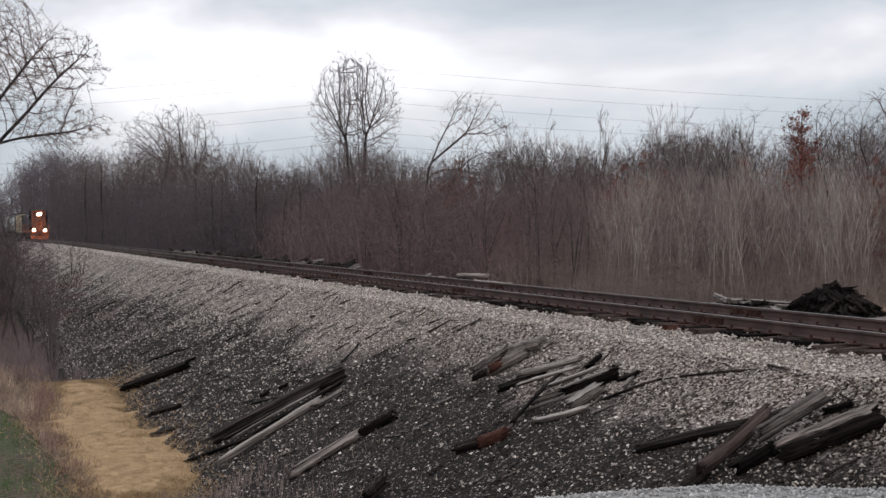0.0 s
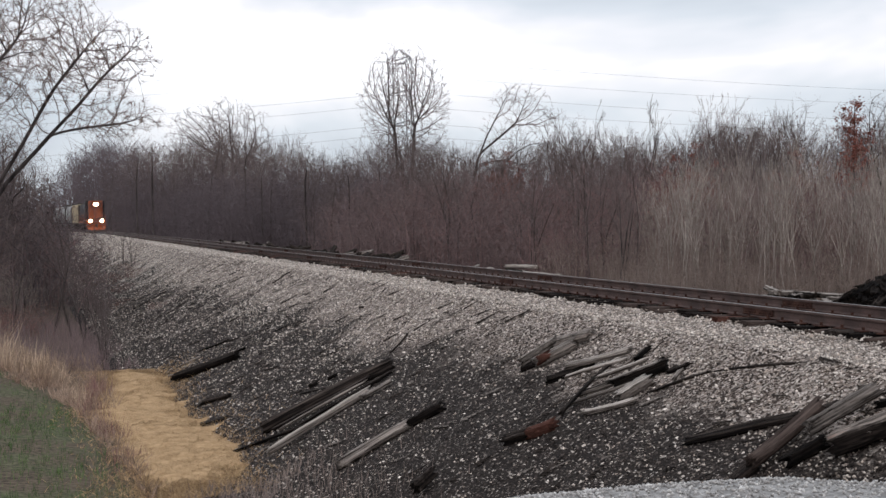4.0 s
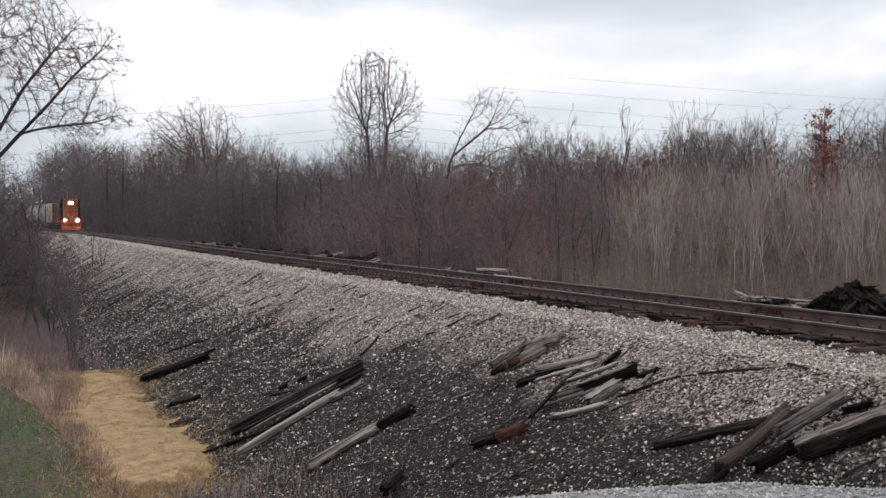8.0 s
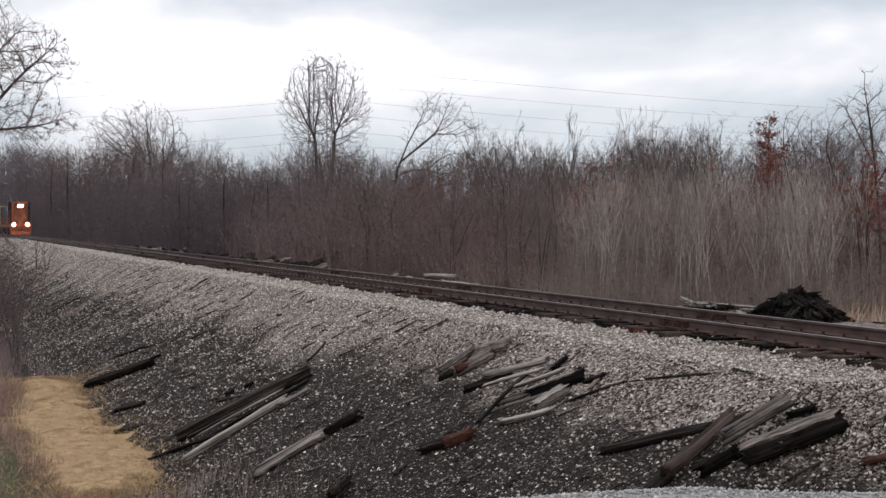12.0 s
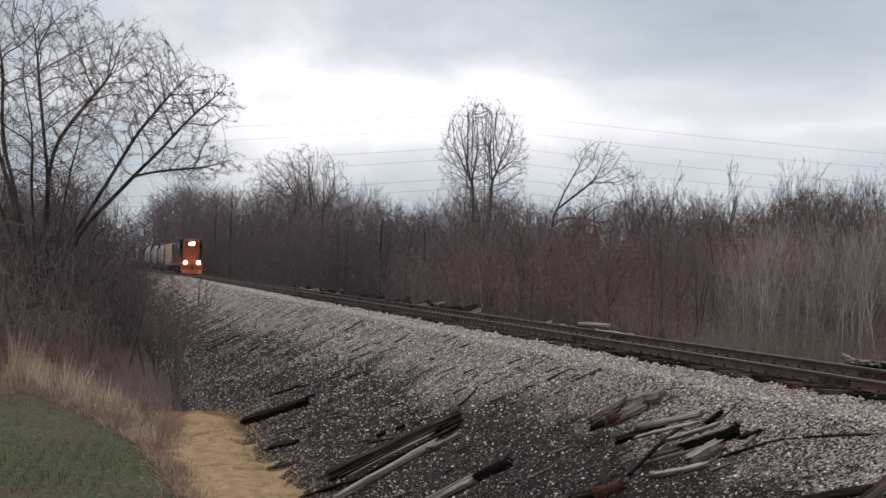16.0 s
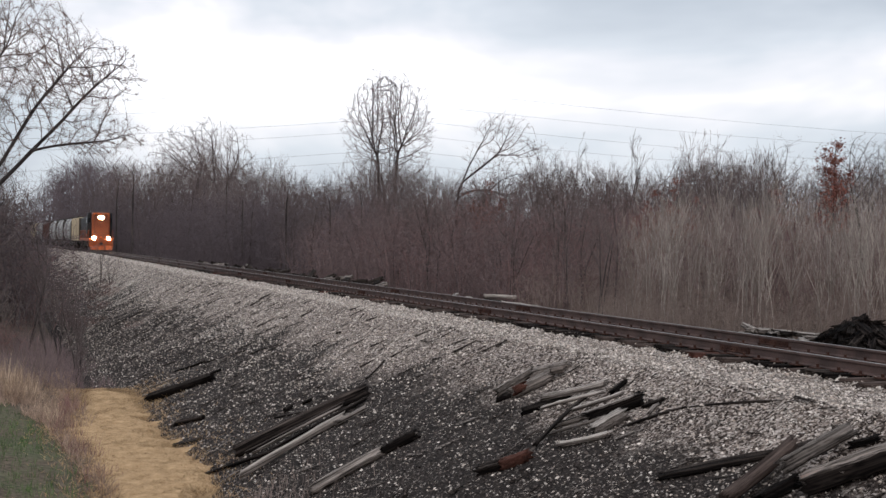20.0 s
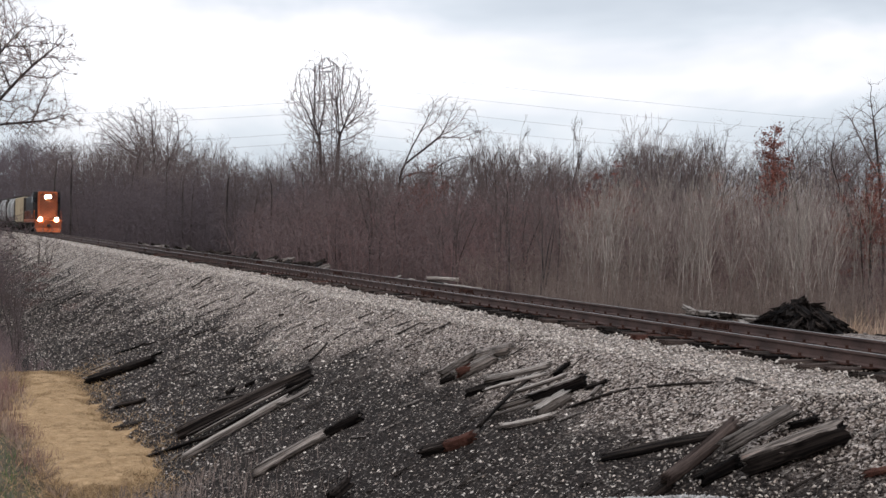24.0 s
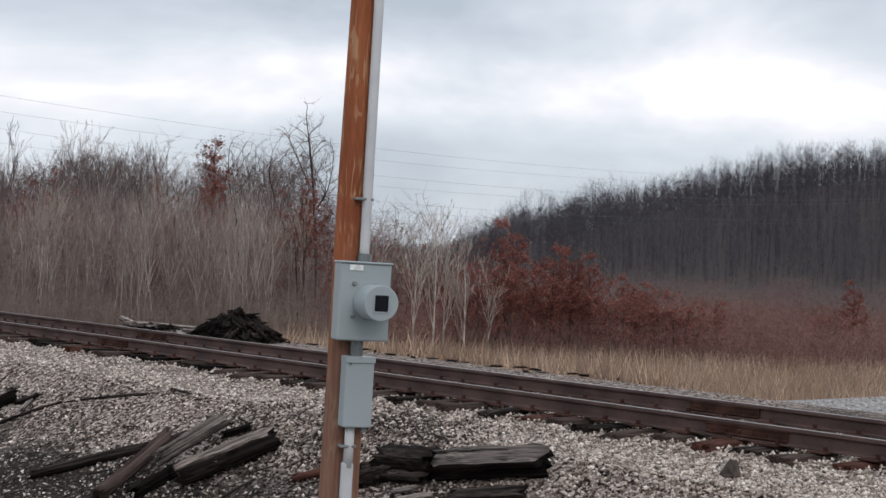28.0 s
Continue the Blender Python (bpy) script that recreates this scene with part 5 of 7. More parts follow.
tree_kind("oak", made=colony_tree(70, 230, dome(0, 0, 2.4, 0.9, 0.9, 2.0, 0.3, -0.9), [stem(0, 0, -0.3, 0.1, 0, 4.0, 12)], r_tip=0.006, twigs=3, twig_len=0.2, thick=0.03, power=0.42), leaves=(9500, 0.03, M_OAK, 7))
tree_kind("oak_wide", made=colony_tree(71, 230, dome(0, 0, 1.9, 1.7, 1.5, 1.5, 0.1, -0.8), [stem(0, 0, -0.3, 0.8, 0, 2.4, 8), stem(0, 0.1, -0.3, -0.9, 0.3, 2.2, 8), stem(0.1, 0, -0.3, 0.1, -0.6, 2.8, 8)], r_tip=0.006, twigs=3, twig_len=0.25, thick=0.03, power=0.42), leaves=(5600, 0.034, M_OAK, 8))
tree_kind("tall_trunk", made=colony_tree(83, 150, dome(0, 0, 8.6, 1.5, 1.4, 2.6, 1.0), [stem(0, 0, -0.4, 0.2, 0, 8.0, 14, 0.2)], r_tip=0.011, twigs=3, twig_len=0.6, thick=0.05, power=0.48, up=0.3))
tree_kind("pale_tree", 81, 5.5, 1, (12, 4, 2), 0.75, 0.55, r=0.05, wob=0.06, twig_r=2.1, bark=M_PALE, twig=M_PALE, length=0.95)
tree_kind("oak_dull", made=colony_tree(73, 260, dome(0, 0, 2.6, 1.5, 1.4, 1.9, 0.3, -0.8), [stem(0, 0, -0.3, 0.2, 0, 3.6, 9), stem(0, 0.1, -0.3, -0.5, 0.3, 3.0, 9)], r_tip=0.006, twigs=3, twig_len=0.25, thick=0.03, power=0.4), leaves=(5200, 0.032, M_DULLOAK, 18))
tree_kind("oak_tall", made=colony_tree(72, 170, dome(0, 0, 4.6, 0.75, 0.75, 1.9, 0.1), [stem(0, 0, -0.3, 0.15, 0, 6.3, 16)], r_tip=0.006, twigs=3, twig_len=0.25, thick=0.03, power=0.42), leaves=(3600, 0.042, M_OAK, 9))


def brush_mesh(seed, wide, deep, tall, count, r, mat, fine=1000, twig=0.75):
    """A thicket: leaning stems and a cloud of fine twigs between them, thinner towards its uneven top."""
    rng = random.Random(seed)
    lines = []
    top = lambda x, y: tall * (0.72 + 0.3 * noise.noise(Vector((x * 0.45, y * 0.45, seed * 1.7)))) * (0.72 + 0.28 * math.cos(x / wide * 1.5))
    for i in range(count):
        x, y = rng.uniform(-wide, wide), rng.uniform(-deep, deep)
        h = top(x, y) * rng.uniform(0.6, 1.12)
        p = Vector((x, y, -0.3))
        lx, ly = rng.gauss(0, 0.22), rng.gauss(0, 0.22)
        mid = p + Vector((lx * h * 0.5 + rng.gauss(0, 0.1), ly * h * 0.5, h * 0.55))
        tip = mid + Vector((lx * h * 0.5 + rng.gauss(0, 0.25), ly * h * 0.5, h * 0.5))
        lines.append(([p, mid, tip], [r, r * 0.7, r * 0.25]))
    for i in range(fine):
        x, y = rng.uniform(-wide, wide), rng.uniform(-deep, deep)
        z = top(x, y) * rng.random() ** 0.8
        v = Vector((rng.gauss(0, 0.75), rng.gauss(0, 0.75), rng.gauss(0.45, 0.5))).normalized()
        a = Vector((x, y, z))
        k = twig * rng.uniform(0.5, 1.3)
        lines.append(([a, a + v * k], [r * 0.5, r * 0.2]))
    return limbs_mesh("brush", lines, mat, False)


# greyer, flatter brush colour for distance: the haze is painted into it
M_HAZEBRUSH = surf("hazed_brush_stems", (0.1, 0.078, 0.08), (0.14, 0.109, 0.112), 0.2, 0.95, bump=0, vary="island", spread=0.18)
BRUSH = {"brown": [brush_mesh(80 + i, 4.5, 2.5, 5.4, 34, 0.02, (M_BRUSH, M_DUNBRUSH, M_BRUSH)[i % 3], 1000, 0.8) for i in range(6)],
         "far": [brush_mesh(110 + i, 4.5, 2.5, 5.4, 24, 0.019, M_HAZEBRUSH, 1500, 0.75) for i in range(3)],
         "tan": [brush_mesh(120 + i, 4.0, 2.5, 4.6, 60, 0.018, M_TANBRUSH, 650, 0.65) for i in range(3)],
         "grey": [brush_mesh(90 + i, 3.0, 2.0, 3.6, 50, 0.015, M_GREYBRUSH, 800, 0.6) for i in range(3)],
         "red": [brush_mesh(100 + i, 3.5, 2.0, 1.8, 90, 0.011, M_REDBRUSH, 700, 0.45) for i in range(2)]}


def thicket(kind, x, y, k, turn, label, i=0, kz=1.0, z=None):
    ob = thing("thicket", label, "brush", "", Matrix.Translation((x, y, (ground_z(x, y) if z is None else z) - 0.05)) @ pose(0, 0, 0, 0, 0, turn) @ Matrix.Diagonal((k, k, k * kz, 1)), BRUSH[kind][i % len(BRUSH[kind])], "stuff")
    return ob


def woods_top(az):
    """Skyline of the woods, degrees above the level."""
    return 2.95 + 0.35 * math.sin(az * 0.9) + 0.5 * ease(22, 30, az) - 1.7 * ease(3.0, 0.6, az) + 0.45 * ease(2.2, 3.6, az) * (1 - ease(7.5, 11, az))


def woods():
    rng = random.Random(77)
    # dense wood behind the track
    for i in range(310):
        az = 3.6 + 34 * rng.random() ** 1.15
        lo = 24 / max(0.12, math.sin(radians(az)))
        r = max(70, min(190, lo)) + rng.uniform(0, 60)
        x, y = spot(az, r)
        if x < 18.5:
            continue
        plant(f"wood{rng.randrange(5)}", x, y, rise_to(az, r, woods_top(az) + 0.1 + rng.gauss(0, 0.28)), "slender leafless grey-brown tree in dense woods", "trees of the woods", rng.uniform(0, 360), join=r > 120)
    for i in range(290):
        az = 3.0 + 38 * rng.random() ** 1.1
        lo = 21 / max(0.1, math.sin(radians(az)))
        r = max(52, min(200, lo)) + rng.uniform(0, 45)
        x, y = spot(az, r)
        if x < 17.5:
            continue
        k = rise_to(az, r, rng.uniform(-0.2, 3.1)) / 5.0
        thicket("far" if r > 100 else "tan" if az > 23 and rng.random() < 0.35 else "brown", x, y, max(0.5, k), rng.uniform(-30, 30), "dense leafless brown undergrowth at the wood's edge", rng.randrange(6))
    # trees that close the line of the track on its far side
    for i in range(30):
        y = rng.uniform(150, 330)
        x = rng.uniform(19, 30)
        r, az = math.hypot(x, y), math.degrees(math.atan2(x, y))
        plant(f"wood{rng.randrange(5)}", x, y, rise_to(az, r, 2.6 + rng.gauss(0, 0.2)), "tall leafless tree close beside the track", "trees of the woods", rng.uniform(0, 360))
    for i in range(44):
        az = 5.5 + 19.5 * rng.random()
        r = max(50, min(170, 20.5 / math.sin(radians(az)))) + rng.uniform(0, 8)
        x, y = spot(az, r)
        plant(f"wood{rng.randrange(5)}", x, y, rise_to(az, r, rng.uniform(1.2, 3.2)), "slender dark leafless tree at the wood's edge", "trees of the woods", rng.uniform(0, 360))
    # saplings, pale and upright
    for i in range(240):
        az = 25.4 + 19.1 * rng.random()
        r = 44 + rng.uniform(0, 18) + (4 if az > 36 else 0)
        if az > 36 and i % 2 or az > 38.5 and i % 3:
            continue
        x, y = spot(az, r)
        top = (1.5 if az < 26.5 else 2.2) + rng.gauss(0, 0.6) - 1.0 * ease(36, 42, az)
        plant(f"sapling{rng.randrange(5)}", x, y, rise_to(az, r, top), "pale slender upright leafless sapling", "pale saplings behind the track", rng.uniform(0, 360), name="sapling", category="sapling")
    for i in range(30):
        az = 24.5 + 15 * rng.random()
        r = 43.5 + rng.uniform(0, 5)
        x, y = spot(az, r)
        thicket("tan", x, y, rng.uniform(0.3, 0.5), rng.uniform(-40, 40), "low tan leafless scrub among saplings", i)
    for i in range(52):
        az = 23 + 21 * rng.random()
        r = 50 + rng.uniform(0, 26)
        x, y = spot(az, r)
        thicket("tan" if az < 36 else "brown", x, y, rise_to(az, r, rng.uniform(-0.7, 0.5)) / (4.4 if az < 36 else 5.4), rng.uniform(-40, 40), "grey leafless undergrowth among saplings", rng.randrange(3))


woods()

# single trees that stand out against the sky
x, y = spot(15.5, 128)
plant("vase", x, y, rise_to(15.5, 128, 7.15), "large vase-shaped leafless tree above the woods", turn=20)
x, y = spot(18.3, 105)
plant("leaner", x, y, rise_to(18.3, 105, 5.6), "leafless tree that leans far to one side", turn=0)
x, y = spot(20.35, 104)
plant("gnarl", x, y, rise_to(20.35, 104, 3.7), "leafless tree with a low fan of crooked branches", turn=75)
x, y = spot(7.9, 210)
plant("round", x, y, rise_to(7.9, 210, 5.0), "round-crowned leafless tree above the woods", turn=70)
x, y = spot(24.2, 95)
plant("spreader", x, y, rise_to(24.2, 95, 4.9), "many-stemmed leafless tree with spread branches", turn=10)
x, y = spot(22.7, 92)
plant("spreader", x, y, rise_to(22.7, 92, 4.5), "many-stemmed leafless tree with spread branches", turn=130)
x, y = spot(26.9, 88)
plant("slim", x, y, rise_to(26.9, 88, 4.9), "slim upright leafless tree", turn=15)
x, y = spot(34.9, 62)
plant("gnarl", x, y, rise_to(34.9, 62, 4.7), "leafless tree with crooked fine branches", turn=40)
x, y = spot(36.6, 60)
plant("gnarl", x, y, rise_to(36.0, 60, 4.9), "leafless tree with crooked fine branches", turn=160, lean=-8)
x, y = spot(38.0, 58)
plant("crooked", x, y, rise_to(37.3, 58, 6.1), "thin leafless tree with a crooked top", turn=0)
x, y = spot(33.6, 58)
plant("oak_tall", x, y, rise_to(33.6, 58, 4.4), "slim oak that keeps rust-red leaves", "oaks with red leaves", 30, name="oak_tree")
x, y = spot(37.6, 55)
plant("oak_tall", x, y, rise_to(37.6, 55, 2.6), "slim oak that keeps rust-red leaves", "oaks with red leaves", 130, name="oak_tree")
x, y = spot(19.6, 88)
plant("oak_dull", x, y, rise_to(19.6, 88, 2.7), "broad oak that keeps dull red leaves", "oaks with red leaves", 60, name="oak_tree")
for az, r, el in ((5.15, 170, 3.3), (4.55, 185, 2.9), (8.9, 140, 3.2), (9.6, 120, 2.8), (11.4, 105, 3.0), (13.1, 95, 2.6), (17.2, 80, 2.4), (22.4, 66, 2.7), (22.9, 64, 2.9), (23.6, 68, 2.2)):
    x, y = spot(az, r)
    plant("tall_trunk", x, y, rise_to(az, r, el), "leafless tree with a tall dark trunk at the wood's edge", "trees of the woods", az * 50)
for az, r, el in ((27.2, 66, 2.9), (26.4, 68, 2.4), (37.5, 54, 3.0), (31.6, 62, 2.5)):
    x, y = spot(az, r)
    plant("oak_dull", x, y, rise_to(az, r, el), "broad oak that keeps dull red leaves", "oaks with red leaves", az * 40, name="oak_tree")
for i in range(7):
    az = 28.0 + 0.9 * i
    x, y = spot(az, 70 + (i * 7) % 9)
    plant(f"wood{i % 4}", x, y, rise_to(az, 72, 4.1 + 0.5 * math.sin(i * 2.1)), "leafless tree with bare grey branches", "trees of the woods", i * 50)


def oaks():
    """Low oaks with red leaves and a red thicket before the hill, and dry grass before those."""
    rng = random.Random(31)
    rows = [(46.05, 36, 1.6, "oak"), (46.4, 37, 0.5, "oak_wide"), (45.0, 38, -0.1, "oak_wide"), (47.8, 37, 0.6, "oak"), (48.6, 38, 0.5, "oak"), (47.2, 39, -0.3, "oak_wide"), (49.4, 38, 0.35, "oak"), (49.0, 40, -0.5, "oak_wide"),
            (50.4, 37, -0.65, "oak_wide"), (51.6, 38, -0.75, "oak"), (52.0, 38, -0.9, "oak_wide"), (53.0, 38, -1.0, "oak_wide"), (44.2, 39, -0.5, "oak_wide"), (54.6, 40, -1.4, "oak"), (48.4, 41, -0.8, "oak_wide"),
            (50.9, 41, -0.5, "oak"), (59.9, 46, -0.35, "oak"), (58.8, 47, -1.3, "oak_wide"), (39.3, 44, 0.6, "oak_dull"), (41.5, 43, 0.3, "oak_dull"), (40.4, 47, 0.7, "oak_dull"), (42.6, 46, 0.5, "oak_dull"), (43.8, 45, 0.6, "oak_dull"), (44.7, 47, 0.9, "oak_dull")]
    for i, (az, r, el, kind) in enumerate(rows):
        x, y = spot(az, r)
        plant(kind, x, y, rise_to(az, r, el), "low oak thick with rust-red dry leaves", "oaks with red leaves", rng.uniform(0, 360), name="oak_tree")
    for i in range(85):
        az = 41 + 22 * rng.random()
        r = 36.5 + 29 * rng.random() ** 1.6
        x, y = spot(az, r)
        thicket("red", x, y, 0.95 + rng.uniform(-0.2, 0.2), rng.uniform(0, 180), "low red-brown leafless scrub", i)
    for i in range(60):
        az = 44 + 22 * rng.random()
        r = 62 + 60 * rng.random()
        x, y = spot(az, r)
        thicket("brown", x, y, rng.uniform(0.3, 0.62), rng.uniform(0, 180), "brown leafless scrub before the hill", i)
    for az, r, el in ((42.8, 33, 2.6), (42.1, 35, 2.2), (41.0, 34, 1.9), (43.5, 34, 1.9), (44.1, 31, 1.1), (40.2, 36, 1.9), (45.3, 35, 0.4)):
        x, y = spot(az, r)
        plant("pale_tree", x, y, rise_to(az, r, el), "pale slender upright leafless sapling", "pale saplings behind the track", rng.uniform(0, 360), name="sapling", category="sapling")


oaks()


def blades(name, spots, mat, label, height, width, category="grass", bend=0.22):
    """Thin three-sided blades; spots: rows of x, y, z."""
    rng = np.random.default_rng(5)
    p = np.asarray(spots, float)
    n = len(p)
    h = height * rng.uniform(0.5, 1.15, n) * (p[:, 3] if p.shape[1] > 3 else 1.0)
    a = rng.uniform(0, 6.28, n)
    lean = rng.normal(0, bend, (n, 2)) * h[:, None]
    w = width * rng.uniform(0.6, 1.2, n)
    v = np.zeros((n, 4, 3))
    for k in range(3):
        v[:, k, 0] = p[:, 0] + w * np.cos(a + k * 2.09)
        v[:, k, 1] = p[:, 1] + w * np.sin(a + k * 2.09)
        v[:, k, 2] = p[:, 2] - 0.03
    v[:, 3, :2] = p[:, :2] + lean
    v[:, 3, 2] = p[:, 2] + h
    f = np.array([(0, 1, 3), (1, 2, 3), (2, 0, 3)])
    ob = new(name, quick_mesh(name, v.reshape(-1, 3), (f[None] + 4 * np.arange(n)[:, None, None]).reshape(-1, 3), mat))
    return tagged(ob, label, category, "", "stuff")


def field_end(x):
    """The skewed far edge of the sown field."""
    return min(47.0, 36.3 - 3.4 * (x - 1.1)) if x < 1.1 else 36.3 - 14 * (x - 1.1)


def grasses():
    rng = random.Random(9)
    rows = []
    for i in range(30000):
        az = 36 + 32 * rng.random()
        r = 19.5 + 18 * rng.random()
        x, y = spot(az, r)
        if x < 15.6 + 0.6 * ease(25, 20, y) or y < 12.2 + 0.12 * (x - 16) + 0.5 * fbm(x, y, 0.5):
            continue
        rows.append((x, y, max(ground_z(x, y), bank_z(x, y) if x < 17.7 else -9)))
    blades("dry_grass", [r for i, r in enumerate(rows) if i % 3], M_REED, "tall dry brown grass beyond the track", 0.62, 0.011, bend=0.4)
    blades("dry_grass", rows[::3], M_CATTAIL, "tall dry straw-pale grass beyond the track", 0.62, 0.011, bend=0.35)
    for mat, name, label, count, tall, thin in ((M_CATTAIL, "reeds", "tan dry reeds along the field's edge", 7500, 1.3, 0.013), (M_REED, "reeds", "brown dry reeds along the field's edge", 5500, 1.1, 0.012)):
        rows = []
        for i in range(count):
            x = -10 + 12.2 * rng.random()
            y = field_end(x) + 1.4 + 6.5 * rng.random()
            clump = fbm(x, y, 0.55) + 0.6 * fbm(x + 31, y, 1.6)
            if clump < (-0.05 if mat is M_CATTAIL else -0.2) or x > 1.9:
                continue
            rows.append((x, y, ground_z(x, y) - 0.1 * rng.random(), (0.5 + 1.2 * max(0.0, clump)) * (0.35 + 0.65 * ease(1.5, -1.5, x))))
        blades(name, rows, mat, label, tall, thin, "reeds")
    rows = []
    for i in range(9000):
        x = -11 + 13.2 * rng.random()
        y = field_end(x) - 0.6 + 6.0 * rng.random() ** 1.3
        if x < 2.1 and y < 49 and fbm(x, y, 0.9) > -0.35:
            rows.append((x, y, ground_z(x, y)))
    for i in range(1900):
        x, y = 0.2 + 2.1 * rng.random(), 35 + 14 * rng.random()
        if y > field_end(x):
            rows.append((x, y, ground_z(x, y), 0.6 + 0.8 * rng.random()))
    rows = [r if len(r) == 4 else (*r, 1.0) for r in rows]
    blades("matted_grass", rows, M_REED, "matted dry grass along the field's edge", 0.3, 0.012, bend=0.7)
    rows = []
    for i in range(1300):
        y = 26 + 17 * rng.random()
        x = 1.75 + 0.012 * (y - 30) + 0.2 * math.sin(y * 0.5) + rng.gauss(0, 0.22)
        if fbm(x * 0.5, y, 0.45) > -0.05:
            rows.append((x, y, ground_z(x, y), 0.5 + 0.8 * rng.random() * ease(29, 36, y)))
    blades("verge_weeds", rows, M_REDBRUSH, "thin red-brown dead weeds beside the straw", 0.55, 0.008)
    rows = []
    for i in range(3800):
        x, y = -1.5 + 5.2 * rng.random(), 43.5 + 20 * rng.random() ** 1.2
        if fbm(x, y, 0.7) > -0.3:
            rows.append((x, y, max(ground_z(x, y), bank_z(x, y)), 0.3 + 1.0 * rng.random() * ease(3.9, 1.5, x)))
    blades("ditch_stems", rows, M_BRUSH, "thin brown dead stems in the ditch", 1.1, 0.009, bend=0.3)
    rows = []
    for i in range(38000):
        y = 22 + 28 * rng.random() ** 1.3
        row = round(rng.uniform(-9, 1.6) / 0.36) * 0.36
        x = row + rng.gauss(0, 0.085) + 0.06 * (y - 22)
        if x > 1.7 + 0.2 * fbm(x, y, 0.8) or y > field_end(x) + 1.5 * fbm(x, y, 0.5) or rng.random() > 0.62 + 0.8 * fbm(x, y, 0.3) - (y - 26) * 0.012:
            continue
        rows.append((x, y, ground_z(x, y)))
    blades("crop_blades", rows, M_GRASS, "short green winter crop in thin rows", 0.13, 0.009)
    rows = []
    for i in range(36000):
        y = 23.5 + 20.5 * rng.random()
        x = 2.75 + 0.012 * (y - 30) + 0.25 * math.sin(y * 0.5) + rng.gauss(0, 0.66)
        rows.append((x, y, straw_z(x, y) - 0.03))
    blades("loose_straw", rows, M_STRAW, "loose straw stalks on the straw strip", 0.06, 0.008, "straw", 2.2)
    rows = []
    for i in range(2000):
        x, y = 3.2 + rng.gauss(0.6, 0.7), 16 + 8 * rng.random()
        rows.append((x, y, max(bank_z(x, y), land_z(x, y))))
    blades("ditch_weeds", rows, M_TANBRUSH, "thin dead brown weeds at the bank's foot", 0.3, 0.007)


grasses()


def left_side():
    """The great maple over the brush between field and track."""
    rng = random.Random(14)
    limbs = [[(0.4, 0, -0.4), (0.6, 0, 2.5), (0.9, 0, 5.0), (2.2, -0.3, 7.2), (3.0, -0.4, 8.7), (3.7, -0.5, 10.0), (4.8, -0.6, 11.4), (6.3, -0.8, 13.6)],
             [(0.6, 0.2, -0.4), (0.9, 0.2, 2.8), (1.4, 0.3, 5.6), (2.8, 0.5, 7.2), (3.8, 0.6, 8.4), (5.2, 0.8, 9.9), (6.6, 0.9, 11.6), (8.3, 1.0, 12.8)],
             [(3.8, 0.6, 8.4), (4.8, 0.3, 8.7), (6.6, 0.1, 8.9), (8.4, 0.0, 9.1)],
             [(0.2, -0.3, -0.4), (0.1, -0.5, 4.0), (0.0, -0.9, 8.0), (0.4, -1.2, 9.9), (1.7, -1.7, 11.5), (3.6, -2.2, 13.9)],
             [(0, 0.3, -0.4), (-0.1, 0.5, 4.0), (-0.1, 1.0, 9.0), (-0.6, 1.5, 12.5), (-0.6, 1.8, 16.0)],
             [(-0.3, 0, -0.4), (-0.6, 0, 4.0), (-1.3, -0.4, 7.0), (-2.0, -0.8, 10.2), (-2.0, -1.0, 12.2), (-2.4, -1.0, 15.4)],
             [(-0.4, 0.3, -0.4), (-0.8, 0.6, 3.8), (-1.5, 1.0, 7.2), (-2.6, 1.4, 10.4), (-3.8, 1.8, 12.4), (-5.6, 2.2, 14.2)],
             [(-0.6, -0.2, -0.4), (-1.0, -0.5, 3.4), (-1.6, -0.9, 6.2), (-2.8, -1.4, 8.0), (-4.2, -1.8, 8.9), (-7.2, -2.2, 10.0)],
             [(-0.6, 0.1, -0.4), (-1.3, 0.3, 2.6), (-3.0, 0.6, 4.6), (-5.4, 0.9, 6.2), (-8.4, 1.2, 7.6)],
             [(0.1, 0.5, -0.4), (0.3, 1.5, 4.0), (0.8, 3.4, 8.0), (1.4, 5.0, 12.0)],
             [(0, -0.5, -0.4), (-0.3, -1.7, 4.0), (-0.6, -3.4, 8.0), (-0.4, -5.0, 11.5)]]
    fan = []
    for pts in limbs:
        pts = pts[:-1] + [tuple(0.6 * Vector(pts[-2]) + 0.4 * Vector(pts[-1]))]
        fine = [Vector(pts[0])]
        for a, b in zip(pts, pts[1:]):
            a, b = Vector(a), Vector(b)
            k = max(1, round((b - a).length / 0.7))
            fine += [a.lerp(b, j / k) + Vector((rng.gauss(0, 0.05), rng.gauss(0, 0.05), 0)) for j in range(1, k + 1)]
        fan.append(fine)
    shape = any_of((5, dome(-1.2, 0, 11.6, 5.6, 5.6, 5.6, 1.0, -0.8)), (2.2, dome(3.6, -0.5, 12.4, 3.2, 4.0, 3.0, 1.0)), (1.4, dome(6.4, 0.3, 12.0, 2.5, 2.6, 1.9, 1.0)), (0.9, dome(6.6, 0.1, 9.2, 2.4, 2.2, 1.1, 1.0)),
                   (2.0, dome(-6.0, 0.6, 11.0, 3.4, 3.6, 3.2, 1.0)), (1.0, dome(-7.0, 0.6, 7.6, 2.8, 2.8, 1.4, 1.0)))
    trunk, crown, top = colony_tree(204, 8000, shape, fan, r_tip=0.0094, twigs=4, twig_len=0.55, twig=M_BUDS, thick=0.04, power=0.385)
    x, y = -2.5, 66
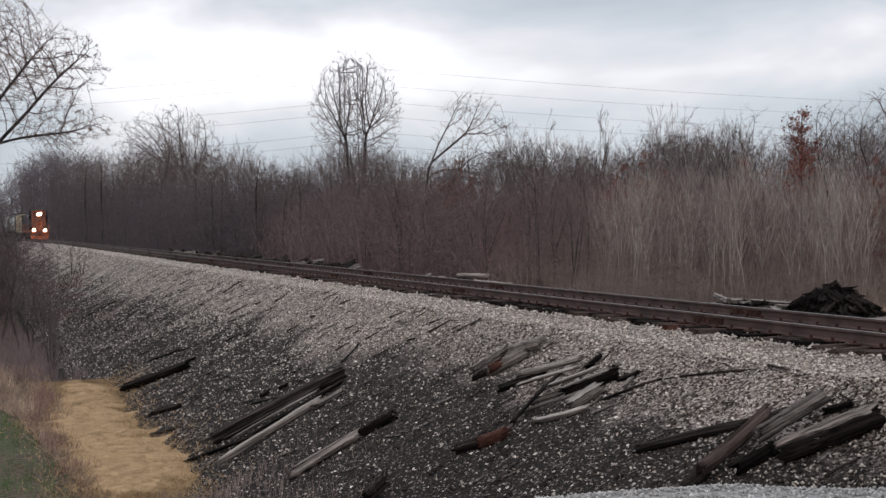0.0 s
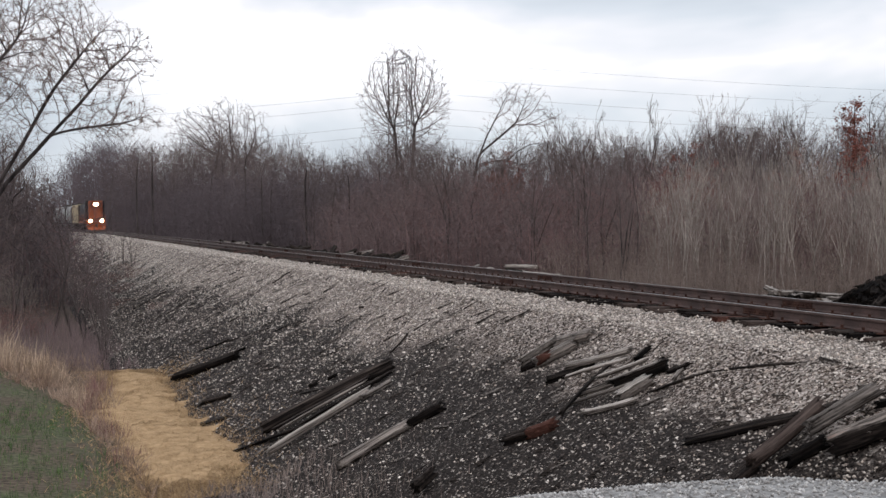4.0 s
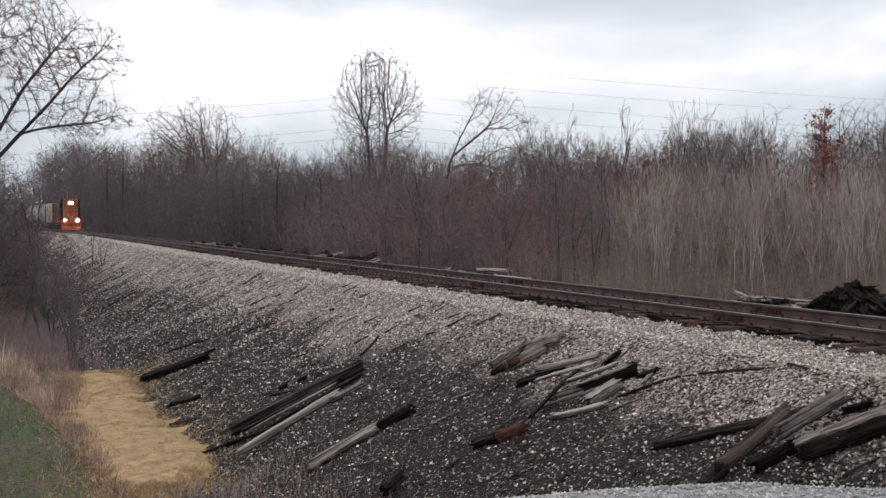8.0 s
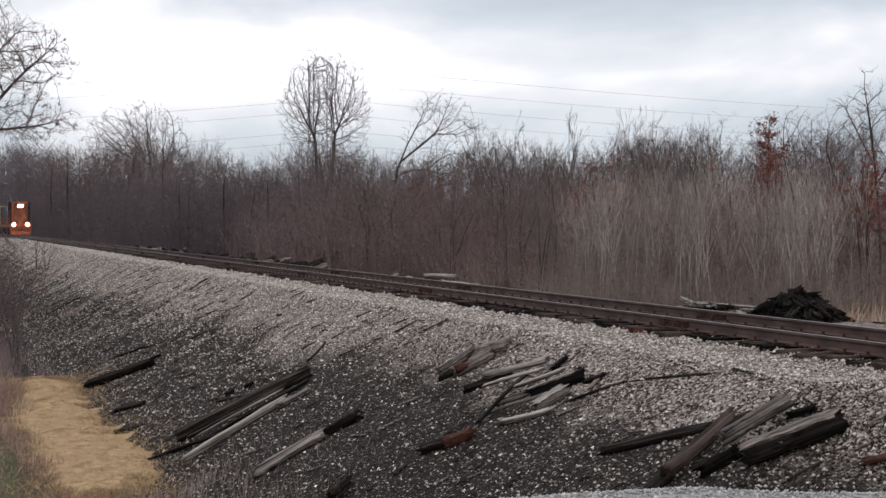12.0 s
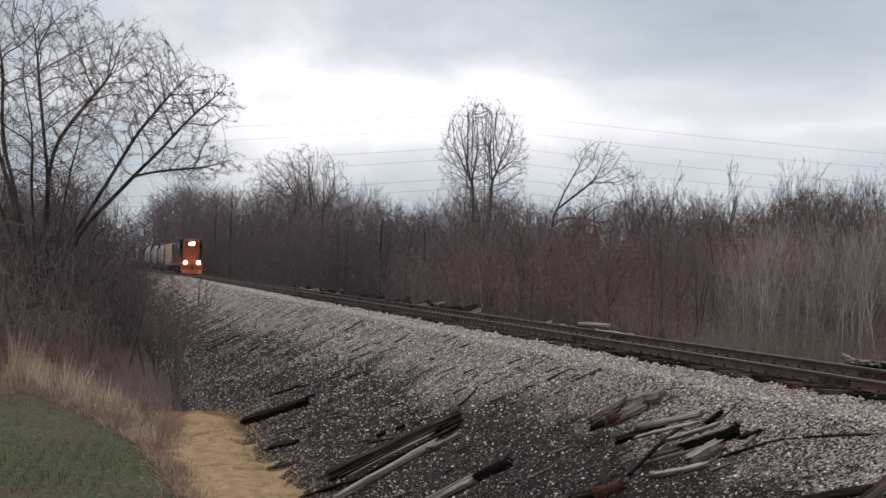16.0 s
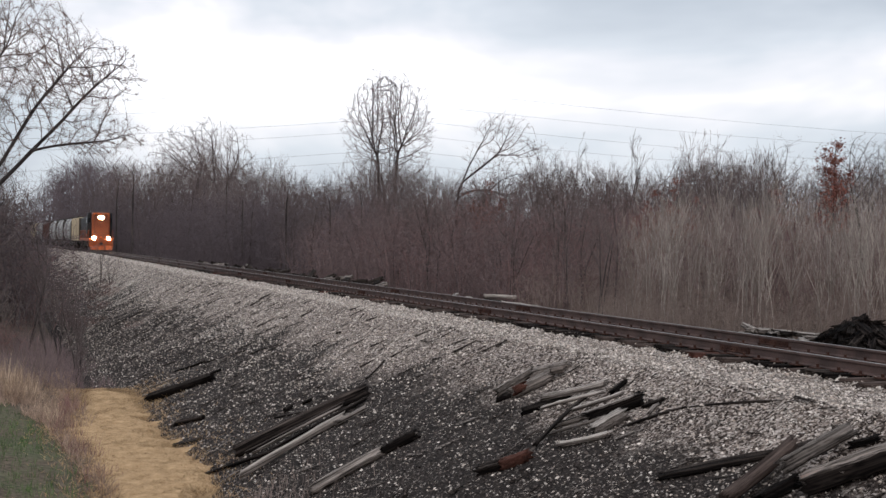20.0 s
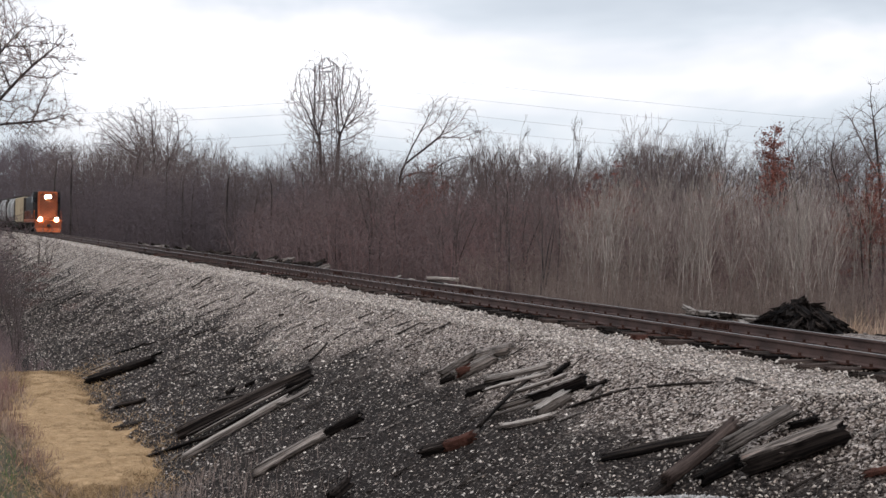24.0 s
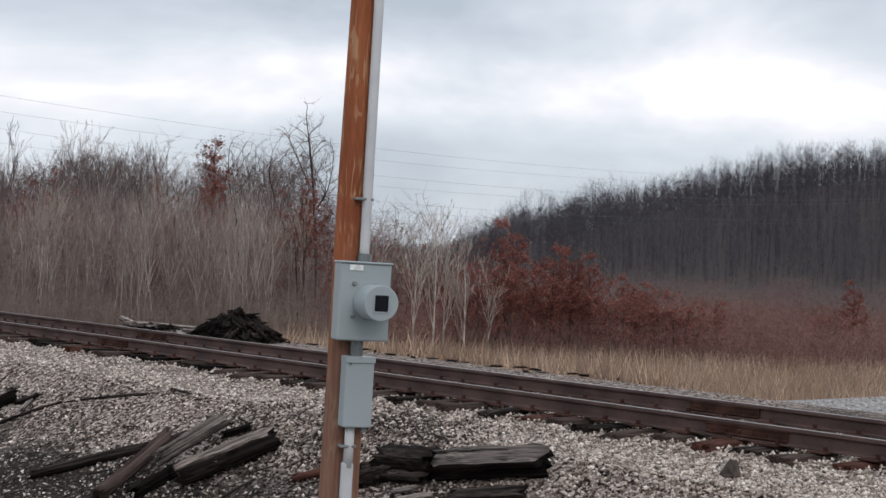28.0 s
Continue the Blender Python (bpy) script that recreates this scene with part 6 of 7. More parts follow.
    ob = thing("maple_tree", "large many-stemmed maple with budding bare twigs", "tree", at=Matrix.Translation((x, y, ground_z(x, y))))
    part("trunk", trunk, ob)
    part("crown", crown, ob)
    tagged(part("foliage", bud_mesh(crown, 70000, 0.027, M_BUD, 12), ob, "small red-brown buds"), kind="stuff")
    for i in range(85):
        y = 55 + 69 * rng.random() ** 1.3
        x = rng.uniform(-11 - (y - 49) * 0.15, y * 0.028 - 3.2)
        thicket("grey" if rng.random() < 0.75 or x > -2 else "brown", x, y, rng.uniform(0.85, 1.3), rng.uniform(0, 180), "tangled grey leafless brush beside the ditch", i)
    for i in range(26):
        x, y = rng.uniform(-10, -1.2), rng.uniform(53, 59)
        thicket("red", x, y, rng.uniform(0.8, 1.2), rng.uniform(0, 180), "low red-brown leafless scrub", i)
    for i in range(46):
        az, r = rng.uniform(-7.5, -1.3), rng.uniform(70, 92)
        x, y = spot(az, r)
        thicket("brown" if i % 2 else "far", x, y, rise_to(az, r, rng.uniform(0.9, 3.0)) / 5.0, rng.uniform(0, 180), "dense leafless undergrowth beside the field", i)
    for i in range(26):
        y = rng.uniform(75, 230)
        x = rng.uniform(-20, y * 0.028 - 2.2)
        plant(f"wood{rng.randrange(5)}" if rng.random() < 0.6 else f"bushy{rng.randrange(3)}", x, y, rng.uniform(6.5, 10), "leafless tree in the brush beside the ditch", "trees of the left bank", rng.uniform(0, 360))
    for i in range(16):
        az, r = rng.uniform(-3.5, -0.2), rng.uniform(70, 150)
        x, y = spot(az, r)
        plant(f"bushy{rng.randrange(3)}" if i % 2 else f"wood{rng.randrange(5)}", x, y, rise_to(az, r, rng.uniform(0.9, 2.3)), "leafless tree in the brush beside the ditch", "trees of the left bank", rng.uniform(0, 360))
    for i in range(30):
        az, r = rng.uniform(-7, -0.8), rng.uniform(57, 92)
        x, y = spot(az, r)
        plant(f"bushy{rng.randrange(3)}" if i % 3 else f"wood{rng.randrange(5)}", x, y, rise_to(az, r, rng.uniform(0.8, 3.0)), "tangled small leafless tree under the maple", "trees of the left bank", rng.uniform(0, 360))
    for i in range(34):
        az, r = rng.uniform(-7.5, -0.7), rng.uniform(70, 96)
        x, y = spot(az, r)
        plant(f"bushy{rng.randrange(3)}", x, y, rise_to(az, r, rng.uniform(1.8, 3.7)), "", join=True, turn=rng.uniform(0, 360))
    for i in range(64):
        az, r = rng.uniform(-8, 0.1), rng.uniform(95, 190)
        x, y = spot(az, r)
        plant(f"wood{rng.randrange(5)}", x, y, rise_to(az, r, rng.uniform(2.0, 3.9)), "", join=True, turn=rng.uniform(0, 360))
    for i in range(40):
        az, r = rng.uniform(-8, -1.0), rng.uniform(85, 170)
        x, y = spot(az, r)
        thicket("far", x, y, rise_to(az, r, rng.uniform(0.6, 2.9)) / 5.0, rng.uniform(0, 180), "dense leafless undergrowth beside the field", i)
    for az, r, el in ((-5.6, 74, 4.6), (-4.4, 78, 5.2), (-3.3, 75, 4.4), (-2.3, 80, 4.8), (-1.6, 76, 3.7), (-0.9, 82, 3.4), (-6.3, 80, 5.0), (-2.9, 72, 3.4), (-3.9, 84, 5.6)):
        x, y = spot(az, r)
        plant(f"bushy{int(r) % 3}", x, y, rise_to(az, r, el), "tangled leafless tree behind the maple", "trees of the left bank", az * 70)
    for x, y, h in ((-6, 63, 8), (-1.5, 72, 8.5), (-8, 70, 9), (0.3, 78, 7.5), (-4.5, 76, 8), (1.9, 56.0, 3.6), (-0.5, 57, 5), (1.2, 60, 5.5), (-6.5, 58, 6)):
        plant("bushy0", x, y, h, "small leafless tree at the embankment's foot", "trees of the left bank", rng.uniform(0, 360))
    for x, y, h in ((2.75, 50.0, 4.4), (3.0, 53.5, 3.6), (2.3, 55.0, 4.6)):
        plant("slim", x, y, h, "slender leafless tree in the ditch", "trees of the left bank", x * 90)
    for i, (x, y, k) in enumerate(((6.0, 88, 0.4), (6.6, 84, 0.36), (5.2, 94, 0.42), (5.6, 79, 0.34), (6.9, 92, 0.3), (4.8, 72, 0.34), (5.9, 61, 0.2))):
        thicket("red", x, y, k, rng.uniform(0, 180), "low dark dead shrubs on the bank", i, z=bank_z(x, y))
    for x, y, h in ((6.6, 96, 3.6), (7.0, 93, 3.0)):
        plant("bushy1", x, y, h, "small leafless shrub on the bank", "trees of the left bank", rng.uniform(0, 360), z=bank_z(x, y))


left_side()
join_trees()


# ---- far woods, hill woods and the power line ----
def far_tree(rng, lines, x, y, z, h, r, twigs):
    """A plain distant tree: a bent trunk and a fan of branches that widens upwards."""
    p = Vector((x, y, z - 0.5))
    lean = rng.gauss(0, 0.04) * h
    mid, tip = p + Vector((lean, 0, h * 0.6)), p + Vector((lean * 1.3 + rng.gauss(0, 0.3), 0, h))
    lines.append(([p, mid, tip], [r * 0.5, r * 0.32, r * 0.08]))
    for k in range(twigs):
        f = rng.uniform(0.05, 0.95)
        a = p.lerp(mid, f / 0.6) if f < 0.6 else mid.lerp(tip, (f - 0.6) / 0.4)
        s = h * rng.uniform(0.09, 0.22)
        a = a + Vector((rng.gauss(0, 0.07), rng.gauss(0, 0.05), 0)) * h * f
        lines.append(([a, a + Vector((rng.gauss(0, 0.65), rng.gauss(0, 0.4), rng.uniform(0.35, 1.25))) * s], [r * 0.36, r * 0.1]))


def far_woods():
    """Distant closed woods as many plain tapered trees in one mesh."""
    rng = random.Random(55)
    lines = []
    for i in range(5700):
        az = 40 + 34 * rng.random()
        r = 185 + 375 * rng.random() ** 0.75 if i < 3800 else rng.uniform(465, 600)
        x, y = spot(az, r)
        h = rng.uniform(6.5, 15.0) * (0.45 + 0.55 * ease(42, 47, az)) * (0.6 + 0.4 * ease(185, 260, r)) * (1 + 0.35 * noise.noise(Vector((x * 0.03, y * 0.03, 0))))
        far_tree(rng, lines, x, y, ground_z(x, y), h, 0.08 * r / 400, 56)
    ob = new("hill_woods", limbs_mesh("hill_woods", lines, M_HAZEWOOD, False, True))
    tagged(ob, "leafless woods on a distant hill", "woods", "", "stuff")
    lines = []
    for i in range(1500):
        az = -14 + 54 * rng.random()
        r = rng.uniform(235, 330)
        x, y = spot(az, r)
        if -3 < az < 9:
            r += 125
            x, y = spot(az, r)
        elif -12 < x + bend(y) - 12 < 14:
            continue
        if -9 < x + bend(y) - 12 < 6.5:
            continue
        z = ground_z(x, y)
        h = 1.47 + r * math.tan(radians(woods_top(az) - 0.35 + rng.gauss(0, 0.25) - 0.8 * ease(36, 40, az))) - z
        far_tree(rng, lines, x, y, z, h, 0.10, 22)
    for i in range(620):
        az, r = rng.uniform(-3.5, 5.0), rng.uniform(330, 470)
        x, y = spot(az, r)
        if not -9 < x + bend(y) - 12 < 6.5:
            z = ground_z(x, y)
            far_tree(rng, lines, x, y, z, max(3, 1.47 + r * math.tan(radians(woods_top(az) - 0.3 + rng.gauss(0, 0.3))) - z), 0.17, 26)
    ob = new("far_woods", limbs_mesh("far_woods", lines, M_HAZEBRUSH, False, True))
    tagged(ob, "distant closed leafless woods", "woods", "", "stuff")


# the hill's aerial haze is put into this bluish grey stem colour
M_HAZEWOOD = surf("hazed_wood_stems", (0.046, 0.041, 0.046), (0.072, 0.065, 0.071), 0.05, 0.95, bump=0, vary="island", spread=0.4)
far_woods()


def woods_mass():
    """The closed depth of the far woods: an added solid ragged sheet, streaked dark brown, that fills the gaps behind
    the single trees.
    """
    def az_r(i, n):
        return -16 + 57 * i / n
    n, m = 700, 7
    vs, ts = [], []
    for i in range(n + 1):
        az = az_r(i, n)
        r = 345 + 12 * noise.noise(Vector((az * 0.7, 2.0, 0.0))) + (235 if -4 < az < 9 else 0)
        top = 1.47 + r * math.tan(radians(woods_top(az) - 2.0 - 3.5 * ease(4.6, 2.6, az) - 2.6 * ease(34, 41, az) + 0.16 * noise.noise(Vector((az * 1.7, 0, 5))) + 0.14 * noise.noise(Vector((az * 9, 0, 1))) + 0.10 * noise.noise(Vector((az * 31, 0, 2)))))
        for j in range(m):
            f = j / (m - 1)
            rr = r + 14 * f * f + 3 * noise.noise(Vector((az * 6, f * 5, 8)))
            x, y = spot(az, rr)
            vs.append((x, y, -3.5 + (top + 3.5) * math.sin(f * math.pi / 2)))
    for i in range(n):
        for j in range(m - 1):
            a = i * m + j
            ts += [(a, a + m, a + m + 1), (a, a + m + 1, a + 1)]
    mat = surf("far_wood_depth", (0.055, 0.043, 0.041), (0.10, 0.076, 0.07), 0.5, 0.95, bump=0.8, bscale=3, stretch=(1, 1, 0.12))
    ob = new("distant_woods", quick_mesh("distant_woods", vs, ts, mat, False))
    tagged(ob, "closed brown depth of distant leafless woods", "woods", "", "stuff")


woods_mass()


def pylon(x, y, h):
    """Lattice tower with three pairs of arms."""
    t = thing("power_pylon", "steel lattice power pylon behind bare trees", "pylon", "power line", pose(x, y, ground_z(x, y)))
    s = Shape()
    half = lambda z: 2.4 - 1.2 * min(1, z / (h * 0.5)) if z < h * 0.5 else 1.2
    levels = [h * i / 9 for i in range(9)] + [h * 0.95]
    corners = lambda z: [Vector((sx * half(z), sy * half(z), z)) for sx, sy in ((-1, -1), (1, -1), (1, 1), (-1, 1))]
    for a, b in zip(levels, levels[1:]):
        ca, cb = corners(a), corners(b)
        for k in range(4):
            s.tube([ca[k], cb[k]], [0.06, 0.06], 4)
            s.tube([ca[k], cb[(k + 1) % 4]], [0.025, 0.025], 3)
            s.tube([cb[k], ca[(k + 1) % 4]], [0.025, 0.025], 3)
            s.tube([cb[k], cb[(k + 1) % 4]], [0.025, 0.025], 3)
    for c in corners(h * 0.95):
        s.tube([c, Vector((0, 0, h))], [0.04, 0.04], 4)
    part("lattice", s.mesh("lattice", M_TOWER), t)
    for z in (0.93, 0.76, 0.6):
        for sy in (-1, 1):
            a = Shape()
            for sx in (-1, 1):
                a.tube([Vector((sx * 1.0, sy * 1.0, h * z)), Vector((0, sy * 4.6, h * z + 0.3))], [0.06, 0.05], 4)
            a.tube([Vector((0, sy * 1.0, h * z + 1.3)), Vector((0, sy * 4.6, h * z + 0.3))], [0.05, 0.05], 4)
            part("arm", a.mesh("arm", M_TOWER), t)
    return t


def power_line():
    px, py = spot(15.3, 176)
    h = 1.47 + 176 * math.tan(radians(6.95)) - ground_z(px, py)
    g0 = ground_z(px, py)
    ends = [(px - 300, py + 40), (px, py), (px + 300, py - 22)]
    for x, y in ends:
        pylon(x, y, h)
    for (ax, ay), (bx, by) in zip(ends, ends[1:]):
        for z in (0.93, 0.76, 0.6):
            for sy in (-4.6, 4.6):
                s = Shape()
                pts = []
                for i in range(25):
                    t = i / 24
                    pts.append(Vector((ax + (bx - ax) * t, ay + (by - ay) * t + sy, (ground_z(ax, ay) * (1 - t) + ground_z(bx, by) * t if bx < px + 10 else g0 * (1 - t) + ground_z(bx, by) * 0.3 * t) + h * z - (0.9 if sy > 0 else 0.0) - 7.5 * 4 * t * (1 - t))))
                s.tube(pts, [0.014] * 25, 3, False)
                thing("power_wire", "thin sagging power wire against the sky", "wire", "power line", mesh=s.mesh("power_wire", M_WIRE))


power_line()


# ---- the freight train ----
M_ORANGE = surf("orange_paint", (0.27, 0.068, 0.026), (0.35, 0.092, 0.036), 1.5, 0.5, bump=0.05, rub=0.08)
M_BLACK = surf("black_paint", (0.018, 0.018, 0.02), (0.035, 0.033, 0.032), 1.5, 0.55, bump=0.05, rub=0.08)
M_CREAM = surf("dusty_cream_paint", (0.40, 0.32, 0.215), (0.50, 0.41, 0.285), 0.8, 0.7, bump=0.05, stretch=(1, 1, 0.3), rub=0.08)
M_RUSTCAR = surf("red_brown_paint", (0.07, 0.03, 0.022), (0.11, 0.05, 0.036), 0.7, 0.7, bump=0.05, rub=0.08)
M_GREYCAR = surf("dusty_grey_paint", (0.15, 0.148, 0.142), (0.40, 0.385, 0.36), 0.5, 0.7, bump=0.05, stretch=(1, 1, 0.3), rub=0.08)
M_UNDER = surf("dirty_running_gear", (0.03, 0.025, 0.022), (0.06, 0.05, 0.042), 2, 0.85, bump=0.2)
M_CABGLASS = glassy("cab_glass", (0.01, 0.012, 0.015))
M_LAMP = glow("headlight", (1.0, 0.74, 0.46), 90.0)


def wheelset(parent, y, z=0.46):
    s = Shape()
    for sx in (-1, 1):
        s.disc(pose(sx * 0.7175 - 0.065, 0, 0, 0, 90, 0), 0.46, 0.13, 24, 0.02)
    s.tube([Vector((-0.75, 0, 0)), Vector((0.75, 0, 0))], [0.09, 0.09], 10)
    w = part("wheelset", s.mesh("wheelset", M_UNDER), parent, "", pose(0, y, z))
    WHEELSETS.append((w, y, z))
    return w


WHEELSETS = []


def truck(parent, y, axles=2, gap=1.78):
    s = Shape()
    for sx in (-1, 1):
        s.box((0.16, gap * axles * 0.95, 0.26), pose(sx * 1.0, y, 0.55), 0.04)
        s.box((0.2, 0.5, 0.5), pose(sx * 1.0, y, 0.52), 0.05)
    s.box((2.1, 0.4, 0.25), pose(0, y, 0.62), 0.03)
    part("truck_frame", s.mesh("truck_frame", M_UNDER), parent)
    for i in range(axles):
        wheelset(parent, y + (i - (axles - 1) / 2) * gap)


def locomotive():
    """A hood locomotive, nose towards -y; its nose plate at y = 0."""
    t = thing("locomotive", "orange and black freight locomotive with lit headlights", "locomotive", at=pose(TRACK_X, 250, 0))
    part("frame", Shape().box((3.0, 17.2, 0.35), pose(0, 8.9, 1.35), 0.05).mesh("frame", M_ORANGE), t)
    s = Shape().box((2.9, 0.16, 0.95), pose(0, 0.35, 0.98), 0.04)
    part("pilot", s.mesh("pilot", M_ORANGE), t, "orange pilot plate")
    plow = Shape().add([(-1.4, 0.25, 0.62), (1.4, 0.25, 0.62), (1.25, -0.12, 0.12), (-1.25, -0.12, 0.12), (-1.4, 0.4, 0.62), (1.4, 0.4, 0.62), (1.25, 0.4, 0.12), (-1.25, 0.4, 0.12)],
                       [(0, 1, 2, 3), (7, 6, 5, 4), (0, 4, 5, 1), (3, 2, 6, 7), (0, 3, 7, 4), (1, 5, 6, 2)])
    part("plow", plow.mesh("plow", M_ORANGE), t, "orange snow plow")
    nose = part("nose", Shape().box((2.05, 1.7, 3.15), pose(0, 1.8, 3.1), 0.1).mesh("nose", M_ORANGE), t, "high orange nose with black chevrons")
    for k in range(11):
        for sx in (-1, 1):
            z, w, steep = 1.75 + 0.33 * k, 0.17, 0.95
            x0, x1 = max(0.0, (z - 4.58) / steep), min(0.93, (z - w - 1.56) / steep)
            if x1 - x0 < 0.12:
                continue
            a = [(sx * x0, z - steep * x0), (sx * x1, z - steep * x1), (sx * x1, z - w - steep * x1), (sx * x0, z - w - steep * x0)]
            stripe = Shape().add([Vector((x, y, zz)) for y in (0.938, 0.952) for x, zz in a], [(0, 1, 2, 3), (7, 6, 5, 4), (0, 4, 5, 1), (1, 5, 6, 2), (2, 6, 7, 3), (3, 7, 4, 0)])
            part("stripe", stripe.mesh("stripe", M_BLACK), nose, "black chevron stripe")
    cab = part("cab", Shape().box((3.0, 2.3, 2.9), pose(0, 3.8, 3.05), 0.12).mesh("cab", M_BLACK), t, "black cab")
    part("cab_roof", Shape().box((2.9, 2.5, 0.2), pose(0, 3.8, 4.58), 0.08).mesh("cab_roof", M_BLACK), cab)
    for sx in (-1, 1):
        part("windshield", Shape().box((0.36, 0.03, 0.6), pose(sx * 1.26, 2.64, 3.72), 0.01).mesh("windshield", M_CABGLASS), cab)
        part("side_window", Shape().box((0.03, 1.2, 0.6), pose(sx * 1.505, 3.8, 3.75), 0.01).mesh("side_window", M_CABGLASS), cab)
        part("side_panel", Shape().box((0.014, 2.0, 0.35), pose(sx * 1.506, 3.8, 1.9)).mesh("side_panel", M_ORANGE), cab, "orange stripe on the cab side")
    part("lamp_housing", Shape().box((0.85, 0.08, 0.42), pose(0, 0.92, 4.08), 0.02).mesh("lamp_housing", M_BLACK), nose)
    hood = part("long_hood", Shape().box((2.75, 11.3, 2.7), pose(0, 10.5, 2.85), 0.12).mesh("long_hood", M_BLACK), t, "black engine hood")
    for i in range(3):
        part("roof_fan", Shape().disc(pose(0, 8.5 + 2.4 * i, 4.2), 0.6, 0.2, 18, 0.03).mesh("roof_fan", M_BLACK), hood)
    for i in range(8):
        part("hood_door", Shape().box((0.03, 1.1, 1.7), pose(-1.385, 5.6 + 1.3 * i, 2.6), 0.01).mesh("hood_door", M_BLACK), hood)
    for sx in (-1, 1):
        s = Shape()
        for i in range(12):
            s.tube([Vector((sx * 1.45, 0.9 + 1.45 * i, 1.5)), Vector((sx * 1.45, 0.9 + 1.45 * i, 2.5))], [0.02, 0.02], 5)
        s.tube([Vector((sx * 1.45, 0.9, 2.5)), Vector((sx * 1.45, 16.9, 2.5))], [0.022, 0.022], 5)
        part("handrail", s.mesh("handrail", M_ORANGE), t)
        s = Shape()
        for i in range(3):
            s.box((0.55, 0.3, 0.04), pose(sx * 1.2, 0.75 + 0.12 * i, 0.45 + 0.3 * i))
        part("steps", s.mesh("steps", M_UNDER), t)
    part("fuel_tank", Shape().box((2.6, 4.8, 0.8), pose(0, 9.0, 0.85), 0.15).mesh("fuel_tank", M_UNDER), t)
    part("coupler", Shape().box((0.3, 0.75, 0.3), pose(0, 0.02, 0.88), 0.05).mesh("coupler", M_UNDER), t)
    truck(t, 3.9), truck(t, 14.0)
    for x, z in ((-0.16, 4.02), (0.16, 4.02)):
        part("headlight", Shape().disc(pose(x, 0.88, z + 0.06, 90, 0, 0), 0.19, 0.05, 18, 0.01).mesh("headlight", M_LAMP), t, "lit round headlight")
    for sx in (-1, 1):
        part("ditch_light", Shape().disc(pose(sx * 0.88, 0.27, 1.55, 90, 0, 0), 0.23, 0.06, 18, 0.01).mesh("ditch_light", M_LAMP), t, "lit ditch light")
        part("lamp_bracket", Shape().box((0.34, 0.14, 0.3), pose(sx * 0.88, 0.35, 1.55), 0.03).mesh("lamp_bracket", M_BLACK), t)
    return t


def boxy_car(y0, length, mat, label, ribs, height=4.3):
    """A box car or square hopper with ribbed sides."""
    t = thing("freight_car", label, "freight car", "cars of the train", pose(TRACK_X, y0, 0))
    body = part("body", Shape().box((2.95, length - 1.2, height - 1.15), pose(0, length / 2, 1.15 + (height - 1.15) / 2), 0.06).mesh("body", mat), t)
    for i in range(ribs):
        y = 0.9 + (length - 1.8) * i / (ribs - 1)
        for sx in (-1, 1):
            part("rib", Shape().box((0.09, 0.12, height - 1.3), pose(sx * 1.5, y, 1.15 + (height - 1.15) / 2), 0.01).mesh("rib", mat), body)
    part("roof_walk", Shape().box((0.9, length - 1.4, 0.08), pose(0, length / 2, height + 0.08), 0.01).mesh("roof_walk", M_UNDER), t)
    part("sill", Shape().box((2.6, length - 0.4, 0.28), pose(0, length / 2, 1.05), 0.03).mesh("sill", M_UNDER), t)
    for y in (0.35, length - 0.35):
        part("end_platform", Shape().box((3.0, 0.12, height - 1.3), pose(0, y, 1.2 + (height - 1.3) / 2), 0.01).mesh("end_platform", M_UNDER), t, "dark end ladder and platform")
    part("coupler", Shape().box((0.28, length + 0.5, 0.26), pose(0, length / 2, 0.86), 0.03).mesh("coupler", M_UNDER), t)
    truck(t, 1.9), truck(t, length - 1.9)
    return t


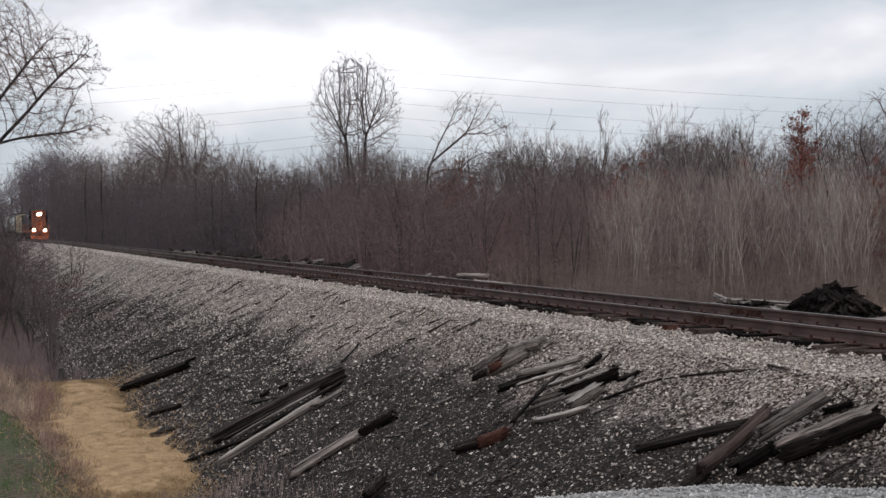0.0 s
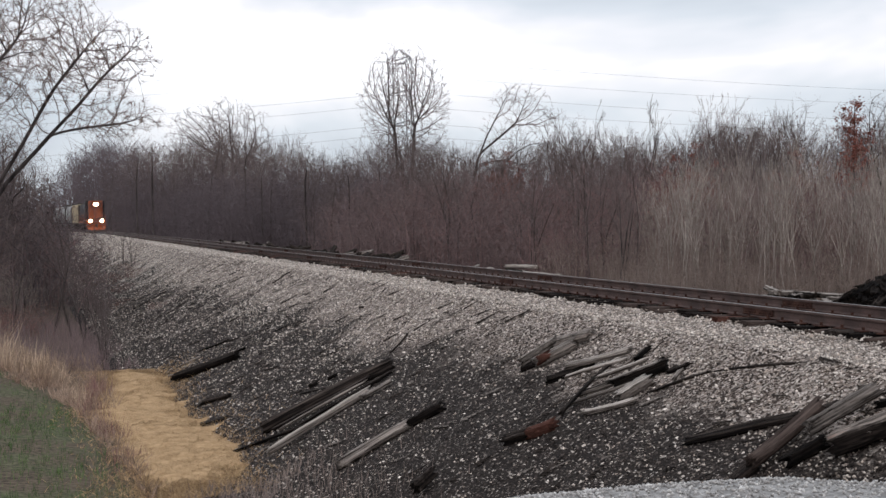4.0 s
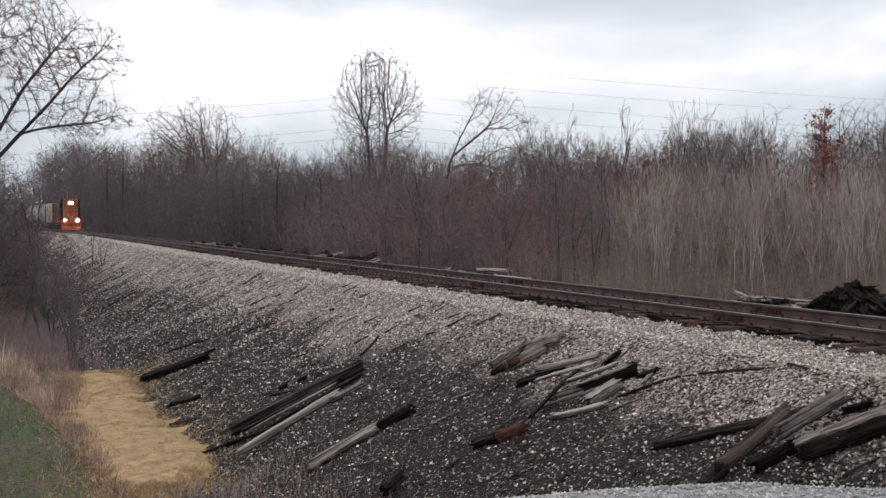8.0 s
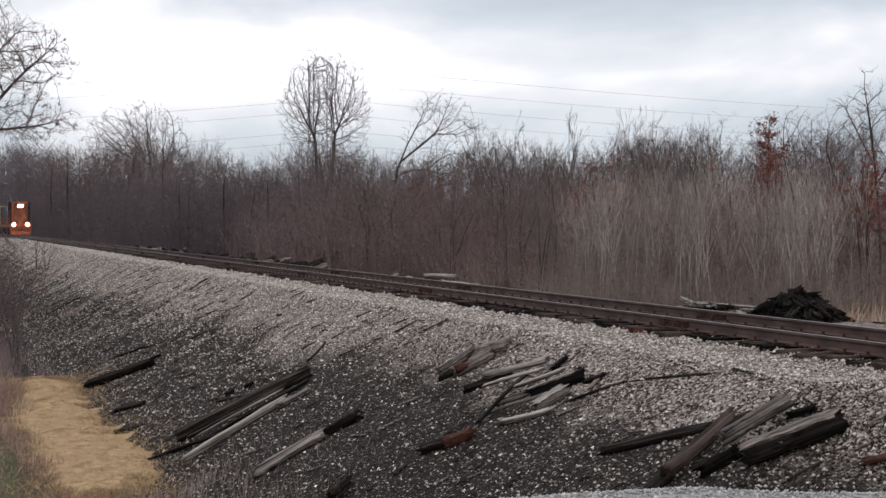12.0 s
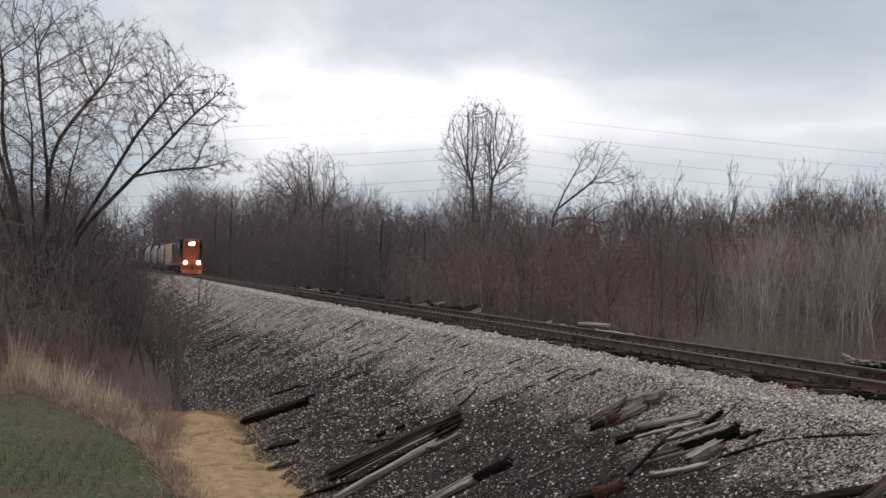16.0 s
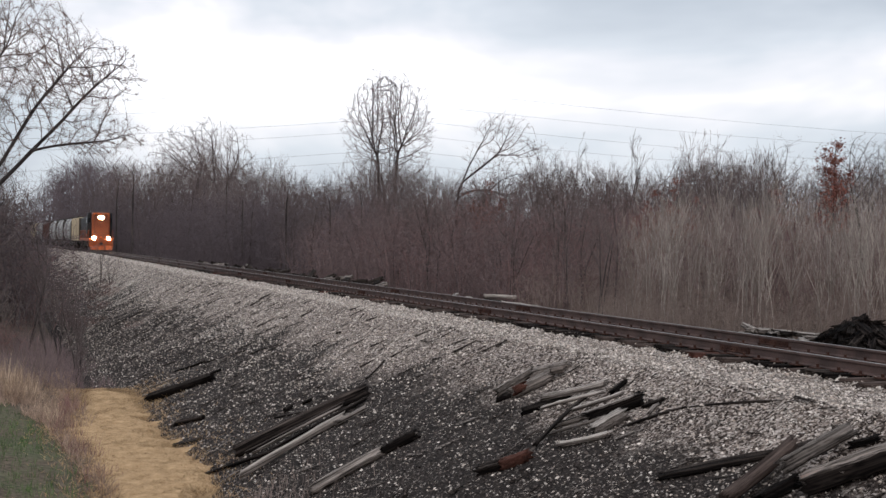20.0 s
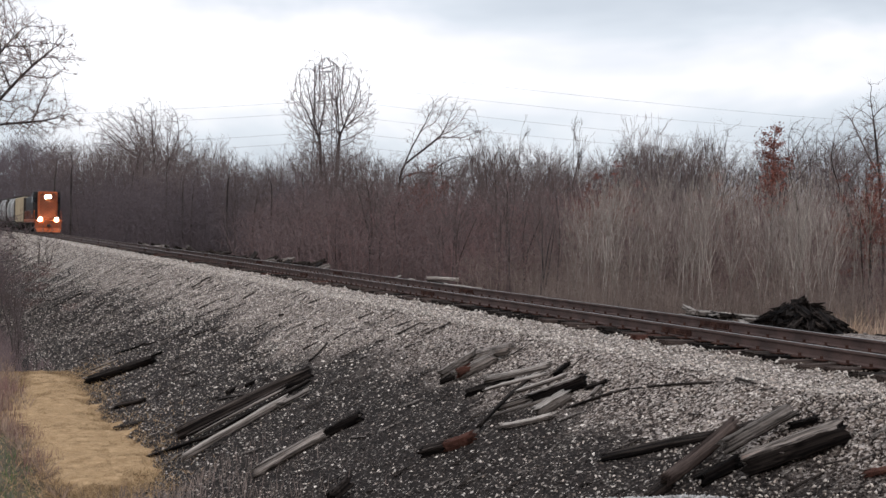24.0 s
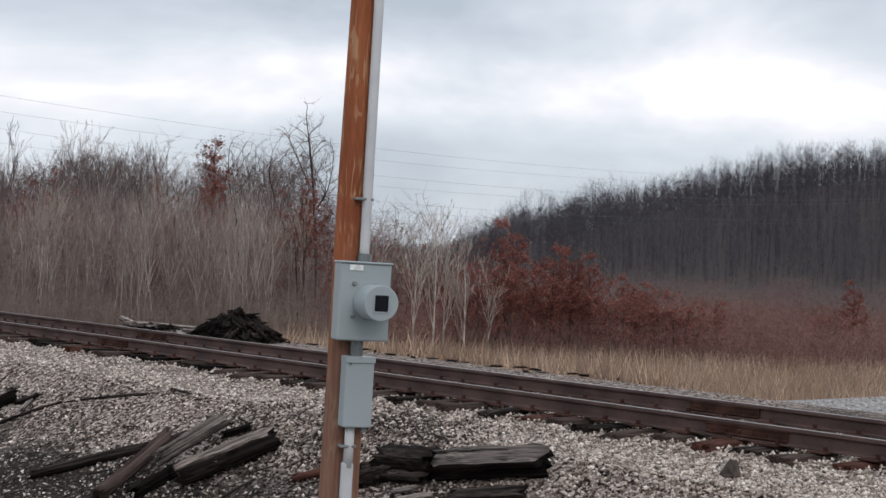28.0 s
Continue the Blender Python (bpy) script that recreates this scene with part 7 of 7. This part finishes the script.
def hopper_car(y0, length, mat, label, height=4.55):
    """A covered hopper with rounded sides and sloped bottom bays."""
    t = thing("hopper_car", label, "freight car", "cars of the train", pose(TRACK_X, y0, 0))
    s = Shape()
    prof = [(-1.2, 1.3), (-1.5, 1.9), (-1.58, 2.8), (-1.45, 3.7), (-0.95, height - 0.15), (0, height), (0.95, height - 0.15), (1.45, 3.7), (1.58, 2.8), (1.5, 1.9), (1.2, 1.3)]
    k = len(prof)
    ys = [1.4, 1.42, length - 1.42, length - 1.4]
    vs = [Vector((x * (0.9 if i in (0, 3) else 1), y, z)) for i, y in enumerate(ys) for x, z in prof]
    fs = [(i * k + j, i * k + (j + 1) % k, (i + 1) * k + (j + 1) % k, (i + 1) * k + j) for i in range(3) for j in range(k)]
    fs += [tuple(range(k))[::-1], tuple(range(3 * k, 4 * k))]
    s.add(vs, fs)
    body = part("body", s.mesh("body", mat), t)
    for i in range(3):
        y = 3.6 + (length - 7.2) * i / 2
        bay = Shape().add([(-1.2, y - 1.5, 1.3), (1.2, y - 1.5, 1.3), (1.2, y + 1.5, 1.3), (-1.2, y + 1.5, 1.3), (-0.5, y - 0.4, 0.45), (0.5, y - 0.4, 0.45), (0.5, y + 0.4, 0.45), (-0.5, y + 0.4, 0.45)],
                          [(0, 1, 2, 3), (7, 6, 5, 4), (0, 4, 5, 1), (1, 5, 6, 2), (2, 6, 7, 3), (3, 7, 4, 0)])
        part("hopper_bay", bay.mesh("hopper_bay", mat), body)
    part("roof_walk", Shape().box((1.0, length - 2.6, 0.1), pose(0, length / 2, height + 0.08), 0.01).mesh("roof_walk", M_UNDER), t)
    for y in (0.7, length - 0.7):
        e = Shape()
        for sx in (-1, 1):
            e.box((0.12, 0.12, height - 1.4), pose(sx * 1.3, y, 1.2 + (height - 1.4) / 2))
        e.box((2.7, 0.1, 0.15), pose(0, y, height - 0.4))
        part("end_frame", e.mesh("end_frame", M_UNDER), t)
    # flat dark panels added over both ends keep the gaps between cars dark
    for y in (1.3, length - 1.3):
        part("dark_end_panel", Shape().box((2.96, 0.1, height - 1.9), pose(0, y, 1.35 + (height - 1.9) / 2), 0.02).mesh("dark_end_panel", M_UNDER), t, "flat dark panel added over the car's end")
    part("sill", Shape().box((2.7, length - 0.3, 0.22), pose(0, length / 2, 1.16), 0.03).mesh("sill", M_UNDER), t)
    part("coupler", Shape().box((0.28, length + 0.5, 0.26), pose(0, length / 2, 0.86), 0.03).mesh("coupler", M_UNDER), t)
    truck(t, 1.9), truck(t, length - 1.9)
    return t


TRAIN = []
WHEEL_SETS_OF = {}


def make_train():
    def add(car, offset):
        TRAIN.append((car, offset))
        WHEEL_SETS_OF[car] = list(WHEELSETS)
        WHEELSETS.clear()
    y = 0.0
    add(locomotive(), 0.0)
    y = 18.0
    for kind, length, mat, label in (("box", 15.5, M_CREAM, "dusty cream box car with ribbed sides"), ("hop", 16.0, M_GREYCAR, "pale grey round-sided covered hopper car"),
                                     ("hop", 16.0, M_GREYCAR, "pale grey round-sided covered hopper car"), ("hop", 16.0, M_GREYCAR, "pale grey round-sided covered hopper car"),
                                     ("box", 15.5, M_RUSTCAR, "dark red-brown box car with ribbed sides"), ("hop", 16.0, M_GREYCAR, "pale grey round-sided covered hopper car"),
                                     ("box", 15.5, M_CREAM, "dusty cream box car with ribbed sides"), ("hop", 16.0, M_GREYCAR, "pale grey round-sided covered hopper car"),
                                     ("hop", 16.0, M_GREYCAR, "pale grey round-sided covered hopper car")):
        add(boxy_car(250 + y, length, mat, label, 9) if kind == "box" else hopper_car(250 + y, length, mat, label), y)
        y += length + 0.9


make_train()


# ---- the passing car ----
M_CARPAINT = surf("silver_car_paint", (0.20, 0.23, 0.24), (0.22, 0.25, 0.26), 1, 0.22, 0.65, bump=0, rub=0.08)
M_CARGLASS = glassy("car_glass", (0.008, 0.01, 0.012), 0.05)
M_TYRE = surf("tyre_rubber", (0.015, 0.015, 0.015), (0.025, 0.025, 0.025), 5, 0.9, bump=0.1)
M_TRIM = surf("black_trim", (0.012, 0.012, 0.013), (0.02, 0.02, 0.02), 5, 0.5, bump=0)
M_REDLAMP = surf("red_lamp", (0.25, 0.01, 0.01), (0.3, 0.015, 0.015), 5, 0.2, bump=0)


def loft(rows, mat, name):
    """A smooth skin through cross-sections: rows of (x, half width, z low, z high, shoulder)."""
    s, k = Shape(), 9
    for x, hw, lo, hi, sh in rows:
        prof = [(-hw * 0.9, lo), (-hw, lo + (hi - lo) * 0.3), (-hw * 0.98, hi - sh), (-hw * 0.82, hi - sh * 0.25), (0, hi), (hw * 0.82, hi - sh * 0.25), (hw * 0.98, hi - sh), (hw, lo + (hi - lo) * 0.3), (hw * 0.9, lo)]
        s.v += [Vector((x, y, z)) for y, z in prof]
    n = len(rows)
    s.f = [(i * k + j, i * k + (j + 1) % k, (i + 1) * k + (j + 1) % k, (i + 1) * k + j) for i in range(n - 1) for j in range(k)]
    s.f += [tuple(range(k))[::-1], tuple(range((n - 1) * k, n * k))]
    s.mi = [0] * len(s.f)
    return s.mesh(name, mat, smooth=True)


CAR_WHEELS = []


def passing_car():
    """A silver saloon, nose towards -x, its middle at the origin, wheels on z = 0."""
    t = thing("car", "silver saloon car passing on the road", "car", at=pose(90, 3.55, -0.30))
    part("body", loft([(-2.3, 0.7, 0.3, 0.62, 0.1), (-2.2, 0.82, 0.22, 0.74, 0.12), (-1.6, 0.89, 0.2, 0.88, 0.12), (-0.9, 0.91, 0.2, 0.96, 0.1), (0.5, 0.91, 0.2, 0.98, 0.1), (1.5, 0.9, 0.2, 1.02, 0.12), (2.15, 0.84, 0.25, 0.98, 0.15), (2.32, 0.7, 0.35, 0.85, 0.12)], M_CARPAINT, "body"), t)
    part("cabin_glass", loft([(-1.1, 0.80, 0.9, 0.98, 0.04), (-0.35, 0.74, 0.9, 1.38, 0.30), (0.3, 0.72, 0.9, 1.42, 0.30), (0.95, 0.72, 0.9, 1.38, 0.30), (1.75, 0.76, 0.9, 1.04, 0.08)], M_CARGLASS, "cabin_glass"), t, "dark glass of the cabin")
    part("roof", loft([(-0.42, 0.60, 1.34, 1.39, 0.03), (0.0, 0.64, 1.36, 1.435, 0.05), (0.4, 0.65, 1.37, 1.445, 0.05), (0.9, 0.63, 1.36, 1.42, 0.05), (1.15, 0.58, 1.30, 1.35, 0.03)], M_CARPAINT, "roof"), t, "silver roof")
    for sy in (-1, 1):
        for a, b in (((-1.12, 0.80, 0.95), (-0.38, 0.66, 1.37)), ((0.32, 0.76, 0.95), (0.28, 0.68, 1.39)), ((1.72, 0.78, 1.0), (0.98, 0.66, 1.36))):
            part("pillar", Shape().tube([Vector((a[0], sy * a[1], a[2])), Vector((b[0], sy * b[1], b[2]))], [0.03, 0.026], 6).mesh("pillar", M_TRIM), t)
        part("mirror", Shape().box((0.12, 0.16, 0.12), pose(-0.72, sy * 0.98, 1.0), 0.03).mesh("mirror", M_TRIM), t)
        part("tail_lamp", Shape().box((0.06, 0.3, 0.16), pose(2.27, sy * 0.6, 0.82), 0.02).mesh("tail_lamp", M_REDLAMP), t)
        part("headlamp", Shape().box((0.1, 0.3, 0.14), pose(-2.2, sy * 0.6, 0.62), 0.03).mesh("headlamp", M_CARGLASS), t)
        part("door_handle", Shape().box((0.18, 0.03, 0.035), pose(0.12, sy * 0.915, 0.82), 0.01).mesh("door_handle", M_TRIM), t)
        for x in (-1.4, 1.38):
            w = part("wheel", None, t, "", pose(x, sy * 0.78, 0.32))
            part("tyre", Shape().disc(pose(0, -0.1, 0, -90, 0, 0), 0.32, 0.2, 24, 0.03).mesh("tyre", M_TYRE), w)
            part("rim", Shape().disc(pose(0, -0.108, 0, -90, 0, 0), 0.2, 0.216, 12, 0.02).mesh("rim", M_FITTING), w)
            CAR_WHEELS.append((w, x, sy * 0.78, 0.32))
    return t


CAR = passing_car()


# ---- debris on the far shoulder ----
def far_debris():
    rng = random.Random(21)
    for i in range(46):
        y = 52 + 55 * rng.random()
        x = 14.35 + rng.uniform(-0.15, 0.4)
        me = crooked_tie(rng.uniform(0.4, 1.5), 0.2, 0.17, 500 + i, 0.02, 0.08)
        look_mat = M_TIE if rng.random() < 0.8 else M_GREYTIE
        me.materials.append(look_mat), me.materials.append(look_mat)
        thing("tie_chunk", "dark chunk of old tie on the far shoulder", "railroad tie", "chunks on the far shoulder",
              pose(x, y, -0.2 + rng.uniform(-0.06, 0.06), rng.uniform(-30, 30), rng.uniform(-25, 25), rng.uniform(0, 180)), me)
    for i, (x, y, ln, w, ry, rz, grey) in enumerate(((14.8, 39.3, 2.0, 0.14, 1, 97, 1), (14.75, 39.6, 1.6, 0.16, -2, 92, 0), (14.55, 37.6, 1.3, 0.1, 0, 95, 1), (14.6, 41.6, 1.1, 0.1, 3, 80, 1), (14.65, 43.2, 0.8, 0.12, -6, 60, 1), (14.62, 36.4, 1.4, 0.08, 0, 94, 1))):
        me = crooked_tie(ln, w, w * 0.8, 560 + i, 0.01, 0.04)
        me.materials.append(M_PALETIE if grey else M_TIE), me.materials.append(M_PALETIE if grey else M_TIE)
        thing("plank", "pale grey broken plank on the far shoulder", "plank", "", pose(x - 0.3, y, -0.2 + (0.15 if i == 0 else 0.02), 0, ry, rz), me)
    for i in range(26):
        y = 13.2 + 0.36 * i + rng.uniform(-0.3, 0.3)
        x = 15.8 + rng.gauss(0, 0.15)
        me = crooked_tie(rng.uniform(0.08, 0.26), rng.uniform(0.02, 0.05), rng.uniform(0.02, 0.04), 700 + i, 0.008, 0.08)
        me.materials.append(M_TIE if i % 4 else M_GREYTIE), me.materials.append(M_TIE if i % 4 else M_GREYTIE)
        thing("tie_chunk", "dark chip of old tie on the far shoulder", "railroad tie", "chunks on the far shoulder", pose(x, y, bank_z(x, y) + 0.02, 0, 0, rng.gauss(90, 40)), me)
    mound, rows = Shape(), []
    for j in range(7):
        for k in range(16):
            a, f = 2 * math.pi * k / 16, j / 6
            rr = 0.92 * f * (1 + 0.25 * noise.noise(Vector((math.cos(a) * 1.5, math.sin(a) * 1.5, 3))))
            rows.append(Vector((15.0 + rr * math.cos(a), 21.6 + rr * math.sin(a), -0.36 + 0.48 * (1 - f ** 1.5) + 0.06 * noise.noise(Vector((k * 1.3, j * 1.7, 0))))))
    mound.add(rows, [(j * 16 + k, (j + 1) * 16 + k, (j + 1) * 16 + (k + 1) % 16, j * 16 + (k + 1) % 16) for j in range(6) for k in range(16)])
    thing("charcoal_mound", "black mound of charcoal and ash under charred ties", "charcoal heap", mesh=mound.mesh("charcoal_mound", M_CHAR))
    for i in range(118):
        a, r = rng.uniform(0, 6.28), rng.uniform(0.05, 1.0) ** 0.7
        high = lambda u: -0.33 + 0.49 * (1 - u ** 1.5)
        p = Vector((15.0 + 1.05 * r * math.cos(a), 21.6 + 1.05 * r * math.sin(a), high(min(1, r)) + rng.uniform(0.0, 0.06)))
        b = a + rng.gauss(0, 1.5)
        q = Vector((15.0 + 0.4 * r * math.cos(b), 21.6 + 0.4 * r * math.sin(b), high(0.4 * r) + rng.uniform(-0.02, 0.1)))
        d = (q - p).normalized()
        me = crooked_tie(rng.uniform(0.25, 0.7), rng.uniform(0.07, 0.18), rng.uniform(0.06, 0.15), 600 + i, 0.02, 0.1)
        me.materials.append(M_BLACKTIE if i % 4 else M_TIE), me.materials.append(M_BLACKTIE if i % 3 else M_TIE)
        m = d.to_track_quat("X", "Z").to_matrix().to_4x4()
        m.translation = p.lerp(q, 0.4)
        thing("charred_tie", "charred black piece of tie in a heap", "railroad tie", "heap of charred ties", m, me)
    for i in range(12):
        x, y = 14.65 + rng.uniform(-0.2, 0.3), 23.7 + rng.uniform(-0.9, 1.5)
        me = crooked_tie(rng.uniform(0.5, 1.2), 0.16, 0.1, 650 + i, 0.015, 0.06)
        me.materials.append(M_GREYTIE if i % 3 else M_TIE), me.materials.append(M_PALETIE)
        thing("plank", "pale grey broken plank beside the charred heap", "plank", "", pose(x, y, -0.27 + 0.016 * i, rng.uniform(-12, 12), rng.uniform(-3, 3), 90 + rng.uniform(-25, 25)), me)


far_debris()


# ---- what moves ----
def motions():
    def nose_y(t):
        """Where the locomotive's nose is along the line."""
        return 228.9 - 2.28 * t - 0.0258 * t * t

    def on_line(y, length):
        """A car's pose with its front end at y and its rear on the same curve."""
        return pose(TRACK_X - bend(y), y, 0, 0, 0, math.degrees(math.atan2(bend(y + length) - bend(y), length)))

    times = [2.0 * i for i in range(15)]
    for car, offset in TRAIN:
        length = 17.0 if not offset else 16.0
        walk(car, [(t, on_line(nose_y(t) + offset, length)) for t in times])
        for w, y, z in WHEEL_SETS_OF[car]:
            steps = 212
            walk(w, [(28 * i / steps, pose(0, y, z) @ Matrix.Rotation((nose_y(0) - nose_y(28 * i / steps)) / 0.46, 4, "X")) for i in range(steps + 1)])
    # the saloon goes by once, fast
    v, t0, x0 = -27.0, 15.55, 1.35
    rows = [(0, pose(x0 + v * (13.0 - t0), 3.55, -0.30))]
    rows += [(t, pose(x0 + v * (t - t0), 3.55, -0.30)) for t in (13.0, 15.4, 15.7, 18.0)]
    rows += [(28, pose(x0 + v * (18.0 - t0), 3.55, -0.30))]
    walk(CAR, rows)
    for w, x, y, z in CAR_WHEELS:
        turns = [(15.2 + 0.018 * i, pose(x, y, z) @ Matrix.Rotation(v * 0.018 * i / 0.32, 4, "Y")) for i in range(50)]
        walk(w, [(0, pose(x, y, z))] + turns + [(28, turns[-1][1])])


motions()
